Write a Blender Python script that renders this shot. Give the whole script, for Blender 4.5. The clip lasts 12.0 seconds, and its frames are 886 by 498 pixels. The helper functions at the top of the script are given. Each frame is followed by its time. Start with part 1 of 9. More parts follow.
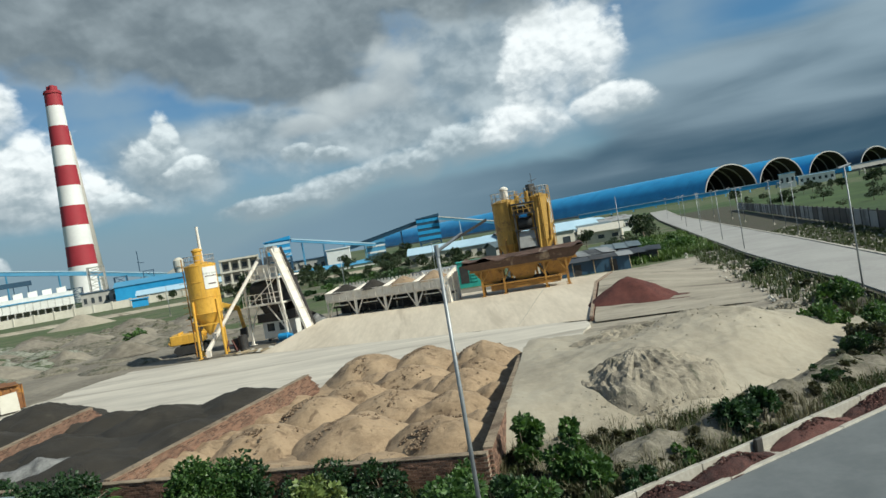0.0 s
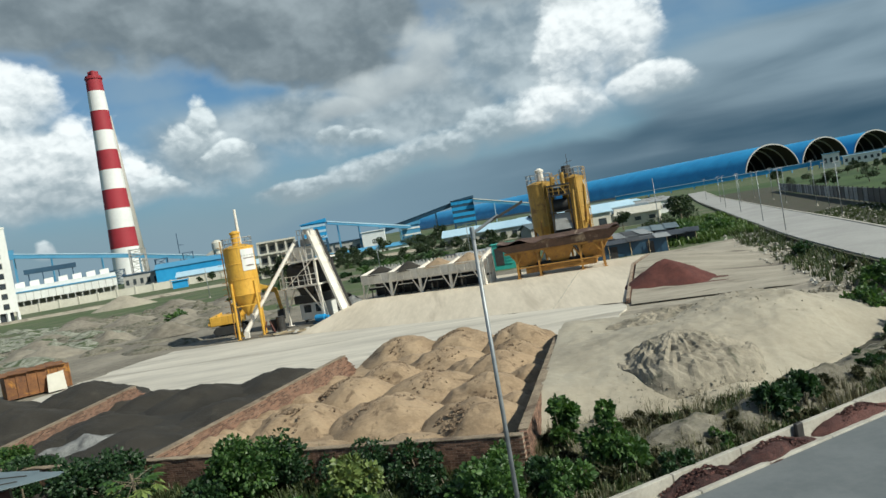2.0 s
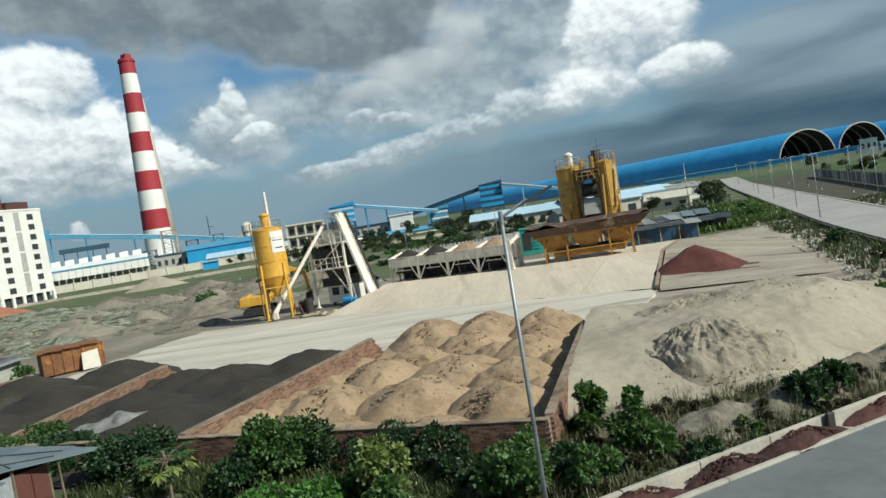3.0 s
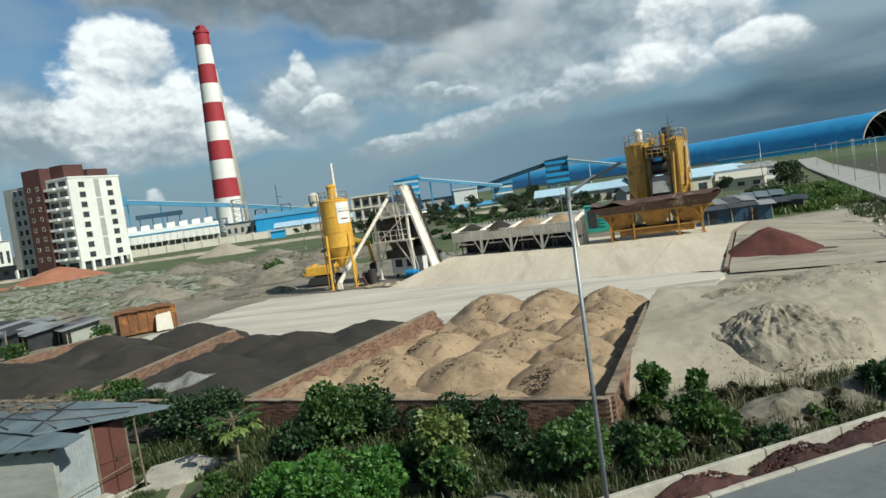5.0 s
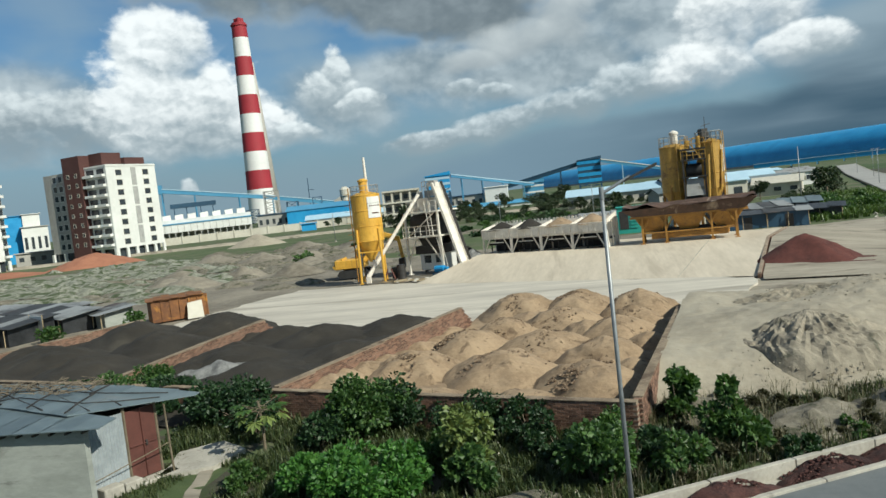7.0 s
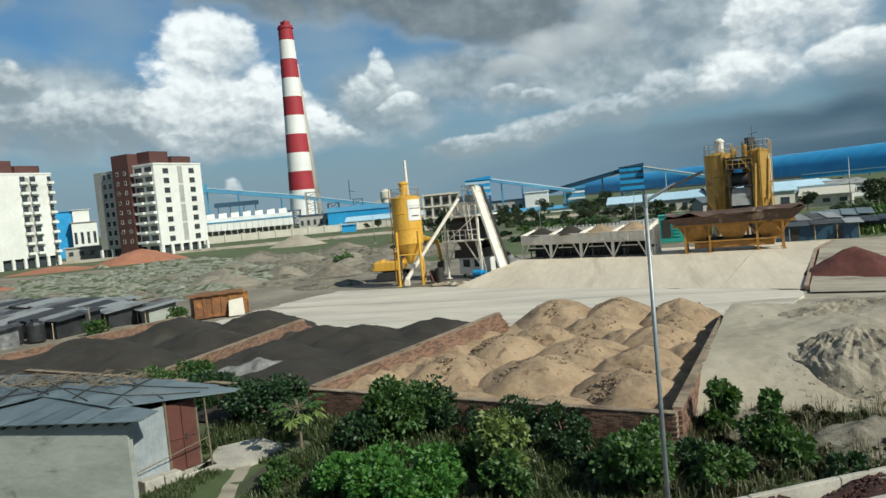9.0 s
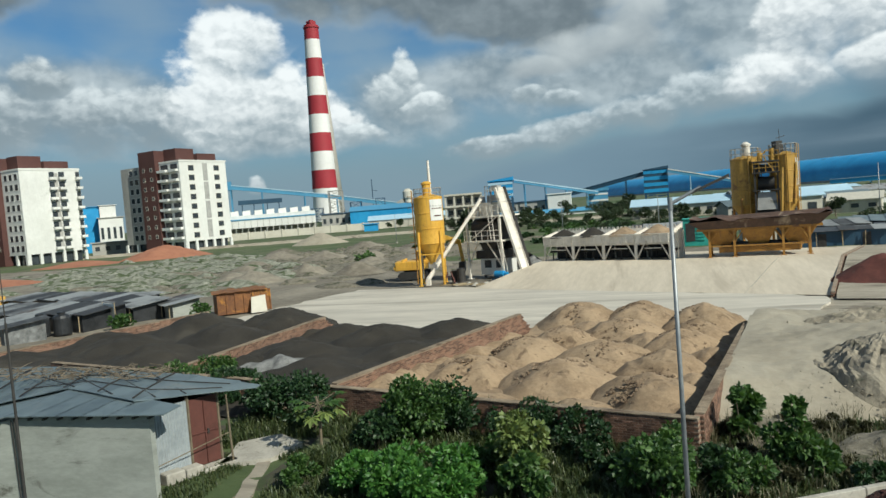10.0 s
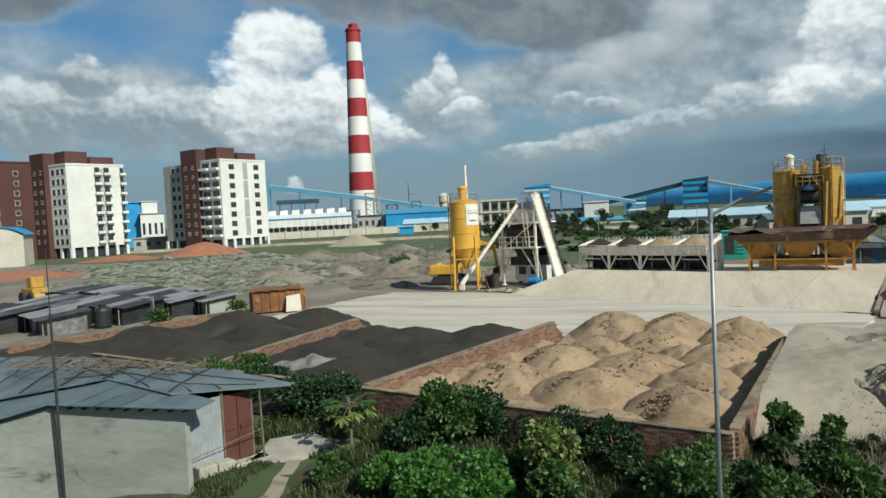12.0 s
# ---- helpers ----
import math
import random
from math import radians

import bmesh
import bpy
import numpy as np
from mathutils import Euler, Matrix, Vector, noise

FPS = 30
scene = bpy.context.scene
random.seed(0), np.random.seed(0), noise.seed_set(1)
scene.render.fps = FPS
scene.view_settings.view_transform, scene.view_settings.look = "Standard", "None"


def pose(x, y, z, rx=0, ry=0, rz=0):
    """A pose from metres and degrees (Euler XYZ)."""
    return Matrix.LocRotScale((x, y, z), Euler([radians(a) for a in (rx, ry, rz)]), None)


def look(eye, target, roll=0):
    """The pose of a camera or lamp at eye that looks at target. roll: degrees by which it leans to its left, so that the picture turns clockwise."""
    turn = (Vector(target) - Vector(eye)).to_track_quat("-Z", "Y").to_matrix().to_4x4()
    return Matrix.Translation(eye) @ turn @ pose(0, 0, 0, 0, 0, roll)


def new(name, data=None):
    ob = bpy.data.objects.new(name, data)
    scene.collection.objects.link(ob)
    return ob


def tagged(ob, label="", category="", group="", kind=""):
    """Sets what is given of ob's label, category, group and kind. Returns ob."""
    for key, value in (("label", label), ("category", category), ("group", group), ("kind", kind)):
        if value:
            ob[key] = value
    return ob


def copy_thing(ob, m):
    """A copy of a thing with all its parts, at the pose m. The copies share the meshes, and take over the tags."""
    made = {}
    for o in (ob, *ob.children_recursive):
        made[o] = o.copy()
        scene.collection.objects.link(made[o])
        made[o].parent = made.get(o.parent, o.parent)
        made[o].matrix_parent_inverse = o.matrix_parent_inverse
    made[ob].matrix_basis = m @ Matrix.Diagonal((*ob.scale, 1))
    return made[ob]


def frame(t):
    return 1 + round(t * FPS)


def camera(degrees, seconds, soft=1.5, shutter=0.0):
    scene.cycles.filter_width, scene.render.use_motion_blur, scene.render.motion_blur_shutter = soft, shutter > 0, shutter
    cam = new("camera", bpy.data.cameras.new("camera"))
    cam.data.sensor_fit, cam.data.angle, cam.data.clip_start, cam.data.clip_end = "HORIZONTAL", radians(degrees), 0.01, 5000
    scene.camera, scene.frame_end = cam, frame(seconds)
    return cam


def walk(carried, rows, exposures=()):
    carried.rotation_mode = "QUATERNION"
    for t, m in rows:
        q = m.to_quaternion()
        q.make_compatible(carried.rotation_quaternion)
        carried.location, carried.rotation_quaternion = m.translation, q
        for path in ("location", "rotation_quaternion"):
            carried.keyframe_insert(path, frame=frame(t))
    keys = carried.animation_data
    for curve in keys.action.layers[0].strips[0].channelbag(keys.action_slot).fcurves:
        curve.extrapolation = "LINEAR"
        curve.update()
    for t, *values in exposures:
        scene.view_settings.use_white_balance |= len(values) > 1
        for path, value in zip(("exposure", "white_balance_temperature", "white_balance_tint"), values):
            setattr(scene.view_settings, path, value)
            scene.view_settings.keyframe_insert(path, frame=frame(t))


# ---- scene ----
# ---- camera: held in the hand at one spot, turning slowly to the left ----
cam = camera(61.39, 12.0)
EYE = 7.5
ROWS = [
    (0.0, -0.004, -0.003, 0.000, 88.908, 9.607, -0.182),
    (0.5, -0.008, -0.005, 0.001, 88.698, 9.767, 0.258),
    (1.0, -0.012, -0.005, 0.001, 88.653, 10.344, 1.501),
    (1.5, -0.018, -0.006, 0.001, 88.334, 10.202, 1.852),
    (2.0, -0.024, -0.005, 0.000, 87.992, 9.715, 2.514),
    (2.5, -0.031, -0.004, -0.001, 87.667, 9.473, 3.643),
    (3.0, -0.039, -0.003, -0.001, 87.115, 9.272, 4.668),
    (5.0, -0.075, 0.004, -0.006, 85.910, 7.980, 9.635),
    (5.5, -0.085, 0.006, -0.008, 85.900, 7.630, 10.535),
    (6.0, -0.095, 0.008, -0.009, 85.788, 7.359, 11.340),
    (6.5, -0.105, 0.009, -0.010, 85.837, 6.706, 11.328),
    (7.0, -0.115, 0.010, -0.012, 85.963, 6.463, 11.995),
    (9.0, -0.151, 0.006, -0.016, 86.585, 5.280, 15.055),
    (9.5, -0.159, 0.003, -0.017, 86.730, 4.681, 15.921),
    (10.0, -0.167, -0.001, -0.017, 86.747, 4.517, 16.761),
    (10.5, -0.173, -0.006, -0.017, 86.886, 3.797, 17.553),
    (11.0, -0.179, -0.012, -0.017, 87.041, 3.301, 18.156),
    (11.5, -0.183, -0.020, -0.017, 87.242, 3.051, 18.887),
    (12.0, -0.187, -0.029, -0.016, 87.277, 2.963, 19.490),
]
walk(cam, [(t, pose(x, y, EYE + z, rx, ry, rz)) for t, x, y, z, rx, ry, rz in ROWS],
     exposures=[(0.0, 0.04, 6230, 3.0), (7.0, 0.02, 6230, 3.0), (12.0, -0.07, 6230, 3.0)])

# ---- world: hazy blue sky with tall cumulus, a grey deck and a storm bank; one sun ----
SUN_FROM = Vector((0.87, -0.46, 0.79)).normalized()


def calc(tree, op, a, b=None, c=None, clamp=False):
    n = tree.nodes.new("ShaderNodeMath")
    n.operation, n.use_clamp = op, clamp
    for i, v in enumerate((a, b, c)):
        if v is None:
            continue
        if isinstance(v, (int, float)):
            n.inputs[i].default_value = v
        else:
            tree.links.new(v, n.inputs[i])
    return n.outputs[0]


def mixc(tree, fac, a, b, blend="MIX"):
    n = tree.nodes.new("ShaderNodeMix")
    n.data_type, n.blend_type = "RGBA", blend
    for sock, v in ((n.inputs[0], fac), (n.inputs[6], a), (n.inputs[7], b)):
        if isinstance(v, (int, float)):
            sock.default_value = v
        elif isinstance(v, tuple):
            sock.default_value = (*v, 1)
        else:
            tree.links.new(v, sock)
    return n.outputs[2]


def noise_tex(tree, vector, scale, detail=6.0, rough=0.55, distort=0.0):
    n = tree.nodes.new("ShaderNodeTexNoise")
    n.inputs["Scale"].default_value, n.inputs["Detail"].default_value = scale, detail
    n.inputs["Roughness"].default_value, n.inputs["Distortion"].default_value = rough, distort
    tree.links.new(vector, n.inputs["Vector"])
    return n.outputs["Fac"]


def smooth(tree, value, low, high):
    n = tree.nodes.new("ShaderNodeMapRange")
    n.interpolation_type = "SMOOTHSTEP"
    tree.links.new(value, n.inputs[0])
    n.inputs[1].default_value, n.inputs[2].default_value = low, high
    return n.outputs[0]


def build_sky():
    world = bpy.data.worlds.new("sky")
    world.use_nodes = True
    scene.world = world
    tr = world.node_tree
    tr.nodes.clear()
    out = tr.nodes.new("ShaderNodeOutputWorld")
    bg = tr.nodes.new("ShaderNodeBackground")
    tr.links.new(bg.outputs[0], out.inputs[0])
    sky = tr.nodes.new("ShaderNodeTexSky")
    sky.sky_type, sky.sun_disc = "NISHITA", False
    sky.sun_elevation = math.asin(SUN_FROM.z)
    sky.sun_rotation = math.atan2(SUN_FROM.x, SUN_FROM.y)
    sky.air_density, sky.dust_density, sky.ozone_density = 1.0, 1.5, 1.5
    blue = mixc(tr, 1.0, sky.outputs[0], (0.044, 0.070, 0.088), "MULTIPLY")
    co = tr.nodes.new("ShaderNodeTexCoord")
    sep = tr.nodes.new("ShaderNodeSeparateXYZ")
    tr.links.new(co.outputs["Generated"], sep.inputs[0])
    az = calc(tr, "MULTIPLY", calc(tr, "ARCTAN2", sep.outputs[0], sep.outputs[1]), 57.2958)
    el = calc(tr, "MULTIPLY", calc(tr, "ARCSINE", sep.outputs[2]), 57.2958)
    comb = tr.nodes.new("ShaderNodeCombineXYZ")
    tr.links.new(az, comb.inputs[0])
    tr.links.new(calc(tr, "MULTIPLY", el, 1.35), comb.inputs[1])
    flat = comb.outputs[0]
    # bend the sky's coordinates so that banks of cloud have no plain outline
    bend = tr.nodes.new("ShaderNodeTexNoise")
    bend.inputs["Scale"].default_value, bend.inputs["Detail"].default_value = 0.16, 3.0
    tr.links.new(flat, bend.inputs["Vector"])
    less = tr.nodes.new("ShaderNodeVectorMath")
    less.operation = "SUBTRACT"
    tr.links.new(bend.outputs["Color"], less.inputs[0])
    less.inputs[1].default_value = (0.5, 0.5, 0.5)
    bent = tr.nodes.new("ShaderNodeVectorMath")
    bent.operation = "MULTIPLY_ADD"
    tr.links.new(less.outputs[0], bent.inputs[0])
    bent.inputs[1].default_value = (3.0, 2.0, 0.0)
    tr.links.new(flat, bent.inputs[2])
    bs = tr.nodes.new("ShaderNodeSeparateXYZ")
    tr.links.new(bent.outputs[0], bs.inputs[0])
    az, el = bs.outputs[0], calc(tr, "MULTIPLY", bs.outputs[1], 0.74)
    true_el = calc(tr, "MULTIPLY", calc(tr, "ARCSINE", sep.outputs[2]), 57.2958)

    def billow(vector):
        """Heaped rounded billows at four sizes."""
        total = None
        for scale, weight in ((0.22, 0.40), (0.50, 0.33), (1.10, 0.19), (2.4, 0.08)):
            v = tr.nodes.new("ShaderNodeTexVoronoi")
            v.feature = "SMOOTH_F1"
            v.inputs["Scale"].default_value, v.inputs["Smoothness"].default_value = scale, 0.45
            tr.links.new(vector, v.inputs["Vector"])
            part_ = calc(tr, "MULTIPLY", v.outputs["Distance"], -weight)
            total = part_ if total is None else calc(tr, "ADD", total, part_)
        return calc(tr, "ADD", total, 0.95)

    wob = tr.nodes.new("ShaderNodeTexNoise")
    wob.inputs["Scale"].default_value, wob.inputs["Detail"].default_value = 0.8, 5.0
    tr.links.new(flat, wob.inputs["Vector"])
    wv = tr.nodes.new("ShaderNodeVectorMath")
    wv.operation = "MULTIPLY_ADD"
    tr.links.new(wob.outputs["Color"], wv.inputs[0])
    wv.inputs[1].default_value = (1.2, 1.2, 0)
    tr.links.new(flat, wv.inputs[2])
    shift = tr.nodes.new("ShaderNodeVectorMath")
    shift.operation = "ADD"
    tr.links.new(wv.outputs[0], shift.inputs[0])
    shift.inputs[1].default_value = (0.30, 0.50, 0)
    crisp = noise_tex(tr, flat, 1.1, 9, 0.62, 0.35)
    puff = billow(wv.outputs[0])
    puff_sun = billow(shift.outputs[0])
    wide = noise_tex(tr, flat, 0.11, 4, 0.45, 0.3)
    cloudy = noise_tex(tr, flat, 0.26, 6, 0.5, 0.2)
    stretch = tr.nodes.new("ShaderNodeMapping")
    stretch.inputs["Rotation"].default_value = (0, 0, -0.16)
    stretch.inputs["Scale"].default_value = (0.30, 1.15, 1)
    tr.links.new(flat, stretch.inputs["Vector"])
    streak = noise_tex(tr, stretch.outputs[0], 0.24, 4, 0.42, 0.3)
    relief = smooth(tr, calc(tr, "SUBTRACT", puff, puff_sun), -0.16, 0.16)

    def bank(parts):
        """A field of cloud: ellipses (azimuth, elevation, half width, height above, depth below, tilt). Gives how deep a spot lies inside, and how high up in its cloud."""
        field, level = None, None
        for a, e, w, up, down, tilt in parts:
            off = calc(tr, "SUBTRACT", az, a)
            u = calc(tr, "DIVIDE", off, w)
            lean = calc(tr, "MULTIPLY_ADD", off, -tilt, calc(tr, "SUBTRACT", el, e))
            v = calc(tr, "ADD", calc(tr, "DIVIDE", calc(tr, "MAXIMUM", lean, 0.0), up), calc(tr, "DIVIDE", calc(tr, "MINIMUM", lean, 0.0), down))
            d = calc(tr, "SUBTRACT", 1.0, calc(tr, "MULTIPLY_ADD", u, u, calc(tr, "MULTIPLY", v, v)))
            d = calc(tr, "MAXIMUM", d, -3.0)
            if field is None:
                field, level = d, v
            else:
                pick = calc(tr, "ADD", 0.5, calc(tr, "MULTIPLY", calc(tr, "SUBTRACT", d, field), 2.5), clamp=True)
                level = calc(tr, "ADD", calc(tr, "MULTIPLY", v, pick), calc(tr, "MULTIPLY", level, calc(tr, "SUBTRACT", 1.0, pick)))
                field = calc(tr, "MAXIMUM", field, d)
        return field, level

    def soft_bank(parts, ragged, low, high, grain):
        field, level = bank(parts)
        return smooth(tr, calc(tr, "MULTIPLY_ADD", calc(tr, "SUBTRACT", grain, 0.5), ragged, field), low, high), level

    def heaped(col, parts, ragged, white, grey, lift):
        """Cumulus: crisp heaped tops, melting grey bases."""
        field, level = bank(parts)
        low = smooth(tr, level, 0.35, -0.55)
        top = smooth(tr, calc(tr, "MULTIPLY_ADD", calc(tr, "SUBTRACT", calc(tr, "ADD", calc(tr, "MULTIPLY", puff, 0.62), calc(tr, "MULTIPLY_ADD", cloudy, 0.35, calc(tr, "MULTIPLY", crisp, 0.22))), 0.62), ragged * 1.35, field), -0.14, 0.42)
        foot = smooth(tr, calc(tr, "MULTIPLY_ADD", calc(tr, "SUBTRACT", cloudy, 0.5), 2.2, field), -0.3, 1.1)
        cover = calc(tr, "ADD", calc(tr, "MULTIPLY", top, calc(tr, "SUBTRACT", 1.0, low)), calc(tr, "MULTIPLY", foot, low))
        shine = calc(tr, "ADD", calc(tr, "MULTIPLY_ADD", crisp, 0.5, calc(tr, "MULTIPLY_ADD", relief, 0.26, -0.25)), calc(tr, "MULTIPLY", calc(tr, "ADD", level, calc(tr, "MULTIPLY", cloudy, 1.1)), 0.42))
        tone = mixc(tr, smooth(tr, calc(tr, "ADD", shine, lift), 0.05, 0.85), grey, white)
        return mixc(tr, calc(tr, "MULTIPLY", cover, 0.97), col, tone)

    # thin high veil over all of the blue
    veil = smooth(tr, calc(tr, "ADD", wide, calc(tr, "MULTIPLY", streak, 0.5)), 0.52, 1.0)
    col = mixc(tr, calc(tr, "MULTIPLY", veil, 0.55), blue, (0.34, 0.42, 0.47))
    haze = smooth(tr, true_el, 9.0, 1.0)
    col = mixc(tr, calc(tr, "MULTIPLY", haze, 0.92), col, (0.24, 0.325, 0.39))
    # soft grey-white layer behind the heaps
    mid, midv = soft_bank(((-4, 8.6, 11, 4.0, 2.6, 0.03), (-44, 8.6, 11, 3.4, 3.4, 0.0), (-30, 6.6, 10, 3.0, 1.8, 0.0), (-18.5, 8.4, 6.0, 2.6, 3.2, 0.0), (-12, 9.5, 6.0, 2.4, 2.6, 0.0), (-60, 11, 12, 5, 5, 0.0), (5, 12, 7, 6, 5, 0.0), (50, 14, 20, 6, 6, 0)), 1.5, -0.5, 0.9, cloudy)
    midc = mixc(tr, smooth(tr, calc(tr, "ADD", calc(tr, "MULTIPLY", relief, 0.12), calc(tr, "MULTIPLY", cloudy, 1.1)), 0.36, 1.0), (0.25, 0.305, 0.345), (0.58, 0.63, 0.66))
    col = mixc(tr, calc(tr, "MULTIPLY", mid, 0.92), col, midc)
    # blue-grey curtain of rain cloud on the right
    storm, stormv = soft_bank(((32, 5.5, 21, 6.5, 8, 0.0), (24, 3.0, 20, 3.6, 6, 0.05), (4, 1.6, 20, 3.0, 6, 0.035), (60, 5, 26, 9, 7, 0)), 0.7, -0.1, 0.45, streak)
    stormc = mixc(tr, smooth(tr, calc(tr, "MULTIPLY_ADD", streak, 1.0, calc(tr, "MULTIPLY", true_el, 0.07)), 0.46, 1.30), (0.042, 0.088, 0.135), (0.31, 0.39, 0.455))
    stormc = mixc(tr, calc(tr, "MULTIPLY", smooth(tr, true_el, 2.6, 0.4), 0.6), stormc, (0.085, 0.145, 0.195))
    stormc = mixc(tr, smooth(tr, az, 20.0, -10.0), stormc, (0.205, 0.295, 0.37))
    col = mixc(tr, calc(tr, "MULTIPLY", storm, 0.97), col, stormc)
    # heaped cloud: tower and ridge on the right, tall heap and lesser heaps beside the chimney
    WHITE, GREY = (1.0, 1.0, 1.0), (0.40, 0.45, 0.48)
    col = heaped(col, ((-47.8, 8.2, 5.0, 2.4, 3.6, 0.0), (-44.4, 10.4, 1.9, 1.7, 1.5, 0.0), (-41.2, 7.6, 3.0, 2.4, 2.8, 0.0), (-37.4, 7.6, 2.6, 2.8, 2.6, 0.0)), 1.5, (0.76, 0.80, 0.82), (0.27, 0.325, 0.365), -0.10)
    col = heaped(col, ((-32.0, 8.2, 5.4, 5.6, 3.6, 0.0), (-28.0, 8.2, 4.2, 4.2, 3.2, 0.0), (-31.0, 12.4, 4.4, 3.4, 3.4, 0.0), (-25.6, 6.6, 3.8, 2.2, 1.8, 0.0)), 1.5, WHITE, (0.36, 0.42, 0.46), 0.14)
    col = heaped(col, ((-19.0, 10.0, 1.3, 2.2, 1.6, 0.0), (-19.9, 8.8, 2.7, 1.7, 1.3, 0.0), (-17.4, 7.6, 2.6, 1.2, 1.5, 0.0), (-22.6, 6.0, 2.3, 1.0, 0.9, 0.0), (-30.4, 2.6, 0.8, 0.9, 0.6, 0), (-33.2, 2.8, 0.7, 0.7, 0.6, 0)), 1.7, (0.90, 0.93, 0.94), (0.36, 0.42, 0.46), 0.0)
    col = heaped(col, ((-12.0, 4.4, 5.0, 0.7, 1.2, 0.05), (-6.6, 4.9, 5.0, 1.2, 1.3, 0.08), (-1.6, 5.6, 4.6, 1.5, 1.5, 0.06), (3.4, 6.4, 4.4, 2.0, 1.8, 0.08), (-9.6, 7.8, 1.5, 0.9, 0.9, 0.0), (-7.6, 7.3, 1.8, 0.8, 0.9, 0.0), (15.4, 6.9, 2.0, 1.0, 0.7, -0.1)), 1.3, (0.74, 0.79, 0.82), (0.30, 0.36, 0.40), -0.12)
    col = heaped(col, ((9.8, 10.4, 3.8, 6.6, 4.6, 0.25), (12.6, 11.2, 3.6, 4.6, 3.8, 0.0), (8.0, 7.2, 4.2, 2.4, 1.9, 0.05), (14.0, 7.8, 3.4, 1.6, 1.6, -0.1)), 1.3, WHITE, (0.42, 0.47, 0.51), 0.12)
    # grey deck overhead with a lit torn edge
    deck, deckv = soft_bank(((-15.0, 16.8, 18.0, 5.0, 3.6, -0.03), (-10.5, 14.2, 9.0, 3.4, 3.0, -0.12), (-4, 21, 34, 6.5, 5.0, -0.12), (-26, 18.2, 9, 3.2, 2.6, 0.05), (-48.5, 15.6, 4.6, 3.2, 1.7, 0)), 1.7, -0.35, 0.55, cloudy)
    deckc = mixc(tr, smooth(tr, calc(tr, "ADD", calc(tr, "MULTIPLY", calc(tr, "ADD", calc(tr, "MULTIPLY", cloudy, 0.5), calc(tr, "MULTIPLY", wide, 0.5)), 1.0), calc(tr, "MULTIPLY", relief, 0.05)), 0.38, 0.80), (0.165, 0.198, 0.222), (0.40, 0.445, 0.475))
    deckc = mixc(tr, calc(tr, "MULTIPLY", smooth(tr, deck, 0.9, 0.2), 0.55), deckc, (0.50, 0.54, 0.56))
    col = mixc(tr, calc(tr, "MULTIPLY", deck, 0.97), col, deckc)
    edge, edgev = soft_bank(((-1.6, 12.4, 2.4, 3.2, 2.8, 0.1), (-4.6, 11.0, 4.6, 1.5, 1.5, 0.12), (-8.5, 10.0, 3.2, 0.9, 0.9, 0.1)), 1.6, -0.45, 0.9, cloudy)
    edgec = mixc(tr, smooth(tr, calc(tr, "ADD", calc(tr, "MULTIPLY", cloudy, 0.7), calc(tr, "MULTIPLY", edgev, 0.25)), 0.1, 0.75), (0.37, 0.41, 0.44), (0.66, 0.69, 0.70))
    col = mixc(tr, calc(tr, "MULTIPLY", edge, 0.9), col, edgec)
    # broken cloud added over the unseen rest of the dome, dark to cut fill light
    rest, restv = soft_bank(((150, 30, 100, 30, 30, 0), (-130, 30, 50, 30, 30, 0), (0, 62, 400, 30, 30, 0)), 2.0, 0.1, 1.2, wide)
    col = mixc(tr, calc(tr, "MULTIPLY", rest, 0.7), col, (0.15, 0.175, 0.20))
    tr.links.new(col, bg.inputs[0])
    bg.inputs[1].default_value = 1.0


build_sky()
sun = new("sun", bpy.data.lights.new("sun", "SUN"))
sun.data.energy, sun.data.angle, sun.data.color = 5.0, radians(0.6), (1.0, 0.93, 0.80)
sun.matrix_world = look(SUN_FROM * 200, (0, 0, 0))

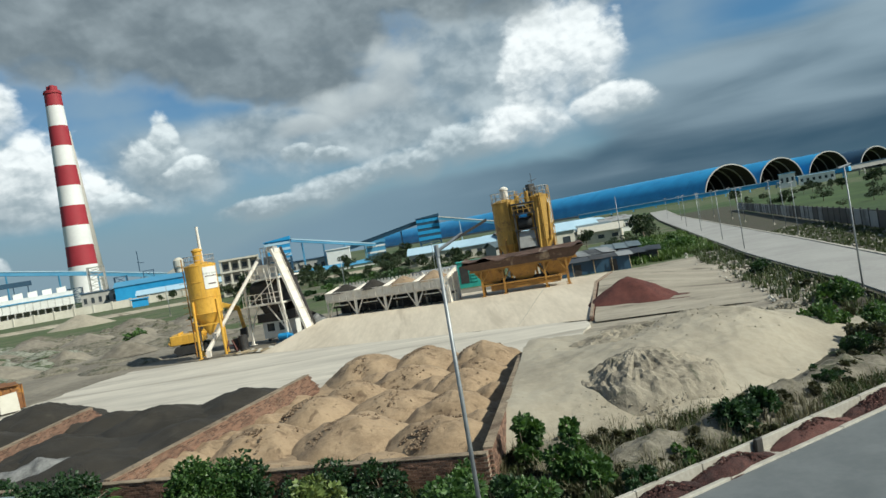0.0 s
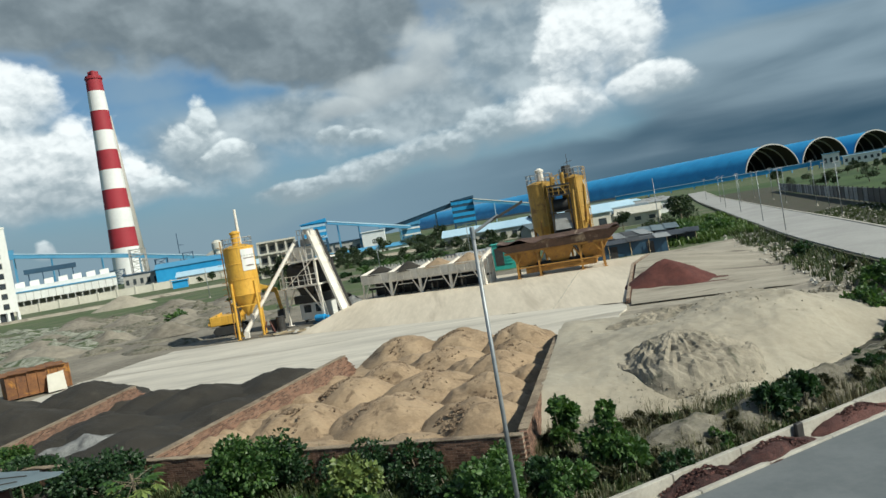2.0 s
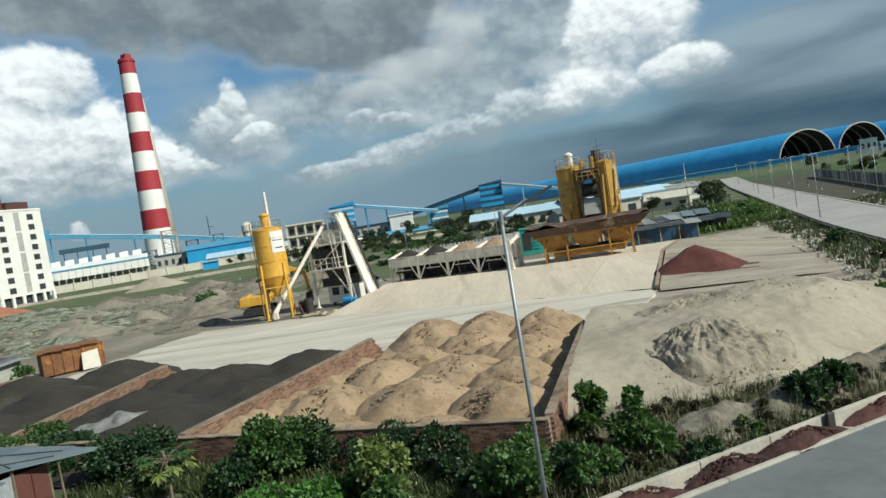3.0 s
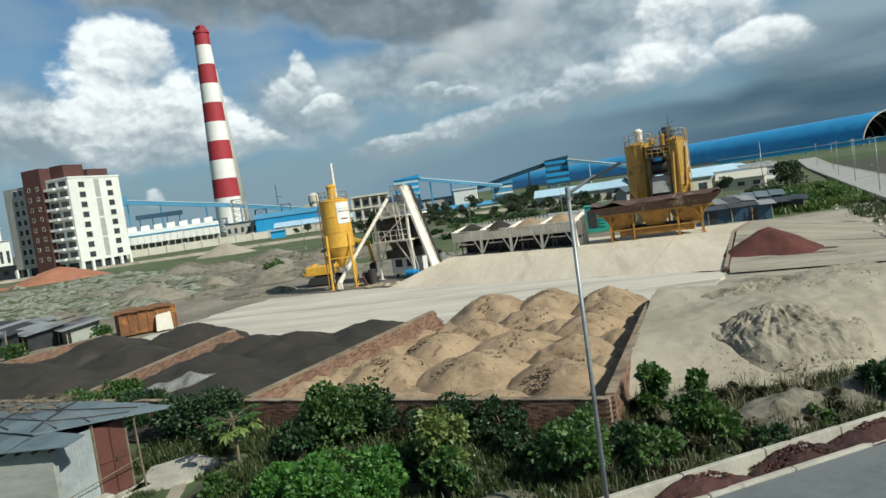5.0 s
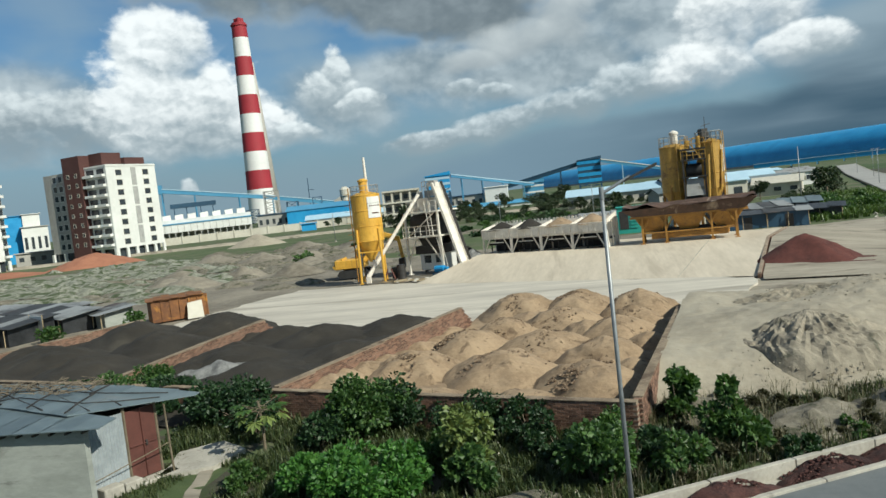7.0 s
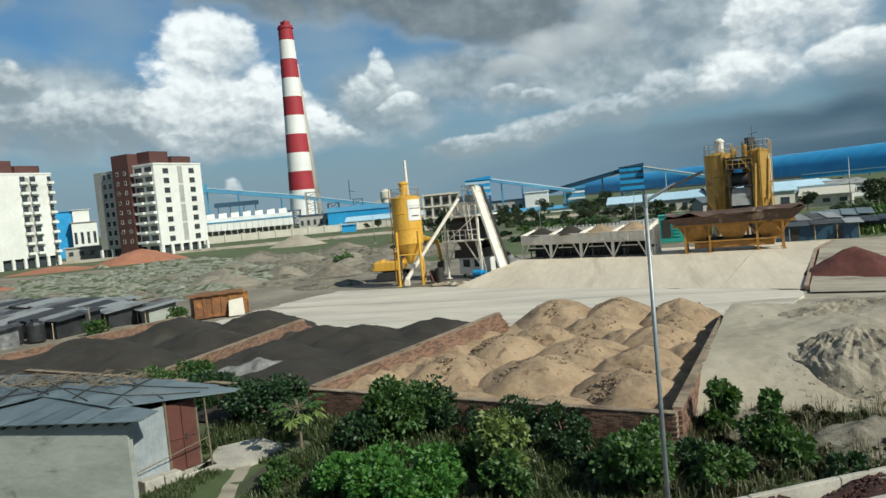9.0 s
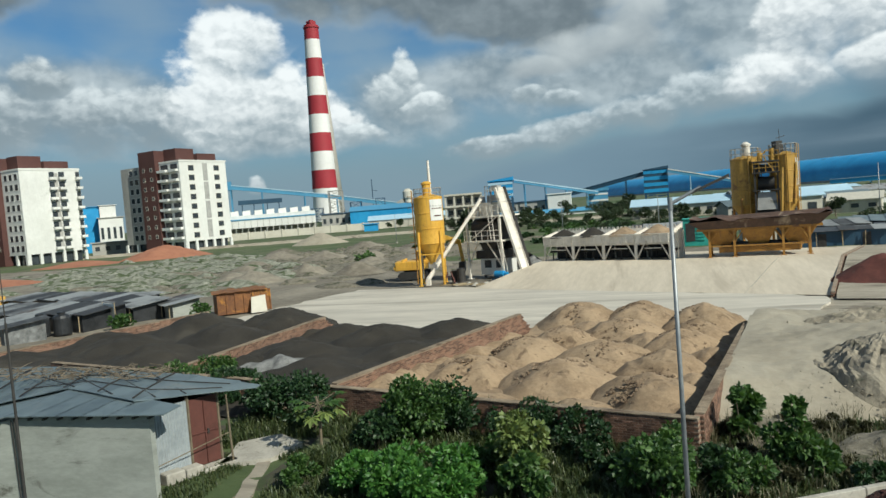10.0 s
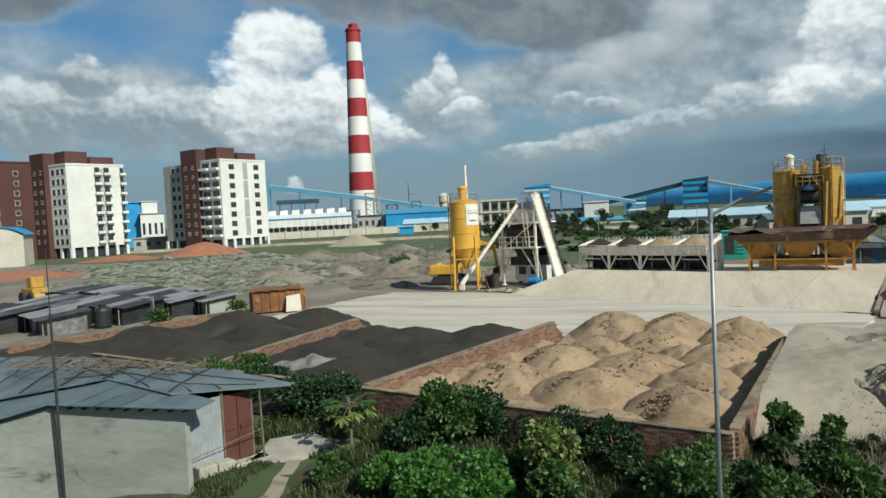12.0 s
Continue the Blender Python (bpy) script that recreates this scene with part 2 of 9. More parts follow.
# ---- materials ----
def surface(name, dark, light, rough=0.8, metal=0.0, size=1.0, fine=9.0, bump=0.15, bump_size=0.0, third=None, third_at=0.62, per_piece=0.0, contrast=(0.3, 0.7), stretch=None, third_size=0.35, streaks=0.0):
    """A weathered surface: two colours mixed at two scales (size and fine, in patches per metre), stains in a third, and fine relief."""
    m = bpy.data.materials.new(name)
    m.use_nodes = True
    tr = m.node_tree
    bsdf = tr.nodes["Principled BSDF"]
    geo = tr.nodes.new("ShaderNodeNewGeometry")
    vec = geo.outputs["Position"]
    if stretch:
        mp = tr.nodes.new("ShaderNodeMapping")
        mp.inputs["Scale"].default_value = stretch
        tr.links.new(vec, mp.inputs["Vector"])
        vec = mp.outputs[0]
    big = noise_tex(tr, vec, size, 5, 0.6, 0.3)
    small = noise_tex(tr, vec, fine, 4, 0.65)
    both = calc(tr, "ADD", calc(tr, "MULTIPLY", big, 0.6), calc(tr, "MULTIPLY", small, 0.4))
    if per_piece:
        info = tr.nodes.new("ShaderNodeObjectInfo")
        isl = geo.outputs["Random Per Island"]
        rnd = calc(tr, "FRACT", calc(tr, "ADD", info.outputs["Random"], isl))
        both = calc(tr, "ADD", both, calc(tr, "MULTIPLY", calc(tr, "SUBTRACT", rnd, 0.5), per_piece))
    col = mixc(tr, smooth(tr, both, *contrast), tuple(dark), tuple(light))
    if third:
        st = noise_tex(tr, vec, third_size, 6, 0.65, 0.6)
        col = mixc(tr, smooth(tr, st, third_at, third_at + 0.14), col, tuple(third))
    if streaks:
        mp = tr.nodes.new("ShaderNodeMapping")
        mp.inputs["Scale"].default_value = (3.0, 3.0, 0.22)
        tr.links.new(geo.outputs["Position"], mp.inputs["Vector"])
        run = noise_tex(tr, mp.outputs[0], 1.3, 4, 0.6)
        col = mixc(tr, calc(tr, "MULTIPLY", smooth(tr, run, 0.52, 0.78), streaks), col, (0.10, 0.075, 0.055))
    tr.links.new(col, bsdf.inputs["Base Color"])
    bsdf.inputs["Roughness"].default_value, bsdf.inputs["Metallic"].default_value = rough, metal
    rv = calc(tr, "MULTIPLY_ADD", calc(tr, "SUBTRACT", small, 0.5), 0.3, rough, clamp=True)
    tr.links.new(rv, bsdf.inputs["Roughness"])
    if bump:
        bn = tr.nodes.new("ShaderNodeBump")
        bn.inputs["Strength"].default_value, bn.inputs["Distance"].default_value = bump, 0.05
        tr.links.new(noise_tex(tr, vec, bump_size or fine, 6, 0.7), bn.inputs["Height"])
        tr.links.new(bn.outputs[0], bsdf.inputs["Normal"])
    return m


def leafy(name, dark, light, glow):
    """Leaves: a per-leaf spread of greens, some light passing through."""
    m = surface(name, dark, light, rough=0.5, size=1.5, fine=6, bump=0, per_piece=0.9, contrast=(0.15, 0.95))
    tr = m.node_tree
    bsdf = tr.nodes["Principled BSDF"]
    thin = tr.nodes.new("ShaderNodeBsdfTranslucent")
    thin.inputs[0].default_value = (*glow, 1)
    mx = tr.nodes.new("ShaderNodeMixShader")
    mx.inputs[0].default_value = 0.25
    tr.links.new(bsdf.outputs[0], mx.inputs[1])
    tr.links.new(thin.outputs[0], mx.inputs[2])
    tr.links.new(mx.outputs[0], tr.nodes["Material Output"].inputs[0])
    return m


M_DIRT = surface("yard_earth", (0.125, 0.108, 0.083), (0.27, 0.24, 0.19), 0.95, size=0.12, fine=1.6, bump=0.7, bump_size=2, third=(0.075, 0.082, 0.045), third_at=0.57, third_size=0.06, contrast=(0.34, 0.66))
M_PALE = surface("pale_sandy_earth", (0.224, 0.198, 0.155), (0.396, 0.353, 0.284), 0.95, size=0.25, fine=2.5, bump=0.5, bump_size=4, third=(0.129, 0.107, 0.082), third_at=0.53, third_size=0.30, stretch=(0.35, 1.5, 1))
M_GRASS = surface("rough_grass", (0.038, 0.064, 0.020), (0.099, 0.128, 0.048), 0.95, size=0.10, fine=1.2, bump=0.8, bump_size=2.5, third=(0.125, 0.116, 0.076), third_at=0.50, third_size=0.11)
M_FIELD = surface("green_field", (0.022, 0.048, 0.011), (0.062, 0.105, 0.024), 0.95, size=0.03, fine=0.4, bump=0.6, bump_size=1.2, third=(0.04, 0.055, 0.022), third_at=0.58, third_size=0.02)
# soil tone lowered to take in the shade between the bushes
M_SOIL = surface("scrub_soil", (0.036, 0.033, 0.021), (0.079, 0.069, 0.048), 0.95, size=0.6, fine=4, bump=0.7, bump_size=5, third=(0.040, 0.056, 0.020), third_at=0.5, third_size=0.5)
M_PAVE = surface("pale_concrete_apron", (0.36, 0.33, 0.285), (0.64, 0.59, 0.50), 0.85, size=0.3, fine=1.8, bump=0.12, bump_size=6, third=(0.33, 0.30, 0.25), third_at=0.54, third_size=0.22, stretch=(0.22, 1.5, 1), contrast=(0.24, 0.78))
M_RAMP = surface("older_ramp_concrete", (0.45, 0.39, 0.305), (0.64, 0.565, 0.455), 0.85, size=0.35, fine=2.0, bump=0.15, bump_size=5, third=(0.43, 0.37, 0.29), third_at=0.56, third_size=0.22, stretch=(1.6, 0.25, 1), contrast=(0.25, 0.75))
M_ROADC = surface("road_concrete", (0.270, 0.261, 0.248), (0.378, 0.369, 0.347), 0.8, size=0.2, fine=2.4, bump=0.08, bump_size=8, third=(0.279, 0.270, 0.252), third_at=0.62, third_size=0.3)
# road grey set lower to carry the lens's corner darkening
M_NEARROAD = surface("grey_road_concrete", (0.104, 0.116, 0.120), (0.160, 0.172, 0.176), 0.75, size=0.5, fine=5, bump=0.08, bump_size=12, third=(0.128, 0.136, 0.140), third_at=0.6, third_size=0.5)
M_KERB = surface("stained_concrete", (0.30, 0.28, 0.24), (0.48, 0.45, 0.39), 0.85, size=1.2, fine=9, bump=0.25, bump_size=14, third=(0.17, 0.155, 0.13), third_at=0.58, third_size=0.9)
M_SAND = surface("brown_building_sand", (0.209, 0.144, 0.087), (0.374, 0.274, 0.175), 0.95, size=0.6, fine=6, bump=0.9, bump_size=3.5, third=(0.146, 0.098, 0.061), third_at=0.545, third_size=1.7)
M_DARKSTONE = surface("dark_crushed_stone", (0.017, 0.0145, 0.011), (0.042, 0.036, 0.028), 0.95, size=0.5, fine=9, bump=1.0, bump_size=9, third=(0.055, 0.048, 0.037), third_at=0.57, third_size=0.5)
M_GRAVEL = surface("grey_gravel", (0.10, 0.10, 0.10), (0.30, 0.30, 0.29), 0.9, size=2, fine=14, bump=0.9, bump_size=16, third=(0.12, 0.12, 0.12), third_at=0.55, third_size=6)
M_WHITESAND = surface("pale_grey_sand", (0.274, 0.239, 0.182), (0.380, 0.342, 0.270), 0.95, size=0.3, fine=3.5, bump=0.7, bump_size=4, third=(0.228, 0.201, 0.152), third_at=0.56, third_size=0.45)
M_CLODS = surface("weathered_sand_bank", (0.163, 0.141, 0.107), (0.340, 0.300, 0.233), 0.95, size=1.2, fine=5, bump=1.0, bump_size=4, third=(0.096, 0.092, 0.067), third_at=0.55, third_size=0.9)
M_REDCHIP = surface("red_brick_chips", (0.054, 0.016, 0.013), (0.131, 0.041, 0.032), 0.95, size=1.2, fine=14, bump=0.9, bump_size=18, third=(0.090, 0.045, 0.036), third_at=0.6, third_size=1.0)
M_OLDCHIP = surface("old_brick_chips", (0.030, 0.012, 0.011), (0.135, 0.058, 0.048), 0.95, size=3, fine=22, bump=1.0, bump_size=26, per_piece=0.5, third=(0.05, 0.028, 0.024), third_at=0.55, third_size=2.0)
M_REDEARTH = surface("red_earth", (0.25, 0.10, 0.06), (0.38, 0.17, 0.10), 0.95, size=0.3, fine=2.5, bump=0.5, bump_size=3)
M_BRICK = surface("red_brick", (0.105, 0.058, 0.040), (0.25, 0.14, 0.095), 0.9, size=2.5, fine=22, bump=0.3, bump_size=40, per_piece=0.4, third=(0.12, 0.075, 0.05), third_at=0.60, third_size=0.9)
M_MORTAR = surface("cement_mortar", (0.20, 0.15, 0.11), (0.36, 0.29, 0.22), 0.95, size=1.5, fine=20, bump=0.4, bump_size=30, third=(0.14, 0.11, 0.08), third_at=0.58, third_size=0.8)
M_COPING = surface("sandy_cement_coping", (0.15, 0.11, 0.075), (0.34, 0.27, 0.19), 0.95, size=1.4, fine=8, bump=0.8, bump_size=10, third=(0.11, 0.075, 0.05), third_at=0.52, third_size=0.7)
M_YELLOW = surface("yellow_painted_steel", (0.56, 0.30, 0.035), (0.74, 0.43, 0.065), 0.5, size=0.8, fine=6, bump=0.06, third=(0.30, 0.15, 0.04), third_at=0.58, third_size=0.8, streaks=0.4)
# darker, duller version of the yellow steel, for the twin silos and loader
M_DULLYELLOW = surface("dull_yellow_steel", (0.36, 0.205, 0.035), (0.54, 0.325, 0.07), 0.55, size=0.8, fine=6, bump=0.06, third=(0.24, 0.12, 0.04), third_at=0.55, third_size=0.8, streaks=0.6)
M_ORANGE = surface("worn_orange_steel", (0.26, 0.125, 0.025), (0.46, 0.23, 0.042), 0.6, size=1.0, fine=7, bump=0.1, third=(0.15, 0.075, 0.04), third_at=0.55, third_size=0.9, streaks=0.5)
M_RUST = surface("rusty_steel_plate", (0.10, 0.045, 0.025), (0.28, 0.12, 0.04), 0.85, size=1.1, fine=8, bump=0.3, third=(0.48, 0.22, 0.035), third_at=0.57, third_size=0.9)
M_DUSTSTEEL = surface("dusty_off_white_steel", (0.602, 0.555, 0.484), (0.843, 0.791, 0.708), 0.6, size=0.9, fine=7, bump=0.06, third=(0.397, 0.342, 0.271), third_at=0.60, third_size=0.8, streaks=0.25)
M_GREYSTEEL = surface("grey_painted_steel", (0.30, 0.30, 0.29), (0.44, 0.43, 0.41), 0.55, size=1.0, fine=7, bump=0.06, third=(0.20, 0.18, 0.15), third_at=0.6, third_size=0.7)
M_DARK = surface("dark_machinery_and_shade", (0.022, 0.021, 0.02), (0.055, 0.05, 0.046), 0.6, size=1.5, fine=8, bump=0.1)
M_RUBBER = surface("black_rubber", (0.014, 0.014, 0.014), (0.035, 0.034, 0.033), 0.8, size=2, fine=12, bump=0.2)
M_GALV = surface("galvanised_steel", (0.22, 0.235, 0.25), (0.36, 0.375, 0.385), 0.5, 0.5, size=1.2, fine=6, bump=0.03, third=(0.33, 0.32, 0.30), third_at=0.62, third_size=1.0)
# sheet tone lowered too, with the lens's dark corner in it
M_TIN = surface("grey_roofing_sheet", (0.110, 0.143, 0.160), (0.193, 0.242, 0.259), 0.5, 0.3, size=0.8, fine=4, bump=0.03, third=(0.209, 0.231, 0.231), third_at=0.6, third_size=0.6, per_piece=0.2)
M_OLDTIN = surface("weathered_roofing_sheet", (0.045, 0.045, 0.045), (0.306, 0.315, 0.315), 0.6, 0.2, size=0.5, fine=3, bump=0.05, third=(0.108, 0.072, 0.054), third_at=0.57, third_size=0.4, per_piece=0.8)
# plaster tone likewise takes in some of the corner falloff
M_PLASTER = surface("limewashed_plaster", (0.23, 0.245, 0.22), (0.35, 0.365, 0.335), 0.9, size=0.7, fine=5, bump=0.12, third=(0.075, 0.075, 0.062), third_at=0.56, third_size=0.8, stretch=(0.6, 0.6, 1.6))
M_TINSIDE = surface("pale_corrugated_sheet", (0.28, 0.31, 0.33), (0.42, 0.455, 0.475), 0.5, 0.2, size=1.0, fine=6, bump=0.03, streaks=0.5)
M_REDDOOR = surface("oxide_red_sheet", (0.075, 0.027, 0.021), (0.125, 0.044, 0.034), 0.6, size=1.5, fine=8, bump=0.05, third=(0.07, 0.035, 0.03), third_at=0.6, third_size=1.5)
M_BAMBOO = surface("weathered_bamboo", (0.25, 0.19, 0.11), (0.42, 0.34, 0.22), 0.7, size=2, fine=12, bump=0.1)
M_PLASTIC = surface("black_plastic_sheet", (0.013, 0.014, 0.016), (0.040, 0.042, 0.046), 0.45, size=1.0, fine=6, bump=0.5, bump_size=2)
M_TARP = surface("brown_tarpaulin", (0.055, 0.035, 0.028), (0.13, 0.075, 0.055), 0.75, size=0.8, fine=5, bump=0.6, bump_size=1.6, third=(0.33, 0.26, 0.19), third_at=0.58, third_size=0.6)
M_TEAL = surface("teal_painted_sheet", (0.03, 0.30, 0.25), (0.06, 0.42, 0.35), 0.5, size=0.8, fine=6, bump=0.05, third=(0.06, 0.2, 0.17), third_at=0.62)
M_BLUE = surface("blue_cladding", (0.02, 0.24, 0.52), (0.04, 0.34, 0.66), 0.45, size=0.05, fine=0.6, bump=0.0, third=(0.02, 0.12, 0.29), third_at=0.6, third_size=0.04)
M_BLUEDARK = surface("blue_grey_cladding", (0.020, 0.056, 0.100), (0.032, 0.084, 0.144), 0.5, size=0.05, fine=0.6, bump=0.0)
M_SKYBLUE = surface("light_blue_cladding", (0.06, 0.23, 0.40), (0.10, 0.31, 0.49), 0.5, size=0.05, fine=0.6, bump=0.0)
M_PALEBLUE = surface("pale_blue_roof_sheet", (0.34, 0.50, 0.62), (0.46, 0.62, 0.72), 0.5, size=0.06, fine=0.8, bump=0.0, third=(0.30, 0.40, 0.48), third_at=0.62, third_size=0.08)
M_WHITE = surface("white_wall_paint", (0.62, 0.62, 0.59), (0.76, 0.76, 0.73), 0.8, size=0.1, fine=1.0, bump=0.0, third=(0.50, 0.50, 0.47), third_at=0.62, third_size=0.08, streaks=0.10)
M_BROWNWALL = surface("maroon_wall_paint", (0.066, 0.026, 0.023), (0.10, 0.042, 0.036), 0.8, size=0.1, fine=1.0, bump=0.0)
M_CONC = surface("concrete_and_wall_shade", (0.30, 0.29, 0.27), (0.44, 0.43, 0.40), 0.9, size=0.15, fine=1.5, bump=0.0, third=(0.22, 0.21, 0.19), third_at=0.6, third_size=0.1)
M_CREAM = surface("cream_wall", (0.46, 0.43, 0.36), (0.60, 0.57, 0.49), 0.85, size=0.15, fine=1.4, bump=0.0, third=(0.34, 0.31, 0.26), third_at=0.6, third_size=0.12)
M_STACKRED = surface("stack_red", (0.27, 0.018, 0.028), (0.36, 0.03, 0.045), 0.7, size=0.03, fine=0.3, bump=0.0)
M_STACKWHITE = surface("stack_white", (0.66, 0.65, 0.64), (0.78, 0.77, 0.76), 0.7, size=0.03, fine=0.3, bump=0.0)
M_STACKGREY = surface("bare_stack_concrete", (0.36, 0.34, 0.31), (0.46, 0.44, 0.40), 0.85, size=0.03, fine=0.3, bump=0.0)
M_WINDOW = surface("dark_glass_and_shade", (0.028, 0.034, 0.04), (0.06, 0.07, 0.08), 0.15, size=0.3, fine=2, bump=0.0)
M_BARK = surface("grey_brown_bark", (0.10, 0.08, 0.055), (0.22, 0.18, 0.13), 0.9, size=3, fine=14, bump=0.4)
M_LEAF = leafy("bush_leaves", (0.025, 0.062, 0.014), (0.082, 0.154, 0.037), (0.099, 0.205, 0.029))
M_LEAFB = leafy("bright_bush_leaves", (0.029, 0.099, 0.015), (0.089, 0.214, 0.038), (0.119, 0.291, 0.031))
M_LEAFD = leafy("dark_bush_leaves", (0.012, 0.034, 0.012), (0.036, 0.080, 0.026), (0.036, 0.088, 0.016))
M_LEAFY = leafy("yellowish_leaves", (0.075, 0.115, 0.03), (0.20, 0.26, 0.075), (0.22, 0.24, 0.05))
M_BLADE = leafy("grass_blades", (0.027, 0.048, 0.014), (0.099, 0.120, 0.044), (0.076, 0.104, 0.024))
M_BANKGRASS = leafy("bright_bank_grass", (0.045, 0.085, 0.018), (0.13, 0.20, 0.045), (0.12, 0.20, 0.03))
M_DRYBLADE = leafy("dry_grass_blades", (0.11, 0.10, 0.055), (0.26, 0.24, 0.15), (0.14, 0.13, 0.06))
M_SCRUB = leafy("brown_scrub_leaves", (0.034, 0.036, 0.017), (0.098, 0.094, 0.045), (0.060, 0.068, 0.022))
M_TREES = leafy("distant_foliage", (0.018, 0.034, 0.012), (0.056, 0.083, 0.030), (0.030, 0.053, 0.015))
M_RUBBLE = surface("soil_and_rubble", (0.085, 0.075, 0.055), (0.25, 0.225, 0.175), 0.95, size=1.6, fine=7, bump=1.0, bump_size=6, third=(0.05, 0.055, 0.028), third_at=0.51, third_size=0.9)
M_OLDPOLE = surface("grey_weathered_bamboo", (0.10, 0.08, 0.05), (0.22, 0.18, 0.125), 0.8, size=2, fine=12, bump=0.1)
M_CRUST = surface("dark_sand_crust", (0.12, 0.08, 0.05), (0.25, 0.18, 0.12), 0.95, size=2, fine=9, bump=0.6, bump_size=9, per_piece=0.4)
M_ROCK = surface("pale_rubble_stone", (0.27, 0.25, 0.21), (0.48, 0.45, 0.39), 0.9, size=1.5, fine=8, bump=0.5, bump_size=8, per_piece=0.4)


# ---- building helpers ----
def put(bm, name, material, parent=None, label="", smooth_faces=False):
    me = bpy.data.meshes.new(name)
    bm.to_mesh(me)
    bm.free()
    if smooth_faces:
        me.polygons.foreach_set("use_smooth", [True] * len(me.polygons))
    for mt in (material if isinstance(material, (list, tuple)) else (material,)):
        me.materials.append(mt)
    ob = new(name, me)
    if parent is not None:
        ob.parent = parent
    if label:
        ob["label"] = label
    return ob


def part(name, bm, material, parent, label="", smooth_faces=False):
    return put(bm, name, material, parent, label, smooth_faces)


def raw(name, verts, faces, material, parent=None, label="", smooth_faces=False, slots=None):
    me = bpy.data.meshes.new(name)
    me.from_pydata(verts, [], faces)
    for mt in (material if isinstance(material, (list, tuple)) else (material,)):
        me.materials.append(mt)
    if slots is not None:
        me.polygons.foreach_set("material_index", slots)
    if smooth_faces:
        me.polygons.foreach_set("use_smooth", [True] * len(me.polygons))
    me.update()
    ob = new(name, me)
    if parent is not None:
        ob.parent = parent
    if label:
        ob["label"] = label
    return ob


def thing(name, x, y, z, turn, label, category, group="", kind=""):
    ob = new(name)
    ob.empty_display_size = 0.3
    ob.matrix_basis = pose(x, y, z, 0, 0, turn)
    return tagged(ob, label, category, group, kind)


def box(bm, x0, x1, y0, y1, z0, z1, m=None):
    vs = [bm.verts.new(Vector(p) if m is None else m @ Vector(p)) for p in
          ((x0, y0, z0), (x1, y0, z0), (x1, y1, z0), (x0, y1, z0), (x0, y0, z1), (x1, y0, z1), (x1, y1, z1), (x0, y1, z1))]
    for f in ((3, 2, 1, 0), (4, 5, 6, 7), (0, 1, 5, 4), (1, 2, 6, 5), (2, 3, 7, 6), (3, 0, 4, 7)):
        bm.faces.new([vs[i] for i in f])
    return bm


def solid(points_low, points_high, bm=None):
    """A closed form between two rings of points."""
    bm = bm or bmesh.new()
    a = [bm.verts.new(p) for p in points_low]
    b = [bm.verts.new(p) for p in points_high]
    n = len(a)
    bm.faces.new(a[::-1])
    bm.faces.new(b)
    for i in range(n):
        bm.faces.new((a[i], a[(i + 1) % n], b[(i + 1) % n], b[i]))
    return bm


def tube(bm, p, q, r0, r1=None, seg=10, caps=True):
    p, q = Vector(p), Vector(q)
    r1 = r0 if r1 is None else r1
    d = (q - p).normalized()
    u = d.orthogonal().normalized()
    v = d.cross(u)
    ra, rb = [], []
    for i in range(seg):
        a = 2 * math.pi * i / seg
        w = u * math.cos(a) + v * math.sin(a)
        ra.append(bm.verts.new(p + w * r0))
        rb.append(bm.verts.new(q + w * r1))
    for i in range(seg):
        bm.faces.new((ra[i], ra[(i + 1) % seg], rb[(i + 1) % seg], rb[i]))
    if caps:
        bm.faces.new(ra[::-1])
        bm.faces.new(rb)
    return bm


def beam(bm, p, q, w, h=None):
    """A bar of square or oblong section from p to q."""
    p, q = Vector(p), Vector(q)
    h = h or w
    d = (q - p).normalized()
    up = Vector((0, 0, 1)) if abs(d.z) < 0.95 else Vector((0, 1, 0))
    u = d.cross(up).normalized() * (w / 2)
    v = u.cross(d).normalized() * (h / 2)
    return solid([p - u - v, p + u - v, p + u + v, p - u + v], [q - u - v, q + u - v, q + u + v, q - u + v], bm)


def lathe(bm, profile, seg=24, cx=0.0, cy=0.0):
    """A form turned round the upright axis from (radius, height) pairs."""
    rings = []
    for r, z in profile:
        rings.append([bm.verts.new((cx + r * math.cos(2 * math.pi * i / seg), cy + r * math.sin(2 * math.pi * i / seg), z)) for i in range(seg)])
    for a, b in zip(rings, rings[1:]):
        for i in range(seg):
            bm.faces.new((a[i], a[(i + 1) % seg], b[(i + 1) % seg], b[i]))
    bm.faces.new(rings[0][::-1])
    bm.faces.new(rings[-1])
    return bm


def railing(bm, pts, height=1.0, step=0.9, r=0.03, closed=False):
    """Posts, a top rail and a middle rail along a line of points."""
    pts = [Vector(p) for p in pts]
    if closed:
        pts.append(pts[0])
    up = Vector((0, 0, 1))
    for a, b in zip(pts, pts[1:]):
        n = max(1, round((b - a).length / step))
        for i in range(n + 1):
            p = a.lerp(b, i / n)
            beam(bm, p, p + up * height, r * 2)
        for h in (height, height * 0.5):
            beam(bm, a + up * h, b + up * h, r * 2)
    return bm


def fbm(x, y, octaves=4, s=0.0):
    return noise.fractal(Vector((x, y, s)), 1.0, 2.0, octaves)

# ---- ground: one sheet to the horizon ----
def lerp_on(pts, v):
    """Piecewise-linear value of pts [(v, w), ...] at v."""
    for (a, p), (b, q) in zip(pts, pts[1:]):
        if v <= b:
            return p + (q - p) * max(0.0, (v - a) / (b - a))
    return pts[-1][1]


ROAD_L = [(20, 13), (42, 24.4), (56.6, 26.9), (77, 31.0), (129, 43.5), (252, 73.5), (420, 118)]
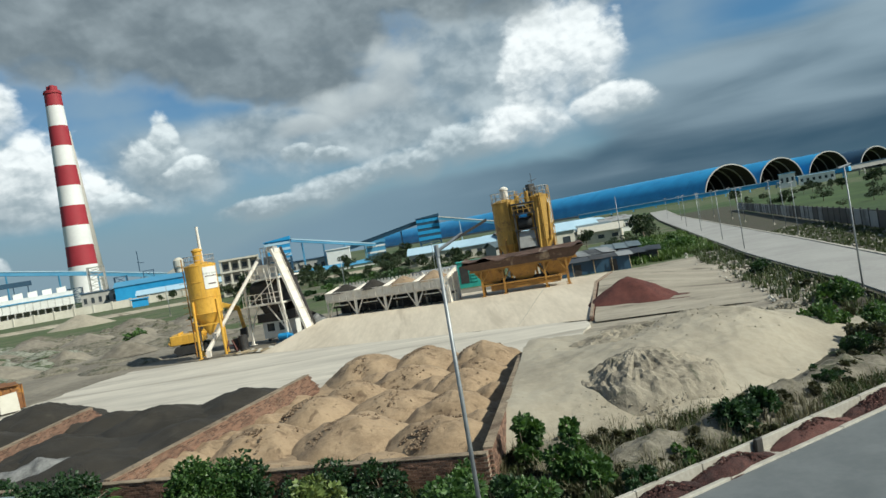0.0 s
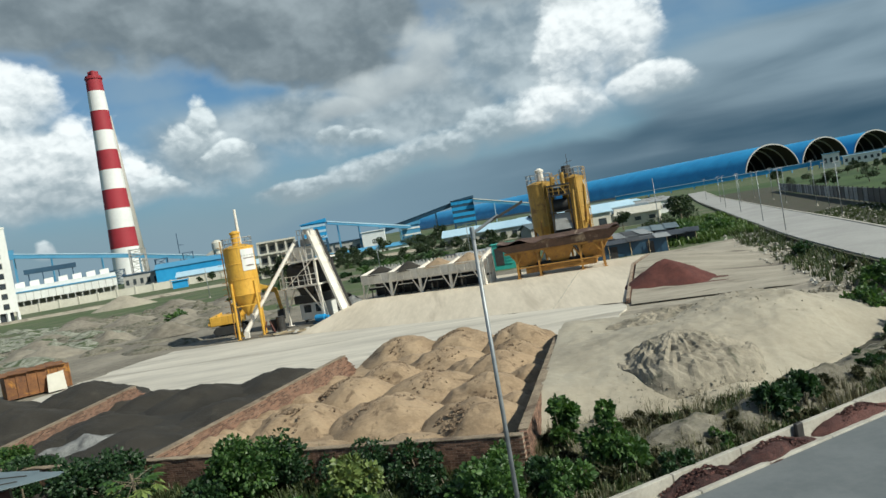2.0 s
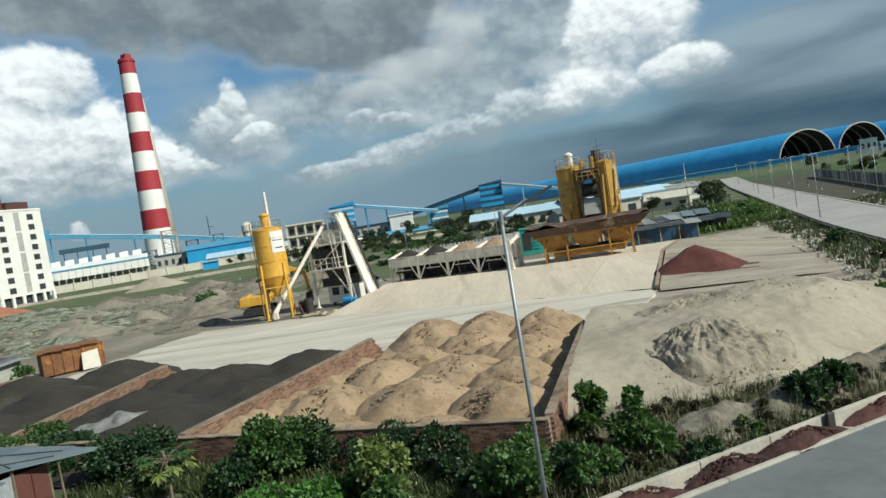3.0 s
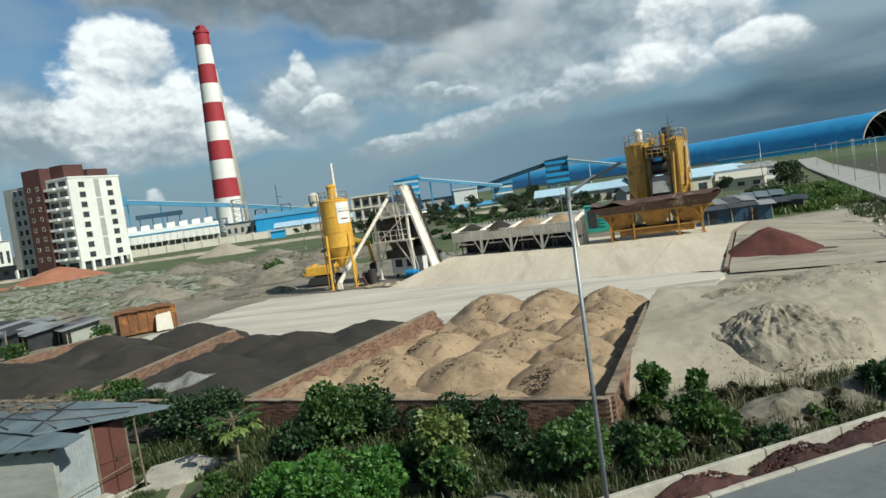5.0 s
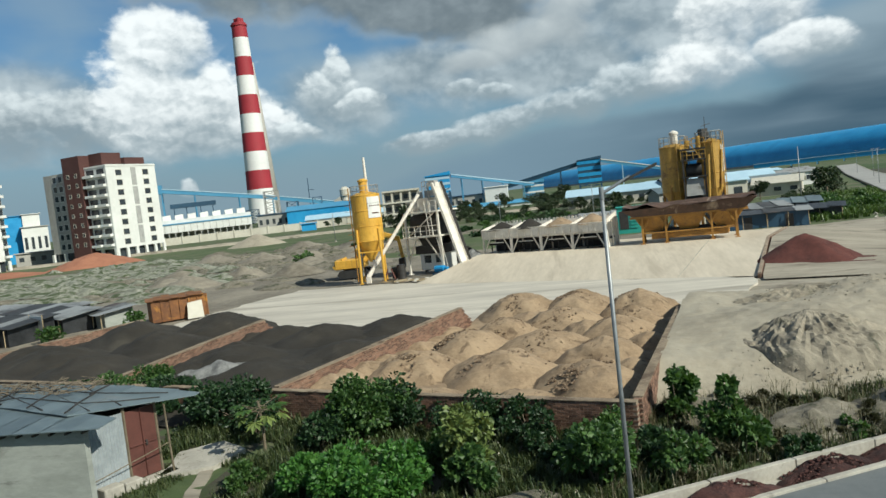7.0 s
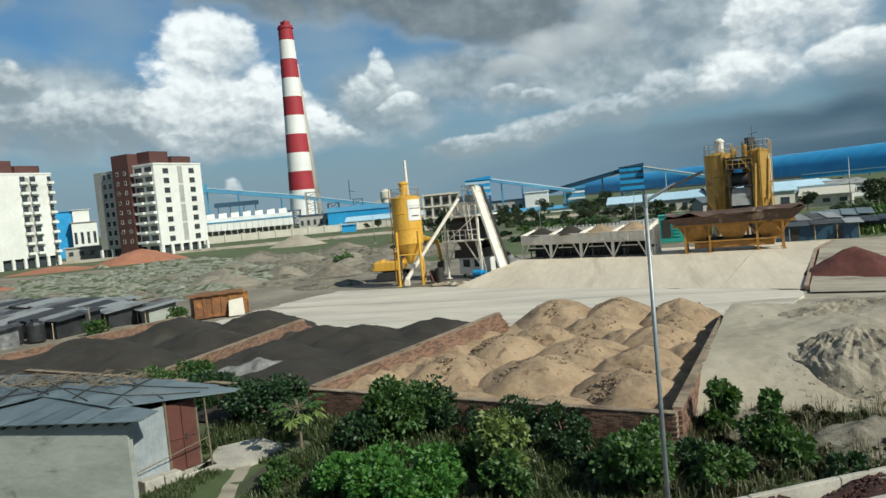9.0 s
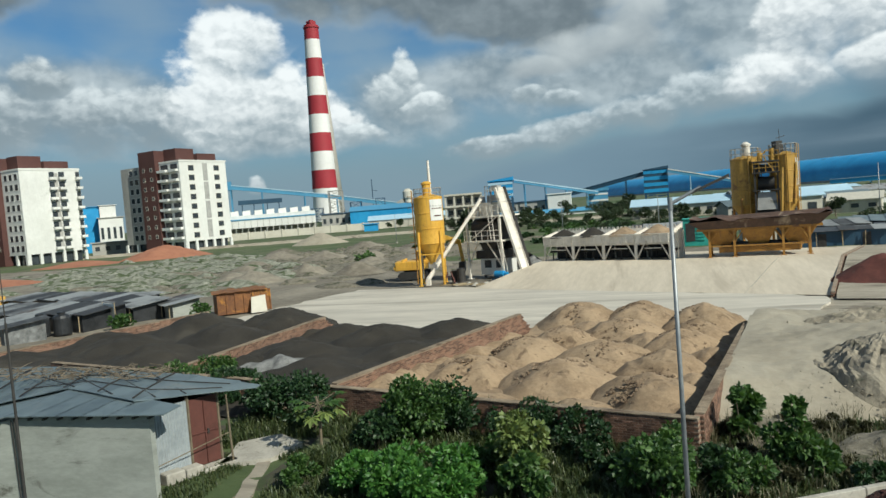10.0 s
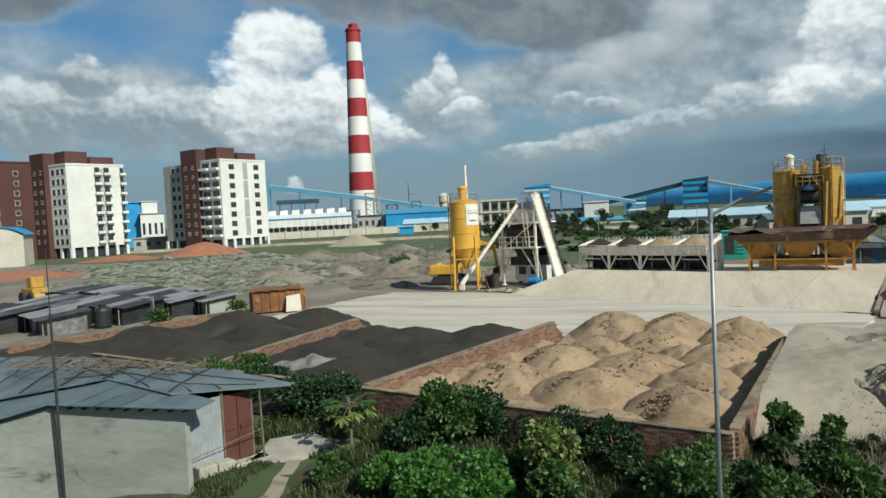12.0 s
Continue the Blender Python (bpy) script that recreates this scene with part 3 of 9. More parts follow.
ROAD_R = [(20, 22), (40, 28.5), (57.3, 33.3), (83.6, 39.9), (131, 51.2), (259, 82.5), (420, 127)]
FENCE = [(20, 31), (84.3, 48.9), (128, 61.5), (228, 91), (420, 148)]


def zone(x, y):
    """Which ground lies at (x, y): 0 yard earth, 1 pale earth, 2 grass, 3 field, 4 scrub soil."""
    w = 2.5 * fbm(x * 0.07, y * 0.07) * min(1.0, 0.3 + y / 90)
    d_road = x - lerp_on(ROAD_R, y)
    if y > 300 or y < -20 or abs(x) > 330:
        return 2 if fbm(x * 0.004, y * 0.004) < 0.25 else 3
    if d_road > -1:
        if x > lerp_on(FENCE, y) + 2:
            return 3
        return 4
    left = lerp_on(ROAD_L, y) - x
    if y < 40 and x > 17 + w * 0.2:
        return 4 if fbm(x * 0.3, y * 0.3, 3) > 0 else 2
    if y < 23.5 + 0.12 * max(-6, -x) + w * 0.3 or (x < -24 and y < 34):
        return 4 if fbm(x * 0.35, y * 0.35, 3) > -0.05 else 2
    if x > 0.8 and y < 24.6 + 0.9 * max(0.0, x - 8.0) + w * 0.25 and y < 36:
        return 4 if fbm(x * 0.5, y * 0.5, 3) > -0.2 else 2
    if 40 <= y < 112 and left < 3.6 + 1.2 * w:
        return 4
    if x > 3.5 and y < 88 + w:
        return 1
    if x > 16 and left < 26 and y > 88:
        return 2
    if y > 150 + w * 2 + 0.1 * x:
        return 2
    if y > 98 + w and x > -40 + w:
        return 2
    return 0


def ground_height(x, y):
    if y > 320 or y < -10 or abs(x) > 340:
        return -0.05
    z = 0.0
    if -37 < x < 19 and 35.5 < y < 86:
        return -0.12
    if y < 27 and x < 22:
        near_kerb = 15.4 + 0.56 * x
        z += 0.16 * fbm(x * 0.5, y * 0.5, 4) * min(1.0, max(0.0, (y - near_kerb - 1.2) / 2))
    elif zone(x, y) in (0, 2, 3):
        z += 0.12 * fbm(x * 0.12, y * 0.12, 4)
    elif zone(x, y) == 1:
        z += 0.05 * fbm(x * 0.3, y * 0.3, 3)
    # the ground falls away in front of the shed
    drop = max(0.0, min(1.0, (17.6 - y) / 1.6)) * max(0.0, min(1.0, (-11.0 - x) / 2.0))
    return z - 0.05 - 0.85 * drop


def graded(lo, hi, step, far, grow=1.25):
    v = list(np.arange(lo, hi + 1e-6, step))
    s = step
    while v[-1] < far:
        s *= grow
        v.append(v[-1] + s)
    s = step
    while v[0] > -far:
        s *= grow
        v.insert(0, v[0] - s)
    return v


def build_ground():
    xs, ys = graded(-75, 60, 0.75, 4200), graded(6, 130, 0.75, 4200)
    nx, ny = len(xs), len(ys)
    verts = [(x, y, ground_height(x, y)) for y in ys for x in xs]
    faces, slots = [], []
    for j in range(ny - 1):
        for i in range(nx - 1):
            faces.append((j * nx + i, j * nx + i + 1, (j + 1) * nx + i + 1, (j + 1) * nx + i))
            slots.append(zone((xs[i] + xs[i + 1]) / 2, (ys[j] + ys[j + 1]) / 2))
    ob = raw("ground", verts, faces, [M_DIRT, M_PALE, M_GRASS, M_FIELD, M_SOIL], smooth_faces=True, slots=slots)
    tagged(ob, "flat earth yard with rough grass, reaching the horizon", "ground", kind="structure")


build_ground()


def slab(name, outline, z0, z1, material, label, category, kind="structure"):
    """A flat sheet with an outline, of real thickness."""
    bm = bmesh.new()
    solid([(x, y, z0) for x, y in outline], [(x, y, z1) for x, y in outline], bm)
    bmesh.ops.recalc_face_normals(bm, faces=bm.faces[:])
    return tagged(put(bm, name, material), label, category, kind=kind)


def wobble(points, amount, step):
    """An outline with worn, uneven edges."""
    out = []
    n = len(points)
    for i in range(n):
        a, b = Vector(points[i]), Vector(points[(i + 1) % n])
        k = max(1, int((b - a).length / step))
        for j in range(k):
            p = a.lerp(b, j / k)
            out.append((p.x + amount * fbm(p.x * 0.4, p.y * 0.4, 3), p.y + amount * fbm(p.x * 0.4, p.y * 0.4, 3, 7.0)))
    return out


# concrete yard and ramp
slab("concrete_yard", wobble([(-34, 46), (-24, 44), (-8.3, 41.5), (3.2, 36.6), (7.4, 44), (9.2, 51.5), (-16.8, 64.4), (-21, 66.3), (-25, 66), (-29.5, 67.0), (-31.2, 61)], 0.7, 1.2), -0.1, 0.03, M_PAVE, "pale dusty concrete yard with tyre tracks", "pavement")

RAMP = dict(f0=(-17.2, 63.8), f1=(9.3, 51.5), t0=(-12.9, 73.2), t1=(12.6, 64.9), b0=(-10.5, 79.5), b1=(15.5, 72.0), high=1.25)


def build_ramp():
    """Sloping concrete apron up to a level pad; the rear falls back to the yard."""
    r, n = RAMP, 24
    verts, faces = [], []
    lines = [(r["f0"], r["f1"], 0.035)]
    for k in range(1, 6):
        s = k / 6
        ease = s * s * (3 - 2 * s) * 0.35 + s * 0.65
        lines.append((tuple(Vector(r["f0"]).lerp(r["t0"], s)), tuple(Vector(r["f1"]).lerp(r["t1"], s)), 0.035 + (r["high"] - 0.035) * ease))
    lines += [(r["t0"], r["t1"], r["high"]), (r["b0"], r["b1"], r["high"]), ((-9.0, 83.5), (17.5, 76.0), -0.1)]
    for a, b, z in lines:
        for i in range(n + 1):
            p = Vector(a).lerp(b, i / n)
            verts.append((p.x, p.y, z + 0.02 * fbm(p.x * 0.5, p.y * 0.5, 3)))
    base = len(verts)
    for a, b, z in lines:
        for p in (a, b):
            verts.append((p[0], p[1], -0.15))
    for j in range(len(lines) - 1):
        for i in range(n):
            q = j * (n + 1) + i
            faces.append((q, q + 1, q + n + 2, q + n + 1))
        faces.append((base + 2 * j, j * (n + 1), (j + 1) * (n + 1), base + 2 * j + 2))
        faces.append((base + 2 * j + 1, base + 2 * j + 3, (j + 1) * (n + 1) + n, j * (n + 1) + n))
    tagged(raw("concrete_ramp", verts, faces, M_RAMP), "pale sloping concrete loading ramp", "ramp", kind="structure")


build_ramp()


def build_fill():
    """Pale earth tipped against the ramp's side, falling away from it."""
    line = [(9.3, 50.2, 0.02), (9.62, 51.9, 0.12), (11.3, 58.4, 0.72), (12.98, 64.95, 1.25), (16.0, 72.5, 1.25), (18.0, 77.0, 0.6), (19.5, 81.0, 0.0)]
    pts = []
    for a, b in zip(line, line[1:]):
        pts += [Vector(a).lerp(b, k / 6) for k in range(6)]
    pts.append(Vector(line[-1]))
    offs = [0.0, 0.8, 1.6, 2.6, 3.8, 5.2, 7.0, 9.0, 11.5]
    verts, faces = [], []
    for p in pts:
        for u in offs:
            q = u / 11.5
            x, y = p.x + u * 0.97, p.y - u * 0.24
            z = p.z * (1 - q * q * (3 - 2 * q)) + (0.07 * fbm(x * 0.6, y * 0.6, 4) * min(1.0, p.z * 2) if 0 < u < 11 else 0.0)
            verts.append((x, y, z - 0.02 - (0.12 if u > 11 else 0.0)))
    n = len(offs)
    for j in range(len(pts) - 1):
        for i in range(n - 1):
            faces.append((j * n + i, j * n + i + 1, (j + 1) * n + i + 1, (j + 1) * n + i))
    tagged(raw("earth_fill", verts, faces, M_PALE, smooth_faces=True), "pale rutted earth tipped against the ramp's side", "earth", kind="structure")


build_fill()


# far road with a kerb on each side
def strip(name, left, right, y0, y1, step, z, material, label, category, drop=0.3):
    ys = list(np.arange(y0, y1, step)) + [y1]
    verts, faces = [], []
    for y in ys:
        a, b = lerp_on(left, y), lerp_on(right, y)
        verts += [(a, y, z - drop), (a, y, z), (b, y, z), (b, y, z - drop)]
    for j in range(len(ys) - 1):
        for i in range(3):
            q = j * 4 + i
            faces.append((q, q + 1, q + 5, q + 4))
    return tagged(raw(name, verts, faces, material), label, category, kind="structure")


strip("road", ROAD_L, ROAD_R, 24, 420, 8, 0.35, M_ROADC, "pale concrete road on a low bank", "road", 0.6)
# left edge borrows the dark soil material; the right edge stays pale
strip("road_edge_kerb", [(y, x - 0.35) for y, x in ROAD_L], ROAD_L, 24, 420, 8, 0.26, M_SOIL, "dark side edge of the raised road", "kerb", 0.5)
strip("far_road_edge_kerb", ROAD_R, [(y, x + 0.35) for y, x in ROAD_R], 24, 420, 8, 0.42, M_KERB, "low concrete road edge", "kerb", 0.6)


# near road, running from below the viewer to the upper right
NEAR_DIR = Vector((0.872, 0.489))
NEAR_SIDE = Vector((-0.489, 0.872))


def near(s, d):
    """A place s metres along the near road's edge and d metres from it towards the yard."""
    p = Vector((0.0, 15.42)) + NEAR_DIR * s + NEAR_SIDE * d
    return (p.x, p.y)


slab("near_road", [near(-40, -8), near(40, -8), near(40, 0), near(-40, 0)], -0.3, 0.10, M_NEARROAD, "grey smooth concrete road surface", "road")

# an open joint in the ramp's concrete
bm = bmesh.new()
prev = None
for i in range(7):
    t = i / 6
    ease = t * t * (3 - 2 * t) * 0.35 + t * 0.65
    q = Vector((4.4 + 3.8 * t, 53.9 + 12.1 * t, 0.035 + (RAMP["high"] - 0.035) * ease + 0.012))
    if prev is not None:
        beam(bm, prev, q, 0.045, 0.03)
    prev = q
tagged(put(bm, "trim_joint", M_KERB), "open joint in the concrete ramp", "joint", kind="structure")

# ---- heaps ----
def heap(name, x, y, r, h, material, label, category, group="", seed=0.0, turn=0.0, stretch=1.0, rough=0.10, flat=0.0, z=0.0, rings=16, seg=36, parent=None, lumps=0.0):
    """A tipped heap: a cone at the angle of repose with a rounded crown, slumps and an uneven foot."""
    verts = [(0, 0, h * (1 + 0.3 * rough * noise.noise(Vector((seed, 3, 1)))))]
    c, s = math.cos(radians(turn)), math.sin(radians(turn))
    for k in range(1, rings + 1):
        t = k / rings
        for i in range(seg):
            a = 2 * math.pi * i / seg
            edge = 1 + 0.22 * noise.noise(Vector((math.cos(a) * 1.3, math.sin(a) * 1.3, seed)))
            rr = r * t * edge
            px, py = rr * math.cos(a) * stretch, rr * math.sin(a)
            prof = 1 - t
            crown = max(flat, 0.16)
            prof = prof if prof < 1 - crown else (1 - crown) + (prof - (1 - crown)) * 0.5
            prof *= 1 / ((1 - crown) + crown * 0.5)
            foot = min(1.0, (1 - t) * 4)
            nz = rough * h * (0.7 * noise.fractal(Vector((px * 0.8, py * 0.8, seed)), 1.0, 2.0, 5) + 0.35 * abs(noise.noise(Vector((px * 2.2, py * 2.2, seed + 5)))))
            if lumps:
                nz += lumps * max(0.0, noise.noise(Vector((px * 1.7, py * 1.7, seed + 9)))) * foot
            wx, wy = px * c - py * s, px * s + py * c
            verts.append((wx, wy, max(-0.06, h * prof + nz * foot - 0.06 * t)))
    faces = [(0, 1 + i, 1 + (i + 1) % seg) for i in range(seg)]
    for k in range(rings - 1):
        for i in range(seg):
            a, b = 1 + k * seg + i, 1 + k * seg + (i + 1) % seg
            faces.append((a, a + seg, b + seg, b))
    ob = raw(name, verts, faces, material, parent, smooth_faces=True)
    ob.matrix_basis = pose(x, y, z)
    return tagged(ob, label, category, group) if label else ob


# brown sand bay: a bed with heaps tipped side by side
SAND_LABEL = "heap of brown building sand tipped in the bay"
SAND = (
    (-8.5, 30.1, 2.3, 1.10), (-4.6, 29.0, 2.5, 1.15), (-1.05, 26.8, 2.2, 1.05), (-7.0, 34.4, 2.1, 1.10), (-3.2, 33.2, 2.2, 1.05), (-0.55, 30.7, 2.0, 1.10), (-5.5, 37.0, 1.9, 1.10), (-2.7, 38.4, 2.2, 1.15), (0.05, 35.3, 2.0, 1.10),
    (0.8, 37.6, 1.8, 1.10), (-5.4, 42.8, 2.4, 1.42), (-2.0, 42.4, 2.3, 1.42), (1.25, 40.9, 2.3, 1.40), (-10.4, 31.6, 1.6, 0.55), (-4.6, 40.2, 1.6, 0.75), (1.2, 33.0, 1.3, 0.7), (-1.6, 36.2, 1.4, 0.8),
    (-12.2, 27.0, 1.7, 0.55), (-7.2, 26.2, 1.7, 0.5), (-3.6, 25.4, 1.5, 0.45), (-10.2, 27.6, 1.5, 0.5), (0.3, 28.6, 1.2, 0.6), (-11.6, 28.0, 1.7, 0.85), (-10.9, 30.4, 1.6, 0.75), (-9.7, 33.2, 1.5, 0.55), (-8.7, 36.6, 1.4, 0.5), (-11.3, 29.2, 1.3, 0.72), (-10.3, 31.9, 1.3, 0.66), (-9.4, 34.8, 1.3, 0.6), (-8.6, 38.2, 1.3, 0.55))
for i, (x, y, r, h) in enumerate(SAND):
    heap("sand_heap", x, y, r * 1.12, h * 1.02, M_SAND, SAND_LABEL if h > 1 else "low spill of brown building sand in the bay", "sand heap", "brown sand heaps", seed=i * 1.7 + 0.3, rough=0.15, flat=0.42, stretch=1.0 + 0.08 * ((i * 7) % 3), turn=(i * 53) % 180, lumps=0.09, rings=26, seg=64)
slab("sand_bed", wobble([(-13.4, 26.2), (-0.2, 22.7), (3.6, 39.8), (1.5, 44.5), (-7.5, 44.0)], 0.5, 0.9), -0.1, 0.14, M_SAND, "thin bed of brown sand on the bay floor", "sand", "stuff")

# dark crushed stone in the two bays to the left
for i, (x, y, r, h) in enumerate([
        (-13.2, 34.2, 3.0, 1.0), (-16.4, 31.2, 3.2, 0.95), (-19.6, 34.8, 3.2, 1.15), (-15.9, 38.6, 3.2, 1.2), (-12.2, 40.5, 3.0, 1.1), (-19.2, 40.4, 2.8, 1.0), (-16.0, 28.5, 2.6, 0.6), (-20.4, 29.9, 2.6, 0.8),
        (-27.0, 33.0, 3.6, 1.15), (-31.6, 36.2, 3.8, 1.25), (-26.0, 38.5, 3.6, 1.3), (-30.5, 42.6, 3.8, 1.4), (-25.6, 44.6, 3.4, 1.35), (-34.5, 38.4, 3.2, 1.1), (-27.5, 29.6, 3.0, 0.9), (-32.5, 31.8, 3.0, 0.8), (-36.5, 33.4, 3.2, 0.9), (-33.6, 28.6, 2.8, 0.8), (-38.6, 30.2, 2.8, 0.7), (-20.4, 37.2, 1.8, 0.75), (-20.8, 32.6, 1.8, 0.7), (-21.0, 40.2, 1.6, 0.7)]):
    heap("stone_heap", x, y, r * 1.3, h * (0.98 if i < 8 else 1.15), M_DARKSTONE, "low dark grey heap of crushed stone in the bay", "stone heap", "dark crushed stone heaps", seed=30 + i * 1.3, rough=0.16, flat=0.20, lumps=0.12)
slab("stone_bed", wobble([(-23.0, 27.8), (-13.0, 26.0), (-8.9, 39.6), (-21.2, 42.4)], 0.3, 0.9), -0.1, 0.42, M_DARKSTONE, "dark crushed stone spread on the bay floor", "crushed stone", "stuff")
slab("stone_bed", wobble([(-45.0, 31.0), (-31.0, 26.5), (-23.4, 28.0), (-21.6, 42.6), (-33, 47.6)], 0.3, 0.9), -0.1, 0.40, M_DARKSTONE, "dark crushed stone spread on the bay floor", "crushed stone", "stuff")
heap("gravel_heap", -18.2, 31.6, 2.4, 0.98, M_GRAVEL, "long low heap of grey gravel in the dark bay", "gravel heap", seed=71, stretch=1.35, turn=12, rough=0.3, lumps=0.12, rings=22, seg=60)

# red brick chips beside the ramp
heap("brick_chip_heap", 13.35, 56.4, 3.05, 1.85, M_REDCHIP, "heap of dark red crushed brick beside the ramp", "brick chip heap", seed=80, z=0.22, stretch=1.15, rough=0.08, rings=20, seg=44)
for k, (x, y, r, st, tn) in enumerate(((15.9, 55.4, 0.7, 2.4, -8), (15.4, 53.8, 0.6, 3.0, 4), (13.6, 52.7, 0.7, 3.8, 6))):
    heap("brick_chip_spill", x, y, r, 0.05, M_REDCHIP, "thin spill of red brick dust on pale ground", "brick chips", "brick dust spills", seed=83 + k, z=0.28 - 0.09 * k, stretch=st, turn=tn, rough=0.6, rings=12, seg=40)


# pale sand: a long dumped bank against the bay wall with a crumbling face
def pale_height(x, y):
    """Height of the pale sand bank at (x, y)."""
    u = max(0.0, x - 0.48 - 0.188 * (y - 21.9))
    front = 24.0 + 0.7 * min(1.0, max(0.0, (x - 2.0) / 3.0)) + 0.9 * max(0.0, x - 8.5) + 0.5 * fbm(x * 0.5, 2.0, 3)
    ramp_in = min(1.0, max(0.0, (y - front) / 3.6)) * min(1.0, max(0.0, (46.0 - 0.10 * x - y) / 6.0))
    ramp_in = ramp_in * ramp_in * (3 - 2 * ramp_in) * 0.5 + ramp_in * 0.5
    right = min(1.0, max(0.0, (17.4 + 0.28 * (y - 30) - x) / 5.0))
    wall = (1.12 + 0.0141 * (y - 21.9)) * min(1.0, max(0.0, (y - 24.2) / 2.2)) * min(1.0, max(0.0, (38.9 - y) / 3.0))
    near_wall = max(0.0, 1 - u / 4.5)
    base = 1.02 * ramp_in * right * (1 - near_wall) + max(wall, 1.02 * ramp_in) * near_wall
    ridge = 1.0 * math.exp(-((x - 11.4) / 4.4) ** 2 - ((y - 34.6) / 3.6) ** 2)
    shelf = 0.45 * math.exp(-((x - 6.9) / 3.0) ** 2 - ((y - 31.0) / 2.4) ** 2)
    hump = 0.35 * math.exp(-((x - 3.8) / 1.6) ** 2 - ((y - 37.5) / 3.0) ** 2)
    rough = 0.12 * fbm(x * 0.45, y * 0.45, 3) + 0.05 * fbm(x * 1.6, y * 1.6, 4, 3.0)
    broken = 0.10 * max(0.0, fbm(x * 2.6, y * 2.6, 4, 8.0)) * (ridge + hump + 0.5 * shelf) * 1.6
    return max(0.0, base + (ridge + hump + shelf) * min(1.0, ramp_in * 1.5) + (rough + broken) * min(1.0, base * 1.4) * min(1.0, 0.25 + u))


def build_pale_bank():
    us, ys = list(np.arange(-0.08, 19.5, 0.15)), list(np.arange(21.8, 47.01, 0.15))
    n = len(us)
    verts = []
    for y in ys:
        for u in us:
            x = 0.48 + 0.188 * (y - 21.9) + u
            h = pale_height(x, y)
            if u < 0.3 and 26.0 < y < 35.9:
                h = max(h, 1.10 + 0.0141 * (y - 21.9) + 0.03 * fbm(x * 2, y * 2, 3))
            verts.append((x, y, h - 0.03 if h > 0.01 else -0.12))
    faces = []
    for j in range(len(ys) - 1):
        for i in range(n - 1):
            q = (j * n + i, j * n + i + 1, (j + 1) * n + i + 1, (j + 1) * n + i)
            if max(verts[k][2] for k in q) > -0.02:
                faces.append(q)
    tagged(raw("pale_sand_bank", verts, faces, M_WHITESAND, smooth_faces=True), "broad bank of pale grey sand dumped beside the bay wall", "sand bank")


build_pale_bank()


def eroded_mound(x, y, rx, ry, h, z, seed, turn, label):
    """A slumped mound with a steep broken brow, gullies down its near face and clods at its foot."""
    verts = [(0, 0, h)]
    rings, seg = 30, 96
    for k in range(1, rings + 1):
        t = k / rings
        for i in range(seg):
            a = 2 * math.pi * i / seg
            ca, sa = math.cos(a), math.sin(a)
            edge = 1 + 0.18 * noise.noise(Vector((ca * 1.6, sa * 1.6, seed)))
            near_side = max(0.0, -sa)
            prof = 1 - t ** (1.25 + 1.2 * near_side)
            brow = 0.16 * h * max(0.0, 1 - abs(t - 0.42) / 0.12) * near_side * noise.noise(Vector((a * 5, seed, 2)))
            gully = -0.30 * h * (1 - abs(noise.noise(Vector((a * 6.5 + 0.7 * t, seed, 4)))) * 2) * math.sin(math.pi * min(1, t * 1.05)) * (0.35 + 0.65 * near_side) * (1 if t > 0.35 else t / 0.35) * 0.45
            px, py = rx * t * edge * ca, ry * t * edge * sa
            clod = 0.13 * h * noise.fractal(Vector((px * 2.3, py * 2.3, seed)), 0.7, 2.2, 5) * min(1, t * 3) * min(1, (1 - t) * 6)
            verts.append((px, py, h * prof + brow + gully + clod - 0.05 * t - 0.55 * max(0.0, (t - 0.82) / 0.18)))
    faces = [(0, 1 + i, 1 + (i + 1) % seg) for i in range(seg)]
    for k in range(rings - 1):
        for i in range(seg):
            a, b = 1 + k * seg + i, 1 + k * seg + (i + 1) % seg
            faces.append((a, a + seg, b + seg, b))
    ob = raw("crumbling_sand_mound", verts, faces, M_CLODS)
    ob.matrix_basis = pose(x, y, z, 0, 0, turn)
    tagged(ob, label, "sand mound")


eroded_mound(6.7, 28.6, 3.2, 3.2, 1.40, 0.62, 4.0, 4, "crumbling grey mound of weathered sand with gullies and clods")
eroded_mound(8.2, 35.2, 4.2, 1.7, 0.75, 1.15, 9.0, 8, "low weathered ridge of grey clods on the sand bank")


# ---- brick walls: piece by piece ----
BL, BH, BT = 0.245, 0.075, 0.24


def brick_mesh(name, length, depth, height):
    bm = bmesh.new()
    box(bm, -length / 2, length / 2, -depth / 2, depth / 2, 0, height)
    bmesh.ops.bevel(bm, geom=[e for e in bm.edges if abs(e.verts[0].co.z - e.verts[1].co.z) > 0.01], offset=0.006, segments=1, affect="EDGES")
    me = bpy.data.meshes.new(name)
    bm.to_mesh(me)
    bm.free()
    me.materials.append(M_BRICK)
    return me


BRICK = brick_mesh("brick", 0.232, 0.252, 0.064)


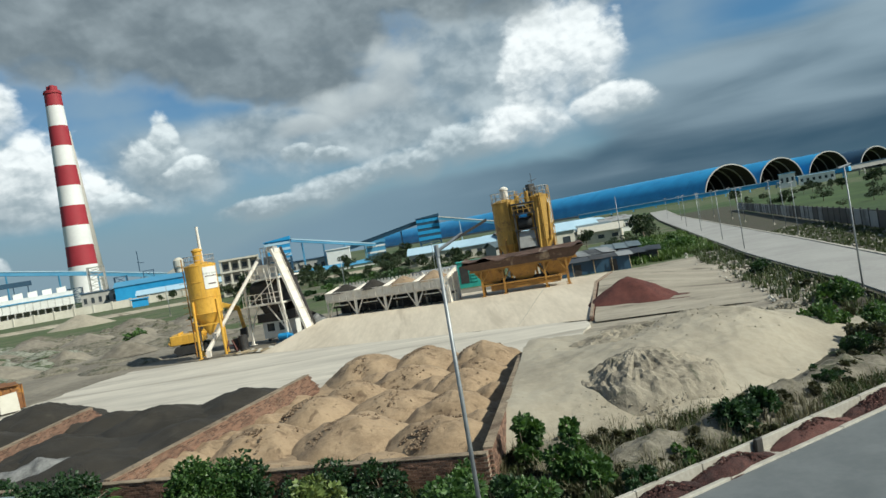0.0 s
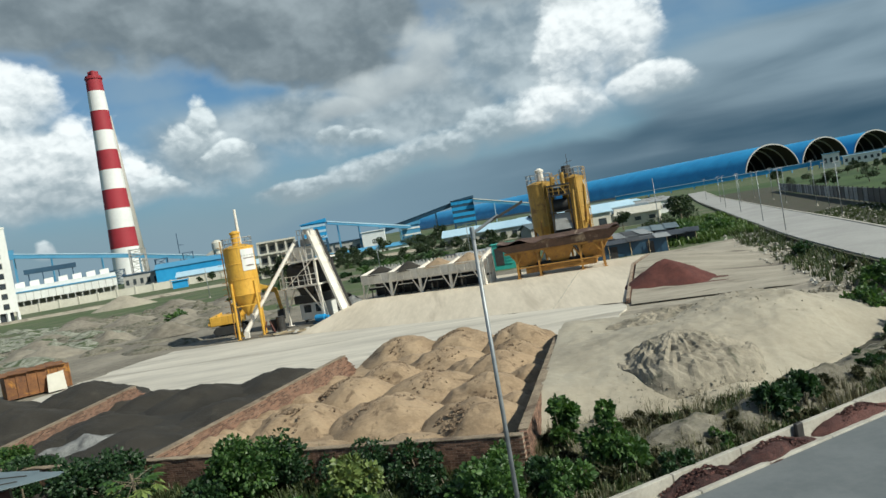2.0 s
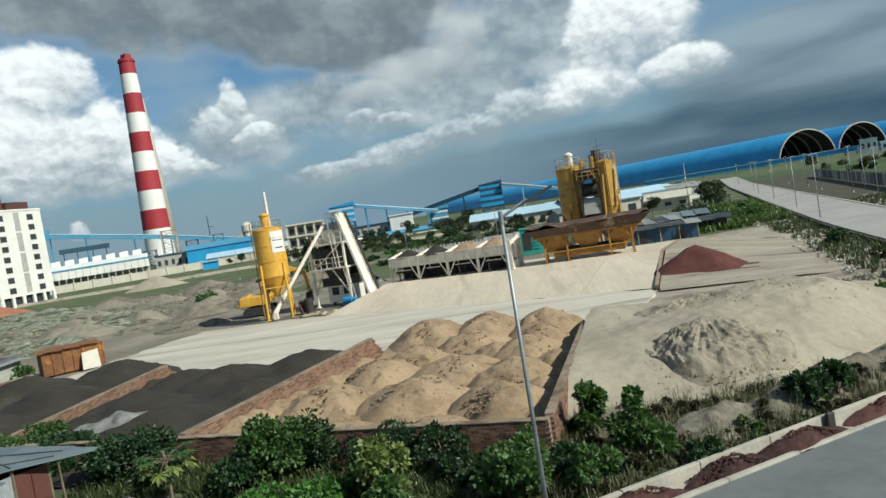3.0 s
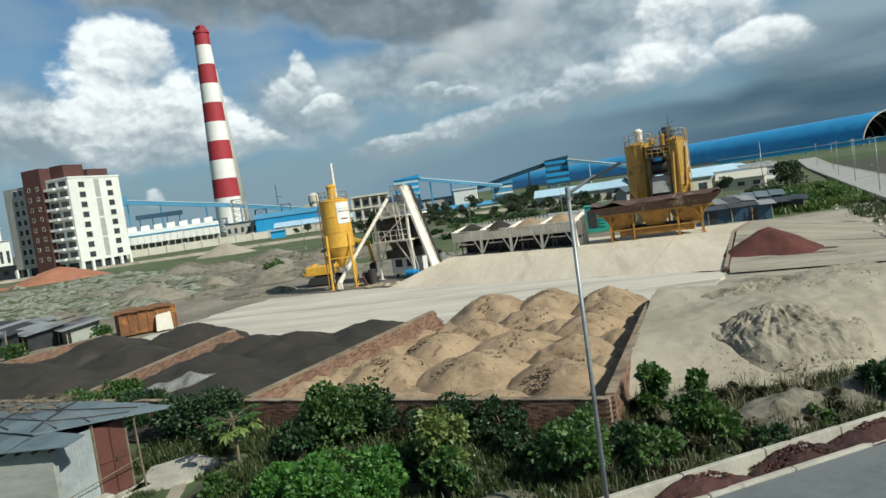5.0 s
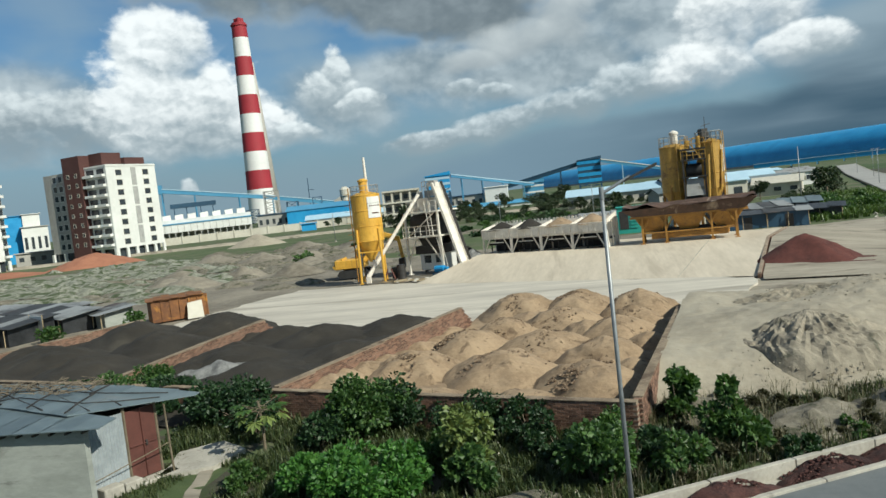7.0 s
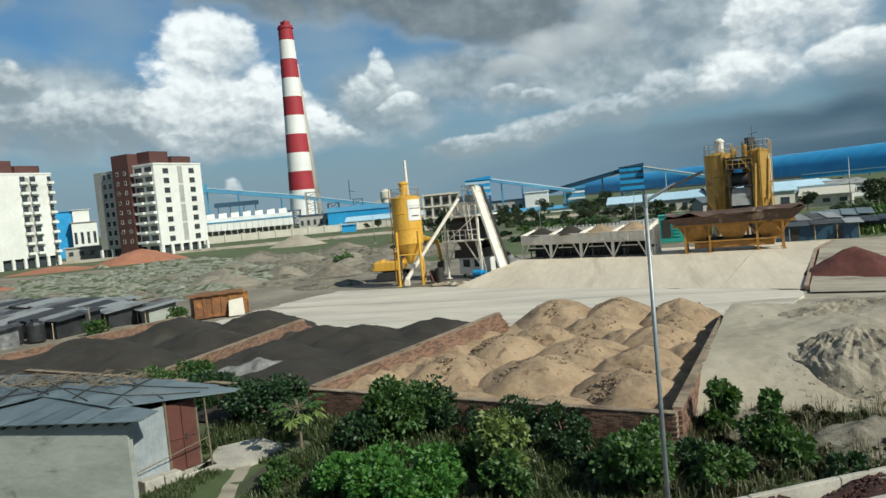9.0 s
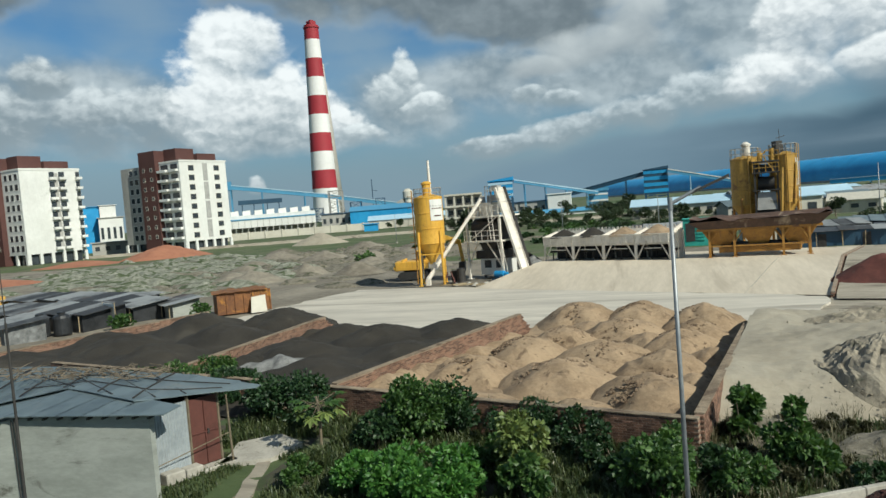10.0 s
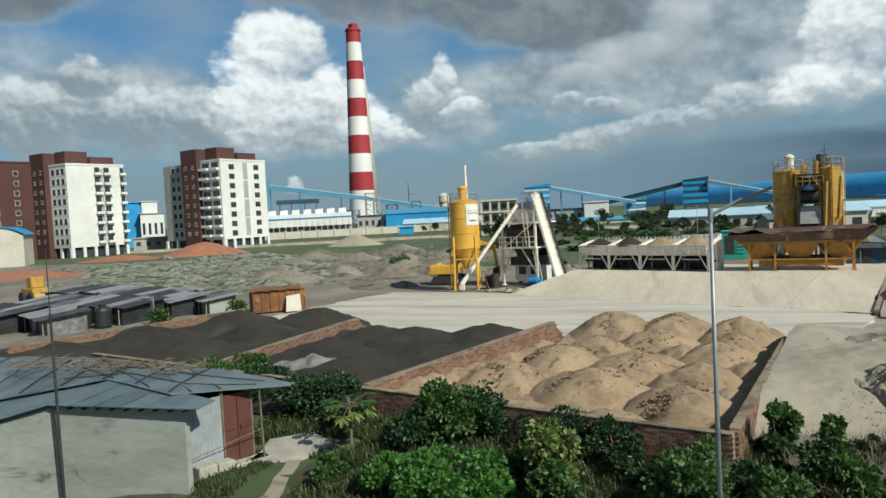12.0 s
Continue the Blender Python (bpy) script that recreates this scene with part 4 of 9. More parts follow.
def brick_wall(x0, y0, x1, y1, tops, label, pieces, ragged_end=False, coping=True):
    """A free-standing brick wall: mortar core, coursed bricks proud of the joints, a cement coping. tops: heights at start and end.
    The first `pieces` bricks, counted from the start, are objects of their own; the rest is one mesh."""
    a, b = Vector((x0, y0, 0)), Vector((x1, y1, 0))
    length = (b - a).length
    turn = math.degrees(math.atan2(y1 - y0, x1 - x0))
    wall = thing("brick_wall", x0, y0, 0, turn, label, "wall", "bay walls")
    z0 = -0.15
    core = bmesh.new()
    cut = 0.9 if ragged_end else 0.02
    n = max(2, int(length / 1.5))
    for k in range(n):
        s0, s1 = (length - cut) * k / n, (length - cut) * (k + 1) / n
        h0, h1 = tops[0] + (tops[1] - tops[0]) * s0 / length, tops[0] + (tops[1] - tops[0]) * s1 / length
        solid([(s0, -0.118, z0), (s1, -0.118, z0), (s1, 0.118, z0), (s0, 0.118, z0)], [(s0, -0.118, h0), (s1, -0.118, h1), (s1, 0.118, h1), (s0, 0.118, h0)], core)
    part("mortar_core", core, M_MORTAR, wall, "grey cement joints")
    rng = random.Random(int(abs(x0 * 31 + y1 * 17)))
    spots = []
    courses = int((max(tops) - z0) / BH)
    for c in range(courses):
        z = z0 + c * BH
        off = 0 if c % 2 else BL / 2
        k = int(length / BL) + 1
        for i in range(k):
            s = off + i * BL
            top = tops[0] + (tops[1] - tops[0]) * s / length
            if z + BH > top + 0.01 or s > length - 0.02 * rng.random():
                continue
            if ragged_end and s > length - 1.1 and z > top - (s - (length - 1.1)) * (0.55 + 0.5 * rng.random()):
                continue
            spots.append((s, z, rng.uniform(-0.006, 0.006), rng.uniform(-1.2, 1.2)))
    spots.sort(key=lambda q: (q[0] if not ragged_end else -q[0]))
    for s, z, d, tw in spots[:pieces]:
        ob = new("brick", BRICK)
        ob.parent = wall
        ob.matrix_basis = pose(s, d, z, 0, 0, tw)
    verts, faces = [], []
    base = np.array([v.co[:] for v in BRICK.vertices])
    polys = [tuple(p.vertices) for p in BRICK.polygons]
    for s, z, d, tw in spots[pieces:]:
        k0 = len(verts)
        verts += [(s + p[0], d + p[1], z + p[2]) for p in base]
        faces += [tuple(k0 + i for i in f) for f in polys]
    if faces:
        tagged(raw("brickwork", verts, faces, M_BRICK, wall), kind="stuff")
    if coping:
        bm = bmesh.new()
        n = int((length - cut) / 0.6)
        for k in range(n):
            s0, s1 = (length - cut) * k / n, (length - cut) * (k + 1) / n
            h0, h1 = tops[0] + (tops[1] - tops[0]) * s0 / length, tops[0] + (tops[1] - tops[0]) * s1 / length
            j0, j1 = 0.014 * math.sin(s0 * 5.1), 0.014 * math.sin(s1 * 5.1)
            solid([(s0, -0.15 + j0, h0), (s1, -0.15 + j1, h1), (s1, 0.15, h1), (s0, 0.15, h0)], [(s0, -0.15 + j0, h0 + 0.03 + j0), (s1, -0.15 + j1, h1 + 0.03 + j1), (s1, 0.15, h1 + 0.03), (s0, 0.15, h0 + 0.03)], bm)
        part("coping", bm, M_COPING, wall, "thin sand-covered cement coping")
    return wall


brick_wall(-12.75, 25.6, -8.05, 40.7, (1.08, 1.32), "long red brick bay wall with a broken far end", 300, True)
brick_wall(-23.0, 28.0, -21.1, 43.1, (0.85, 1.20), "long red brick bay wall between dark stone bays", 200, True)
brick_wall(-31.0, 30.6, 0.30, 21.55, (1.05, 1.04), "long red brick front wall of the bays behind the bushes", 0)
brick_wall(-40.2, 33.2, -33.2, 48.8, (0.75, 1.05), "red brick wall beside the tin sheds", 120, True)
brick_wall(0.32, 21.9, 3.0, 36.1, (1.08, 1.28), "red brick bay wall holding back pale sand", 260, True)
brick_wall(12.72, 65.15, 15.75, 72.6, (1.27, 1.27), "red brick retaining wall of the loading pad", 0, False, False)
brick_wall(9.35, 51.6, 12.68, 64.95, (0.25, 1.27), "low red brick retaining wall along the ramp edge", 100, False, False)

# ---- concrete batching plant ----
def silo_shell(parent, cx, cy, r, z_cone, z_low, z_high, material, bands=3):
    bm = bmesh.new()
    prof = [(0.26, z_cone), (0.30, z_cone + 0.25), (r, z_low)]
    for k in range(bands + 1):
        z = z_low + (z_high - z_low) * k / bands
        prof += [(r, z - 0.05 if k else z), (r + 0.035, z - 0.04 if k else z + 0.01), (r + 0.035, z + 0.04), (r, z + 0.05)]
    prof += [(r * 0.97, z_high + 0.06), (r * 0.5, z_high + 0.28), (0.2, z_high + 0.34)]
    lathe(bm, prof, 32, cx, cy)
    ob = part("barrel", bm, material, parent, smooth_faces=False)
    ob.data.polygons.foreach_set("use_smooth", [True] * len(ob.data.polygons))
    ob.data.set_sharp_from_angle(angle=radians(25))
    return ob


def ring_rail(parent, cx, cy, r, z, material, height=0.85):
    bm = bmesh.new()
    pts = [(cx + r * math.cos(2 * math.pi * i / 14), cy + r * math.sin(2 * math.pi * i / 14), z) for i in range(14)]
    railing(bm, pts, height, 0.8, 0.022, True)
    return part("top_railing", bm, material, parent)


def ladder(parent, p, q, side, material, width=0.42):
    bm = bmesh.new()
    p, q, side = Vector(p), Vector(q), Vector(side).normalized() * (width / 2)
    for s in (-1, 1):
        beam(bm, p + side * s, q + side * s, 0.05)
    n = int((q - p).length / 0.3)
    for i in range(n + 1):
        c = p.lerp(q, i / n)
        beam(bm, c - side, c + side, 0.03)
    return part("ladder", bm, material, parent)


def build_left_silo():
    s = thing("cement_silo", -22.35, 68.7, 0.03, 12, "yellow steel cement silo on four legs with a white panel", "silo")
    silo_shell(s, 0, 0, 1.40, 2.0, 4.0, 8.4, M_YELLOW)
    for dx, dy in ((-1, -1), (1, -1), (1, 1), (-1, 1)):
        bm = bmesh.new()
        tube(bm, (dx * 1.12, dy * 1.12, 0), (dx * 1.04, dy * 1.04, 5.2), 0.12, 0.12, 10)
        box(bm, dx * 1.12 - 0.2, dx * 1.12 + 0.2, dy * 1.12 - 0.2, dy * 1.12 + 0.2, 0, 0.05)
        part("leg", bm, M_YELLOW, s)
    for k in range(4):
        a, b = ((-1, -1), (1, -1), (1, 1), (-1, 1))[k], ((1, -1), (1, 1), (-1, 1), (-1, -1))[k]
        bm = bmesh.new()
        if k % 2:
            beam(bm, (a[0] * 1.12, a[1] * 1.12, 0.5), (b[0] * 1.08, b[1] * 1.08, 2.9), 0.06)
        beam(bm, (a[0] * 1.08, a[1] * 1.08, 3.0), (b[0] * 1.08, b[1] * 1.08, 3.0), 0.10)
        part("brace", bm, M_YELLOW, s)
    ring_rail(s, 0, 0, 1.34, 8.46, M_GREYSTEEL)
    bm = bmesh.new()
    lathe(bm, [(0.42, 8.6), (0.42, 9.7), (0.5, 9.72), (0.5, 9.85), (0.2, 10.0)], 18, -0.05, -0.1)
    part("dust_filter", bm, M_YELLOW, s, "short yellow dust filter drum")
    bm = bmesh.new()
    for k in range(6):
        tube(bm, (0.25, 0.3, 8.7 + k * 0.55), (0.25, 0.3, 9.25 + k * 0.55), 0.16 - 0.008 * k, 0.155 - 0.008 * k, 10)
    part("vent_pipe", bm, M_DUSTSTEEL, s, "segmented pale grey vent pipe")
    bm = bmesh.new()
    n = 10
    lo, hi = [], []
    for i in range(n + 1):
        a = radians(-78 + 58 * i / n)
        lo.append((1.43 * math.cos(a), 1.43 * math.sin(a), 6.2))
        hi.append((1.43 * math.cos(a), 1.43 * math.sin(a), 8.2))
    lo2 = [(x * 1.016, y * 1.016, z) for x, y, z in lo]
    hi2 = [(x * 1.016, y * 1.016, z) for x, y, z in hi]
    solid(lo + lo2[::-1], hi + hi2[::-1], bm)
    bmesh.ops.recalc_face_normals(bm, faces=bm.faces[:])
    panel = part("sign_panel", bm, M_WHITE, s, "white sign panel with small grey and red marks")
    for z, w, mt in ((7.55, 0.55, M_GREYSTEEL), (7.30, 0.4, M_REDCHIP), (6.6, 0.25, M_REDCHIP)):
        for i in range(6):
            bm = bmesh.new()
            a = radians(-49 + 10 * w * (i - 2.5) * 2)
            box(bm, -0.06, 0.06, -0.008, 0.008, z, z + 0.10, pose(1.475 * math.cos(a), 1.475 * math.sin(a), 0, 0, 0, math.degrees(a) + 90))
            part("mark_bar", bm, mt, panel)
    ladder(s, (-1.5, -0.35, 0.2), (-1.5, -0.35, 9.2), (0, 1, 0), M_ORANGE)
    for k in range(12):
        bm = bmesh.new()
        z = 2.6 + k * 0.55
        for i in range(6):
            a0, a1 = radians(100 + 32 * i), radians(100 + 32 * (i + 1))
            beam(bm, (-1.62 + 0.36 * math.cos(a0), -0.35 + 0.36 * math.sin(a0), z), (-1.62 + 0.36 * math.cos(a1), -0.35 + 0.36 * math.sin(a1), z), 0.03)
        part("cage_hoop", bm, M_ORANGE, s)
    bm = bmesh.new()
    tube(bm, (-1.05, 0.5, 0.6), (-1.05, 0.5, 8.6), 0.07, 0.07, 8)
    part("filling_pipe", bm, M_GREYSTEEL, s)
    return s


build_left_silo()

# screw conveyor from the silo's outlet to the mixer head
conv = thing("screw_conveyor", -22.1, 68.5, 0.03, 0, "long off-white sloping screw conveyor tube", "conveyor")
bm = bmesh.new()
tube(bm, (-0.1, -0.2, 1.3), (4.35, 2.9, 7.9), 0.17, 0.17, 12)
for k in range(5):
    p = Vector((-0.1, -0.2, 1.3)).lerp((4.35, 2.9, 7.9), 0.1 + k * 0.2)
    d = (Vector((4.45, 3.1, 6.6))).normalized() * 0.03
    tube(bm, p - d, p + d, 0.21, 0.21, 12)
part("tube", bm, M_DUSTSTEEL, conv)
bm = bmesh.new()
tube(bm, (-0.6, -0.55, 0.55), (-0.1, -0.2, 1.3), 0.24, 0.2, 10)
box(bm, -0.75, -0.35, -0.75, -0.35, 0.0, 0.6)
part("motor", bm, M_DUSTSTEEL, conv)
bm = bmesh.new()
tube(bm, (0.0, 0.1, 2.1), (0.05, -0.05, 1.5), 0.2, 0.16, 10)
part("inlet", bm, M_DUSTSTEEL, conv)


def build_mixer_tower():
    t = thing("mixer_tower", -17.2, 72.9, 0.03, -20, "off-white steel concrete mixer tower with railed decks", "batching plant")
    # local x to the right along the plant, y away
    W, D = 1.95, 1.6
    for x, y in ((-W, -D), (W, -D), (-W, D), (W, D)):
        bm = bmesh.new()
        beam(bm, (x, y, 0), (x, y, 6.1), 0.2)
        box(bm, x - 0.25, x + 0.25, y - 0.25, y + 0.25, 0, 0.06)
        # rear columns coloured dark, as part of the tower's shaded back
        part("column", bm, M_DUSTSTEEL if y < 0 else M_DARK, t)
    for z, ext in ((3.65, 0.15), (6.05, -0.6)):
        bm = bmesh.new()
        box(bm, -W - ext, W + 0.3, -D - 0.45, D + 0.2, z, z + 0.14)
        deck = part("deck", bm, M_DUSTSTEEL, t)
        bm = bmesh.new()
        railing(bm, [(-W - ext + 0.04, D + 0.1, z + 0.14), (-W - ext + 0.04, -D - 0.4, z + 0.14), (W + 0.2, -D - 0.4, z + 0.14)], 1.0, 0.75, 0.03)
        part("deck_railing", bm, M_DUSTSTEEL, deck)
    bm = bmesh.new()
    beam(bm, (-W, -D, 3.6), (W - 0.4, -D, 6.0), 0.09)
    beam(bm, (W, -D, 1.2), (W - 1.6, -D, 3.6), 0.11)
    beam(bm, (-W, -D, 1.2), (-W + 1.2, -D, 3.6), 0.11)
    part("brace", bm, M_DUSTSTEEL, t)
    bm = bmesh.new()
    tube(bm, (-1.6, -0.3, 4.9), (1.6, -0.3, 4.9), 1.05, 1.05, 20)
    housing = bmesh.new()
    box(housing, -1.7, 1.7, -1.2, 1.2, 3.8, 4.9)
    part("mixer_housing", housing, M_DARK, t)
    part("mixer_drum", bm, M_DARK, t, "dark twin-shaft mixer body")
    bm = bmesh.new()
    solid([(-0.7, -0.7, 2.7), (0.7, -0.7, 2.7), (0.7, 0.7, 2.7), (-0.7, 0.7, 2.7)], [(-1.1, -0.9, 3.65), (1.1, -0.9, 3.65), (1.1, 0.9, 3.65), (-1.1, 0.9, 3.65)], bm)
    part("discharge_chute", bm, M_DARK, t)
    bm = bmesh.new()
    solid([(-0.6, -0.6, 6.2), (0.4, -0.6, 6.2), (0.4, 0.6, 6.2), (-0.6, 0.6, 6.2)], [(-0.9, -0.8, 7.5), (0.5, -0.8, 7.5), (0.5, 0.8, 7.5), (-0.9, 0.8, 7.5)], bm)
    box(bm, -1.8, -1.1, -0.6, 0.4, 6.2, 7.2)
    part("weigh_hopper", bm, M_DUSTSTEEL, t)
    bm = bmesh.new()
    for x in (-0.7, 0.1):
        tube(bm, (x, -0.2, 7.5), (x, -0.2, 8.2), 0.28, 0.24, 12)
    box(bm, 0.5, 1.3, -0.7, 0.7, 7.6, 8.2)
    part("dust_cover", bm, M_GREYSTEEL, t)
    bm = bmesh.new()
    box(bm, 0.6, 0.7, -0.9, -0.8, 6.2, 9.0)
    box(bm, 1.5, 1.6, -0.9, -0.8, 6.2, 9.0)
    railing(bm, [(0.1, -0.95, 8.2), (1.6, -0.95, 8.2)], 0.9, 0.4, 0.03)
    box(bm, 0.7, 1.4, -0.8, 0.1, 8.7, 9.1)
    part("hoist_head", bm, M_GREYSTEEL, t, "grey hoist winch head")
    # added dark panel; puts the shade inside the tower into colour
    bm = bmesh.new()
    box(bm, -W + 0.1, W - 0.1, D - 0.15, D - 0.08, 2.2, 6.0)
    part("rear_sheet", bm, M_DARK, t, "added dark sheet for the tower's shaded interior")
    # inclined skip track on the right
    lo, hi = Vector((3.95, -0.5, 0.55)), Vector((1.45, -0.5, 8.9))
    bm = bmesh.new()
    beam(bm, lo + Vector((0, -0.76, 0)), hi + Vector((0, -0.76, 0)), 0.22, 0.10)
    beam(bm, lo + Vector((0, 0.76, 0)), hi + Vector((0, 0.76, 0)), 0.22, 0.10)
    beam(bm, lo, hi, 0.08, 1.42)
    for k in range(9):
        p = lo.lerp(hi, (k + 0.5) / 9)
        beam(bm, p + Vector((0.06, -0.7, 0.02)), p + Vector((0.06, 0.7, 0.02)), 0.05, 0.10)
    track = part("skip_track", bm, M_DUSTSTEEL, t, "pale sloping skip hoist track")
    bm = bmesh.new()
    off = Vector((0.22, 0.42, 0.08))
    for y in (0.12, 0.38):
        beam(bm, lo + off + Vector((0, y, 0)), hi + off + Vector((0, y, 0)), 0.09, 0.12)
    for k in range(12):
        p = (lo + off).lerp(hi + off, (k + 0.5) / 12)
        beam(bm, p + Vector((0, 0.12, 0)), p + Vector((0, 0.38, 0)), 0.05)
    part("rail", bm, M_DARK, track, "dark guide rails")
    bm = bmesh.new()
    beam(bm, (2.05, -1.6, 0), (2.05, -1.6, 3.7), 0.16)
    part("track_support", bm, M_DUSTSTEEL, t)
    ladder(t, (1.4, -2.1, 3.8), (1.1, -2.1, 7.2), (1, 0, 0), M_DUSTSTEEL)
    ladder(t, (2.6, -1.9, 0.1), (2.0, -2.0, 3.8), (1, 0, 0), M_DUSTSTEEL)
    return t


build_mixer_tower()

# control cabin under the mixer
cab = thing("control_cabin", -16.9, 73.2, 0.03, -20, "small white control cabin under the mixer tower", "cabin")
bm = bmesh.new()
box(bm, -1.5, 1.5, -0.9, 1.2, 0.3, 2.0)
bmesh.ops.bevel(bm, geom=bm.edges[:], offset=0.03, segments=1, affect="EDGES")
part("body", bm, M_WHITE, cab)
for x0, x1 in ((0.35, 1.05), (-1.0, -0.2)):
    bm = bmesh.new()
    box(bm, x0, x1, -0.93, -0.9, 1.0, 1.75)
    part("window", bm, M_WINDOW, cab)
for x in (-1.1, 1.1):
    for y in (-0.7, 1.0):
        bm = bmesh.new()
        box(bm, x - 0.1, x + 0.1, y - 0.1, y + 0.1, 0, 0.25)
        part("foot", bm, M_DARK, cab)
# solid dark box in place of the shaded gap over the cabin
bm = bmesh.new()
box(bm, -1.7, 1.7, -1.3, 1.4, 1.95, 2.75)
part("roof", bm, M_DARK, cab, "dark box standing in for the shaded void over the cabin")


# ---- aggregate bins in a row on the ramp's edge ----
def bin_unit(x, y, turn, fill, group):
    b = thing("aggregate_bin", x, y, RAMP["high"], turn, "off-white steel aggregate bin heaped with " + ("dark crushed stone" if fill is M_DARKSTONE else "brown sand"), "aggregate bin", group)
    L, Dp = 3.3, 2.6
    for dx in (0.06, L - 0.06):
        for dy in (0.15, Dp - 0.15):
            bm = bmesh.new()
            beam(bm, (dx, dy, 0), (dx, dy, 2.35), 0.14)
            part("leg", bm, M_DUSTSTEEL, b)
    bm = bmesh.new()
    for y0 in (0.15, Dp - 0.15):
        beam(bm, (0.1, y0, 0.15), (0.85, y0, 1.45), 0.10)
        beam(bm, (L - 0.1, y0, 0.15), (L - 0.85, y0, 1.45), 0.10)
        beam(bm, (0.0, y0, 1.45), (L, y0, 1.45), 0.12)
        beam(bm, (0.85, y0, 1.05), (L - 0.85, y0, 1.05), 0.07)
    part("frame", bm, M_DUSTSTEEL, b)
    # added dark sheet; stands in for the shade under the bin
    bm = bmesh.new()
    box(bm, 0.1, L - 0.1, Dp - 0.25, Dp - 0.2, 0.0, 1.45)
    part("rear_sheet", bm, M_DARK, b, "added dark sheet standing in for shade below the hopper")
    bm = bmesh.new()
    # four flared walls, thick plates
    t = 0.06
    outer_lo = [(0.35, 0.45, 1.45), (L - 0.35, 0.45, 1.45), (L - 0.35, Dp - 0.4, 1.45), (0.35, Dp - 0.4, 1.45)]
    outer_hi = [(0.03, 0, 2.3), (L - 0.03, 0, 2.3), (L - 0.03, Dp + 0.1, 2.75), (0.03, Dp + 0.1, 2.75)]
    for k in range(4):
        a0, a1, c0, c1 = Vector(outer_lo[k]), Vector(outer_lo[(k + 1) % 4]), Vector(outer_hi[k]), Vector(outer_hi[(k + 1) % 4])
        nrm = (a1 - a0).cross(c0 - a0).normalized() * t
        solid([a0, a1, a1 + nrm, a0 + nrm], [c0, c1, c1 + nrm, c0 + nrm], bm)
    bmesh.ops.recalc_face_normals(bm, faces=bm.faces[:])
    part("hopper", bm, M_DUSTSTEEL, b)
    bm = bmesh.new()
    box(bm, 0.02, L - 0.02, -0.05, 0.03, 1.55, 2.3)
    for k in range(5):
        box(bm, 0.05 + k * (L - 0.18) / 4, 0.13 + k * (L - 0.18) / 4, -0.09, -0.05, 1.55, 2.3)
    beam(bm, (0.0, -0.06, 2.33), (L, -0.06, 2.33), 0.10, 0.10)
    part("front_plate", bm, M_DUSTSTEEL, b)
    bm = bmesh.new()
    for k in range(8):
        s0 = 0.05 + k * (L - 0.1) / 8
        solid([(s0, Dp + 0.1, 2.7), (s0 + (L - 0.1) / 8 - 0.06, Dp + 0.1, 2.7), (s0 + (L - 0.1) / 8 - 0.06, Dp + 0.16, 2.7), (s0, Dp + 0.16, 2.7)],
              [(s0 + 0.08, Dp + 0.12, 3.0), (s0 + (L - 0.1) / 8 - 0.14, Dp + 0.12, 3.0), (s0 + (L - 0.1) / 8 - 0.14, Dp + 0.16, 3.0), (s0 + 0.08, Dp + 0.16, 3.0)], bm)
    part("back_board", bm, M_DUSTSTEEL, b, "scalloped rear board")
    bm = bmesh.new()
    solid([(-0.03, 0.0, 2.0), (0.05, 0.0, 2.0), (0.05, Dp, 2.0), (-0.03, Dp, 2.0)], [(-0.03, 0.05, 2.40), (0.05, 0.05, 2.40), (0.05, Dp + 0.05, 2.80), (-0.03, Dp + 0.05, 2.80)], bm)
    part("divider", bm, M_DUSTSTEEL, b)
    return b


for k in range(4):
    bx, by = -12.35 + k * 3.31 * math.cos(radians(-24.5)), 74.05 + k * 3.31 * math.sin(radians(-24.5))
    fill = M_DARKSTONE if k < 2 else M_SAND
    bin_unit(bx, by, -24.5, fill, "aggregate bins in a row")
    c, s = math.cos(radians(-24.5)), math.sin(radians(-24.5))
    heap("bin_filling", bx + 1.65 * c - 1.35 * s, by + 1.65 * s + 1.35 * c, 1.62, 0.72 + 0.12 * (k % 2), fill, ("dark crushed stone" if k < 2 else "brown sand") + " heaped in the bin", "aggregate", "bin fillings", seed=90 + k, z=RAMP["high"] + 2.3, stretch=1.0, turn=-24.5, rings=8, seg=24)

ex, ey = -12.35 + 13.24 * math.cos(radians(-24.5)), 74.05 + 13.24 * math.sin(radians(-24.5))
end = thing("bin_end_panel", ex, ey, RAMP["high"], -24.5, "off-white steel end panel of the bin row with ribs", "steel panel")
bm = bmesh.new()
solid([(0.02, 0.0, 0.0), (0.12, 0.0, 0.0), (0.12, 2.6, 0.0), (0.02, 2.6, 0.0)], [(0.02, 0.0, 2.4), (0.12, 0.0, 2.4), (0.12, 2.6, 3.1), (0.02, 2.6, 3.1)], bm)
part("plate", bm, M_DUSTSTEEL, end)
for y in (0.1, 1.3, 2.5):
    bm = bmesh.new()
    beam(bm, (0.2, y, 0), (0.2, y, 2.5), 0.14)
    part("rib", bm, M_DUSTSTEEL, end)
bm = bmesh.new()
box(bm, -13.0, 0.2, 0.8, 1.7, 0.75, 0.95)
for k in range(18):
    tube(bm, (-12.8 + k * 0.74, 0.75, 0.8), (-12.8 + k * 0.74, 1.75, 0.8), 0.07, 0.07, 8)
feed = thing("collecting_belt", ex, ey, RAMP["high"], -24.5, "dark rubber collecting belt under the bins", "conveyor belt")
part("belt", bm, M_RUBBER, feed)
bm = bmesh.new()
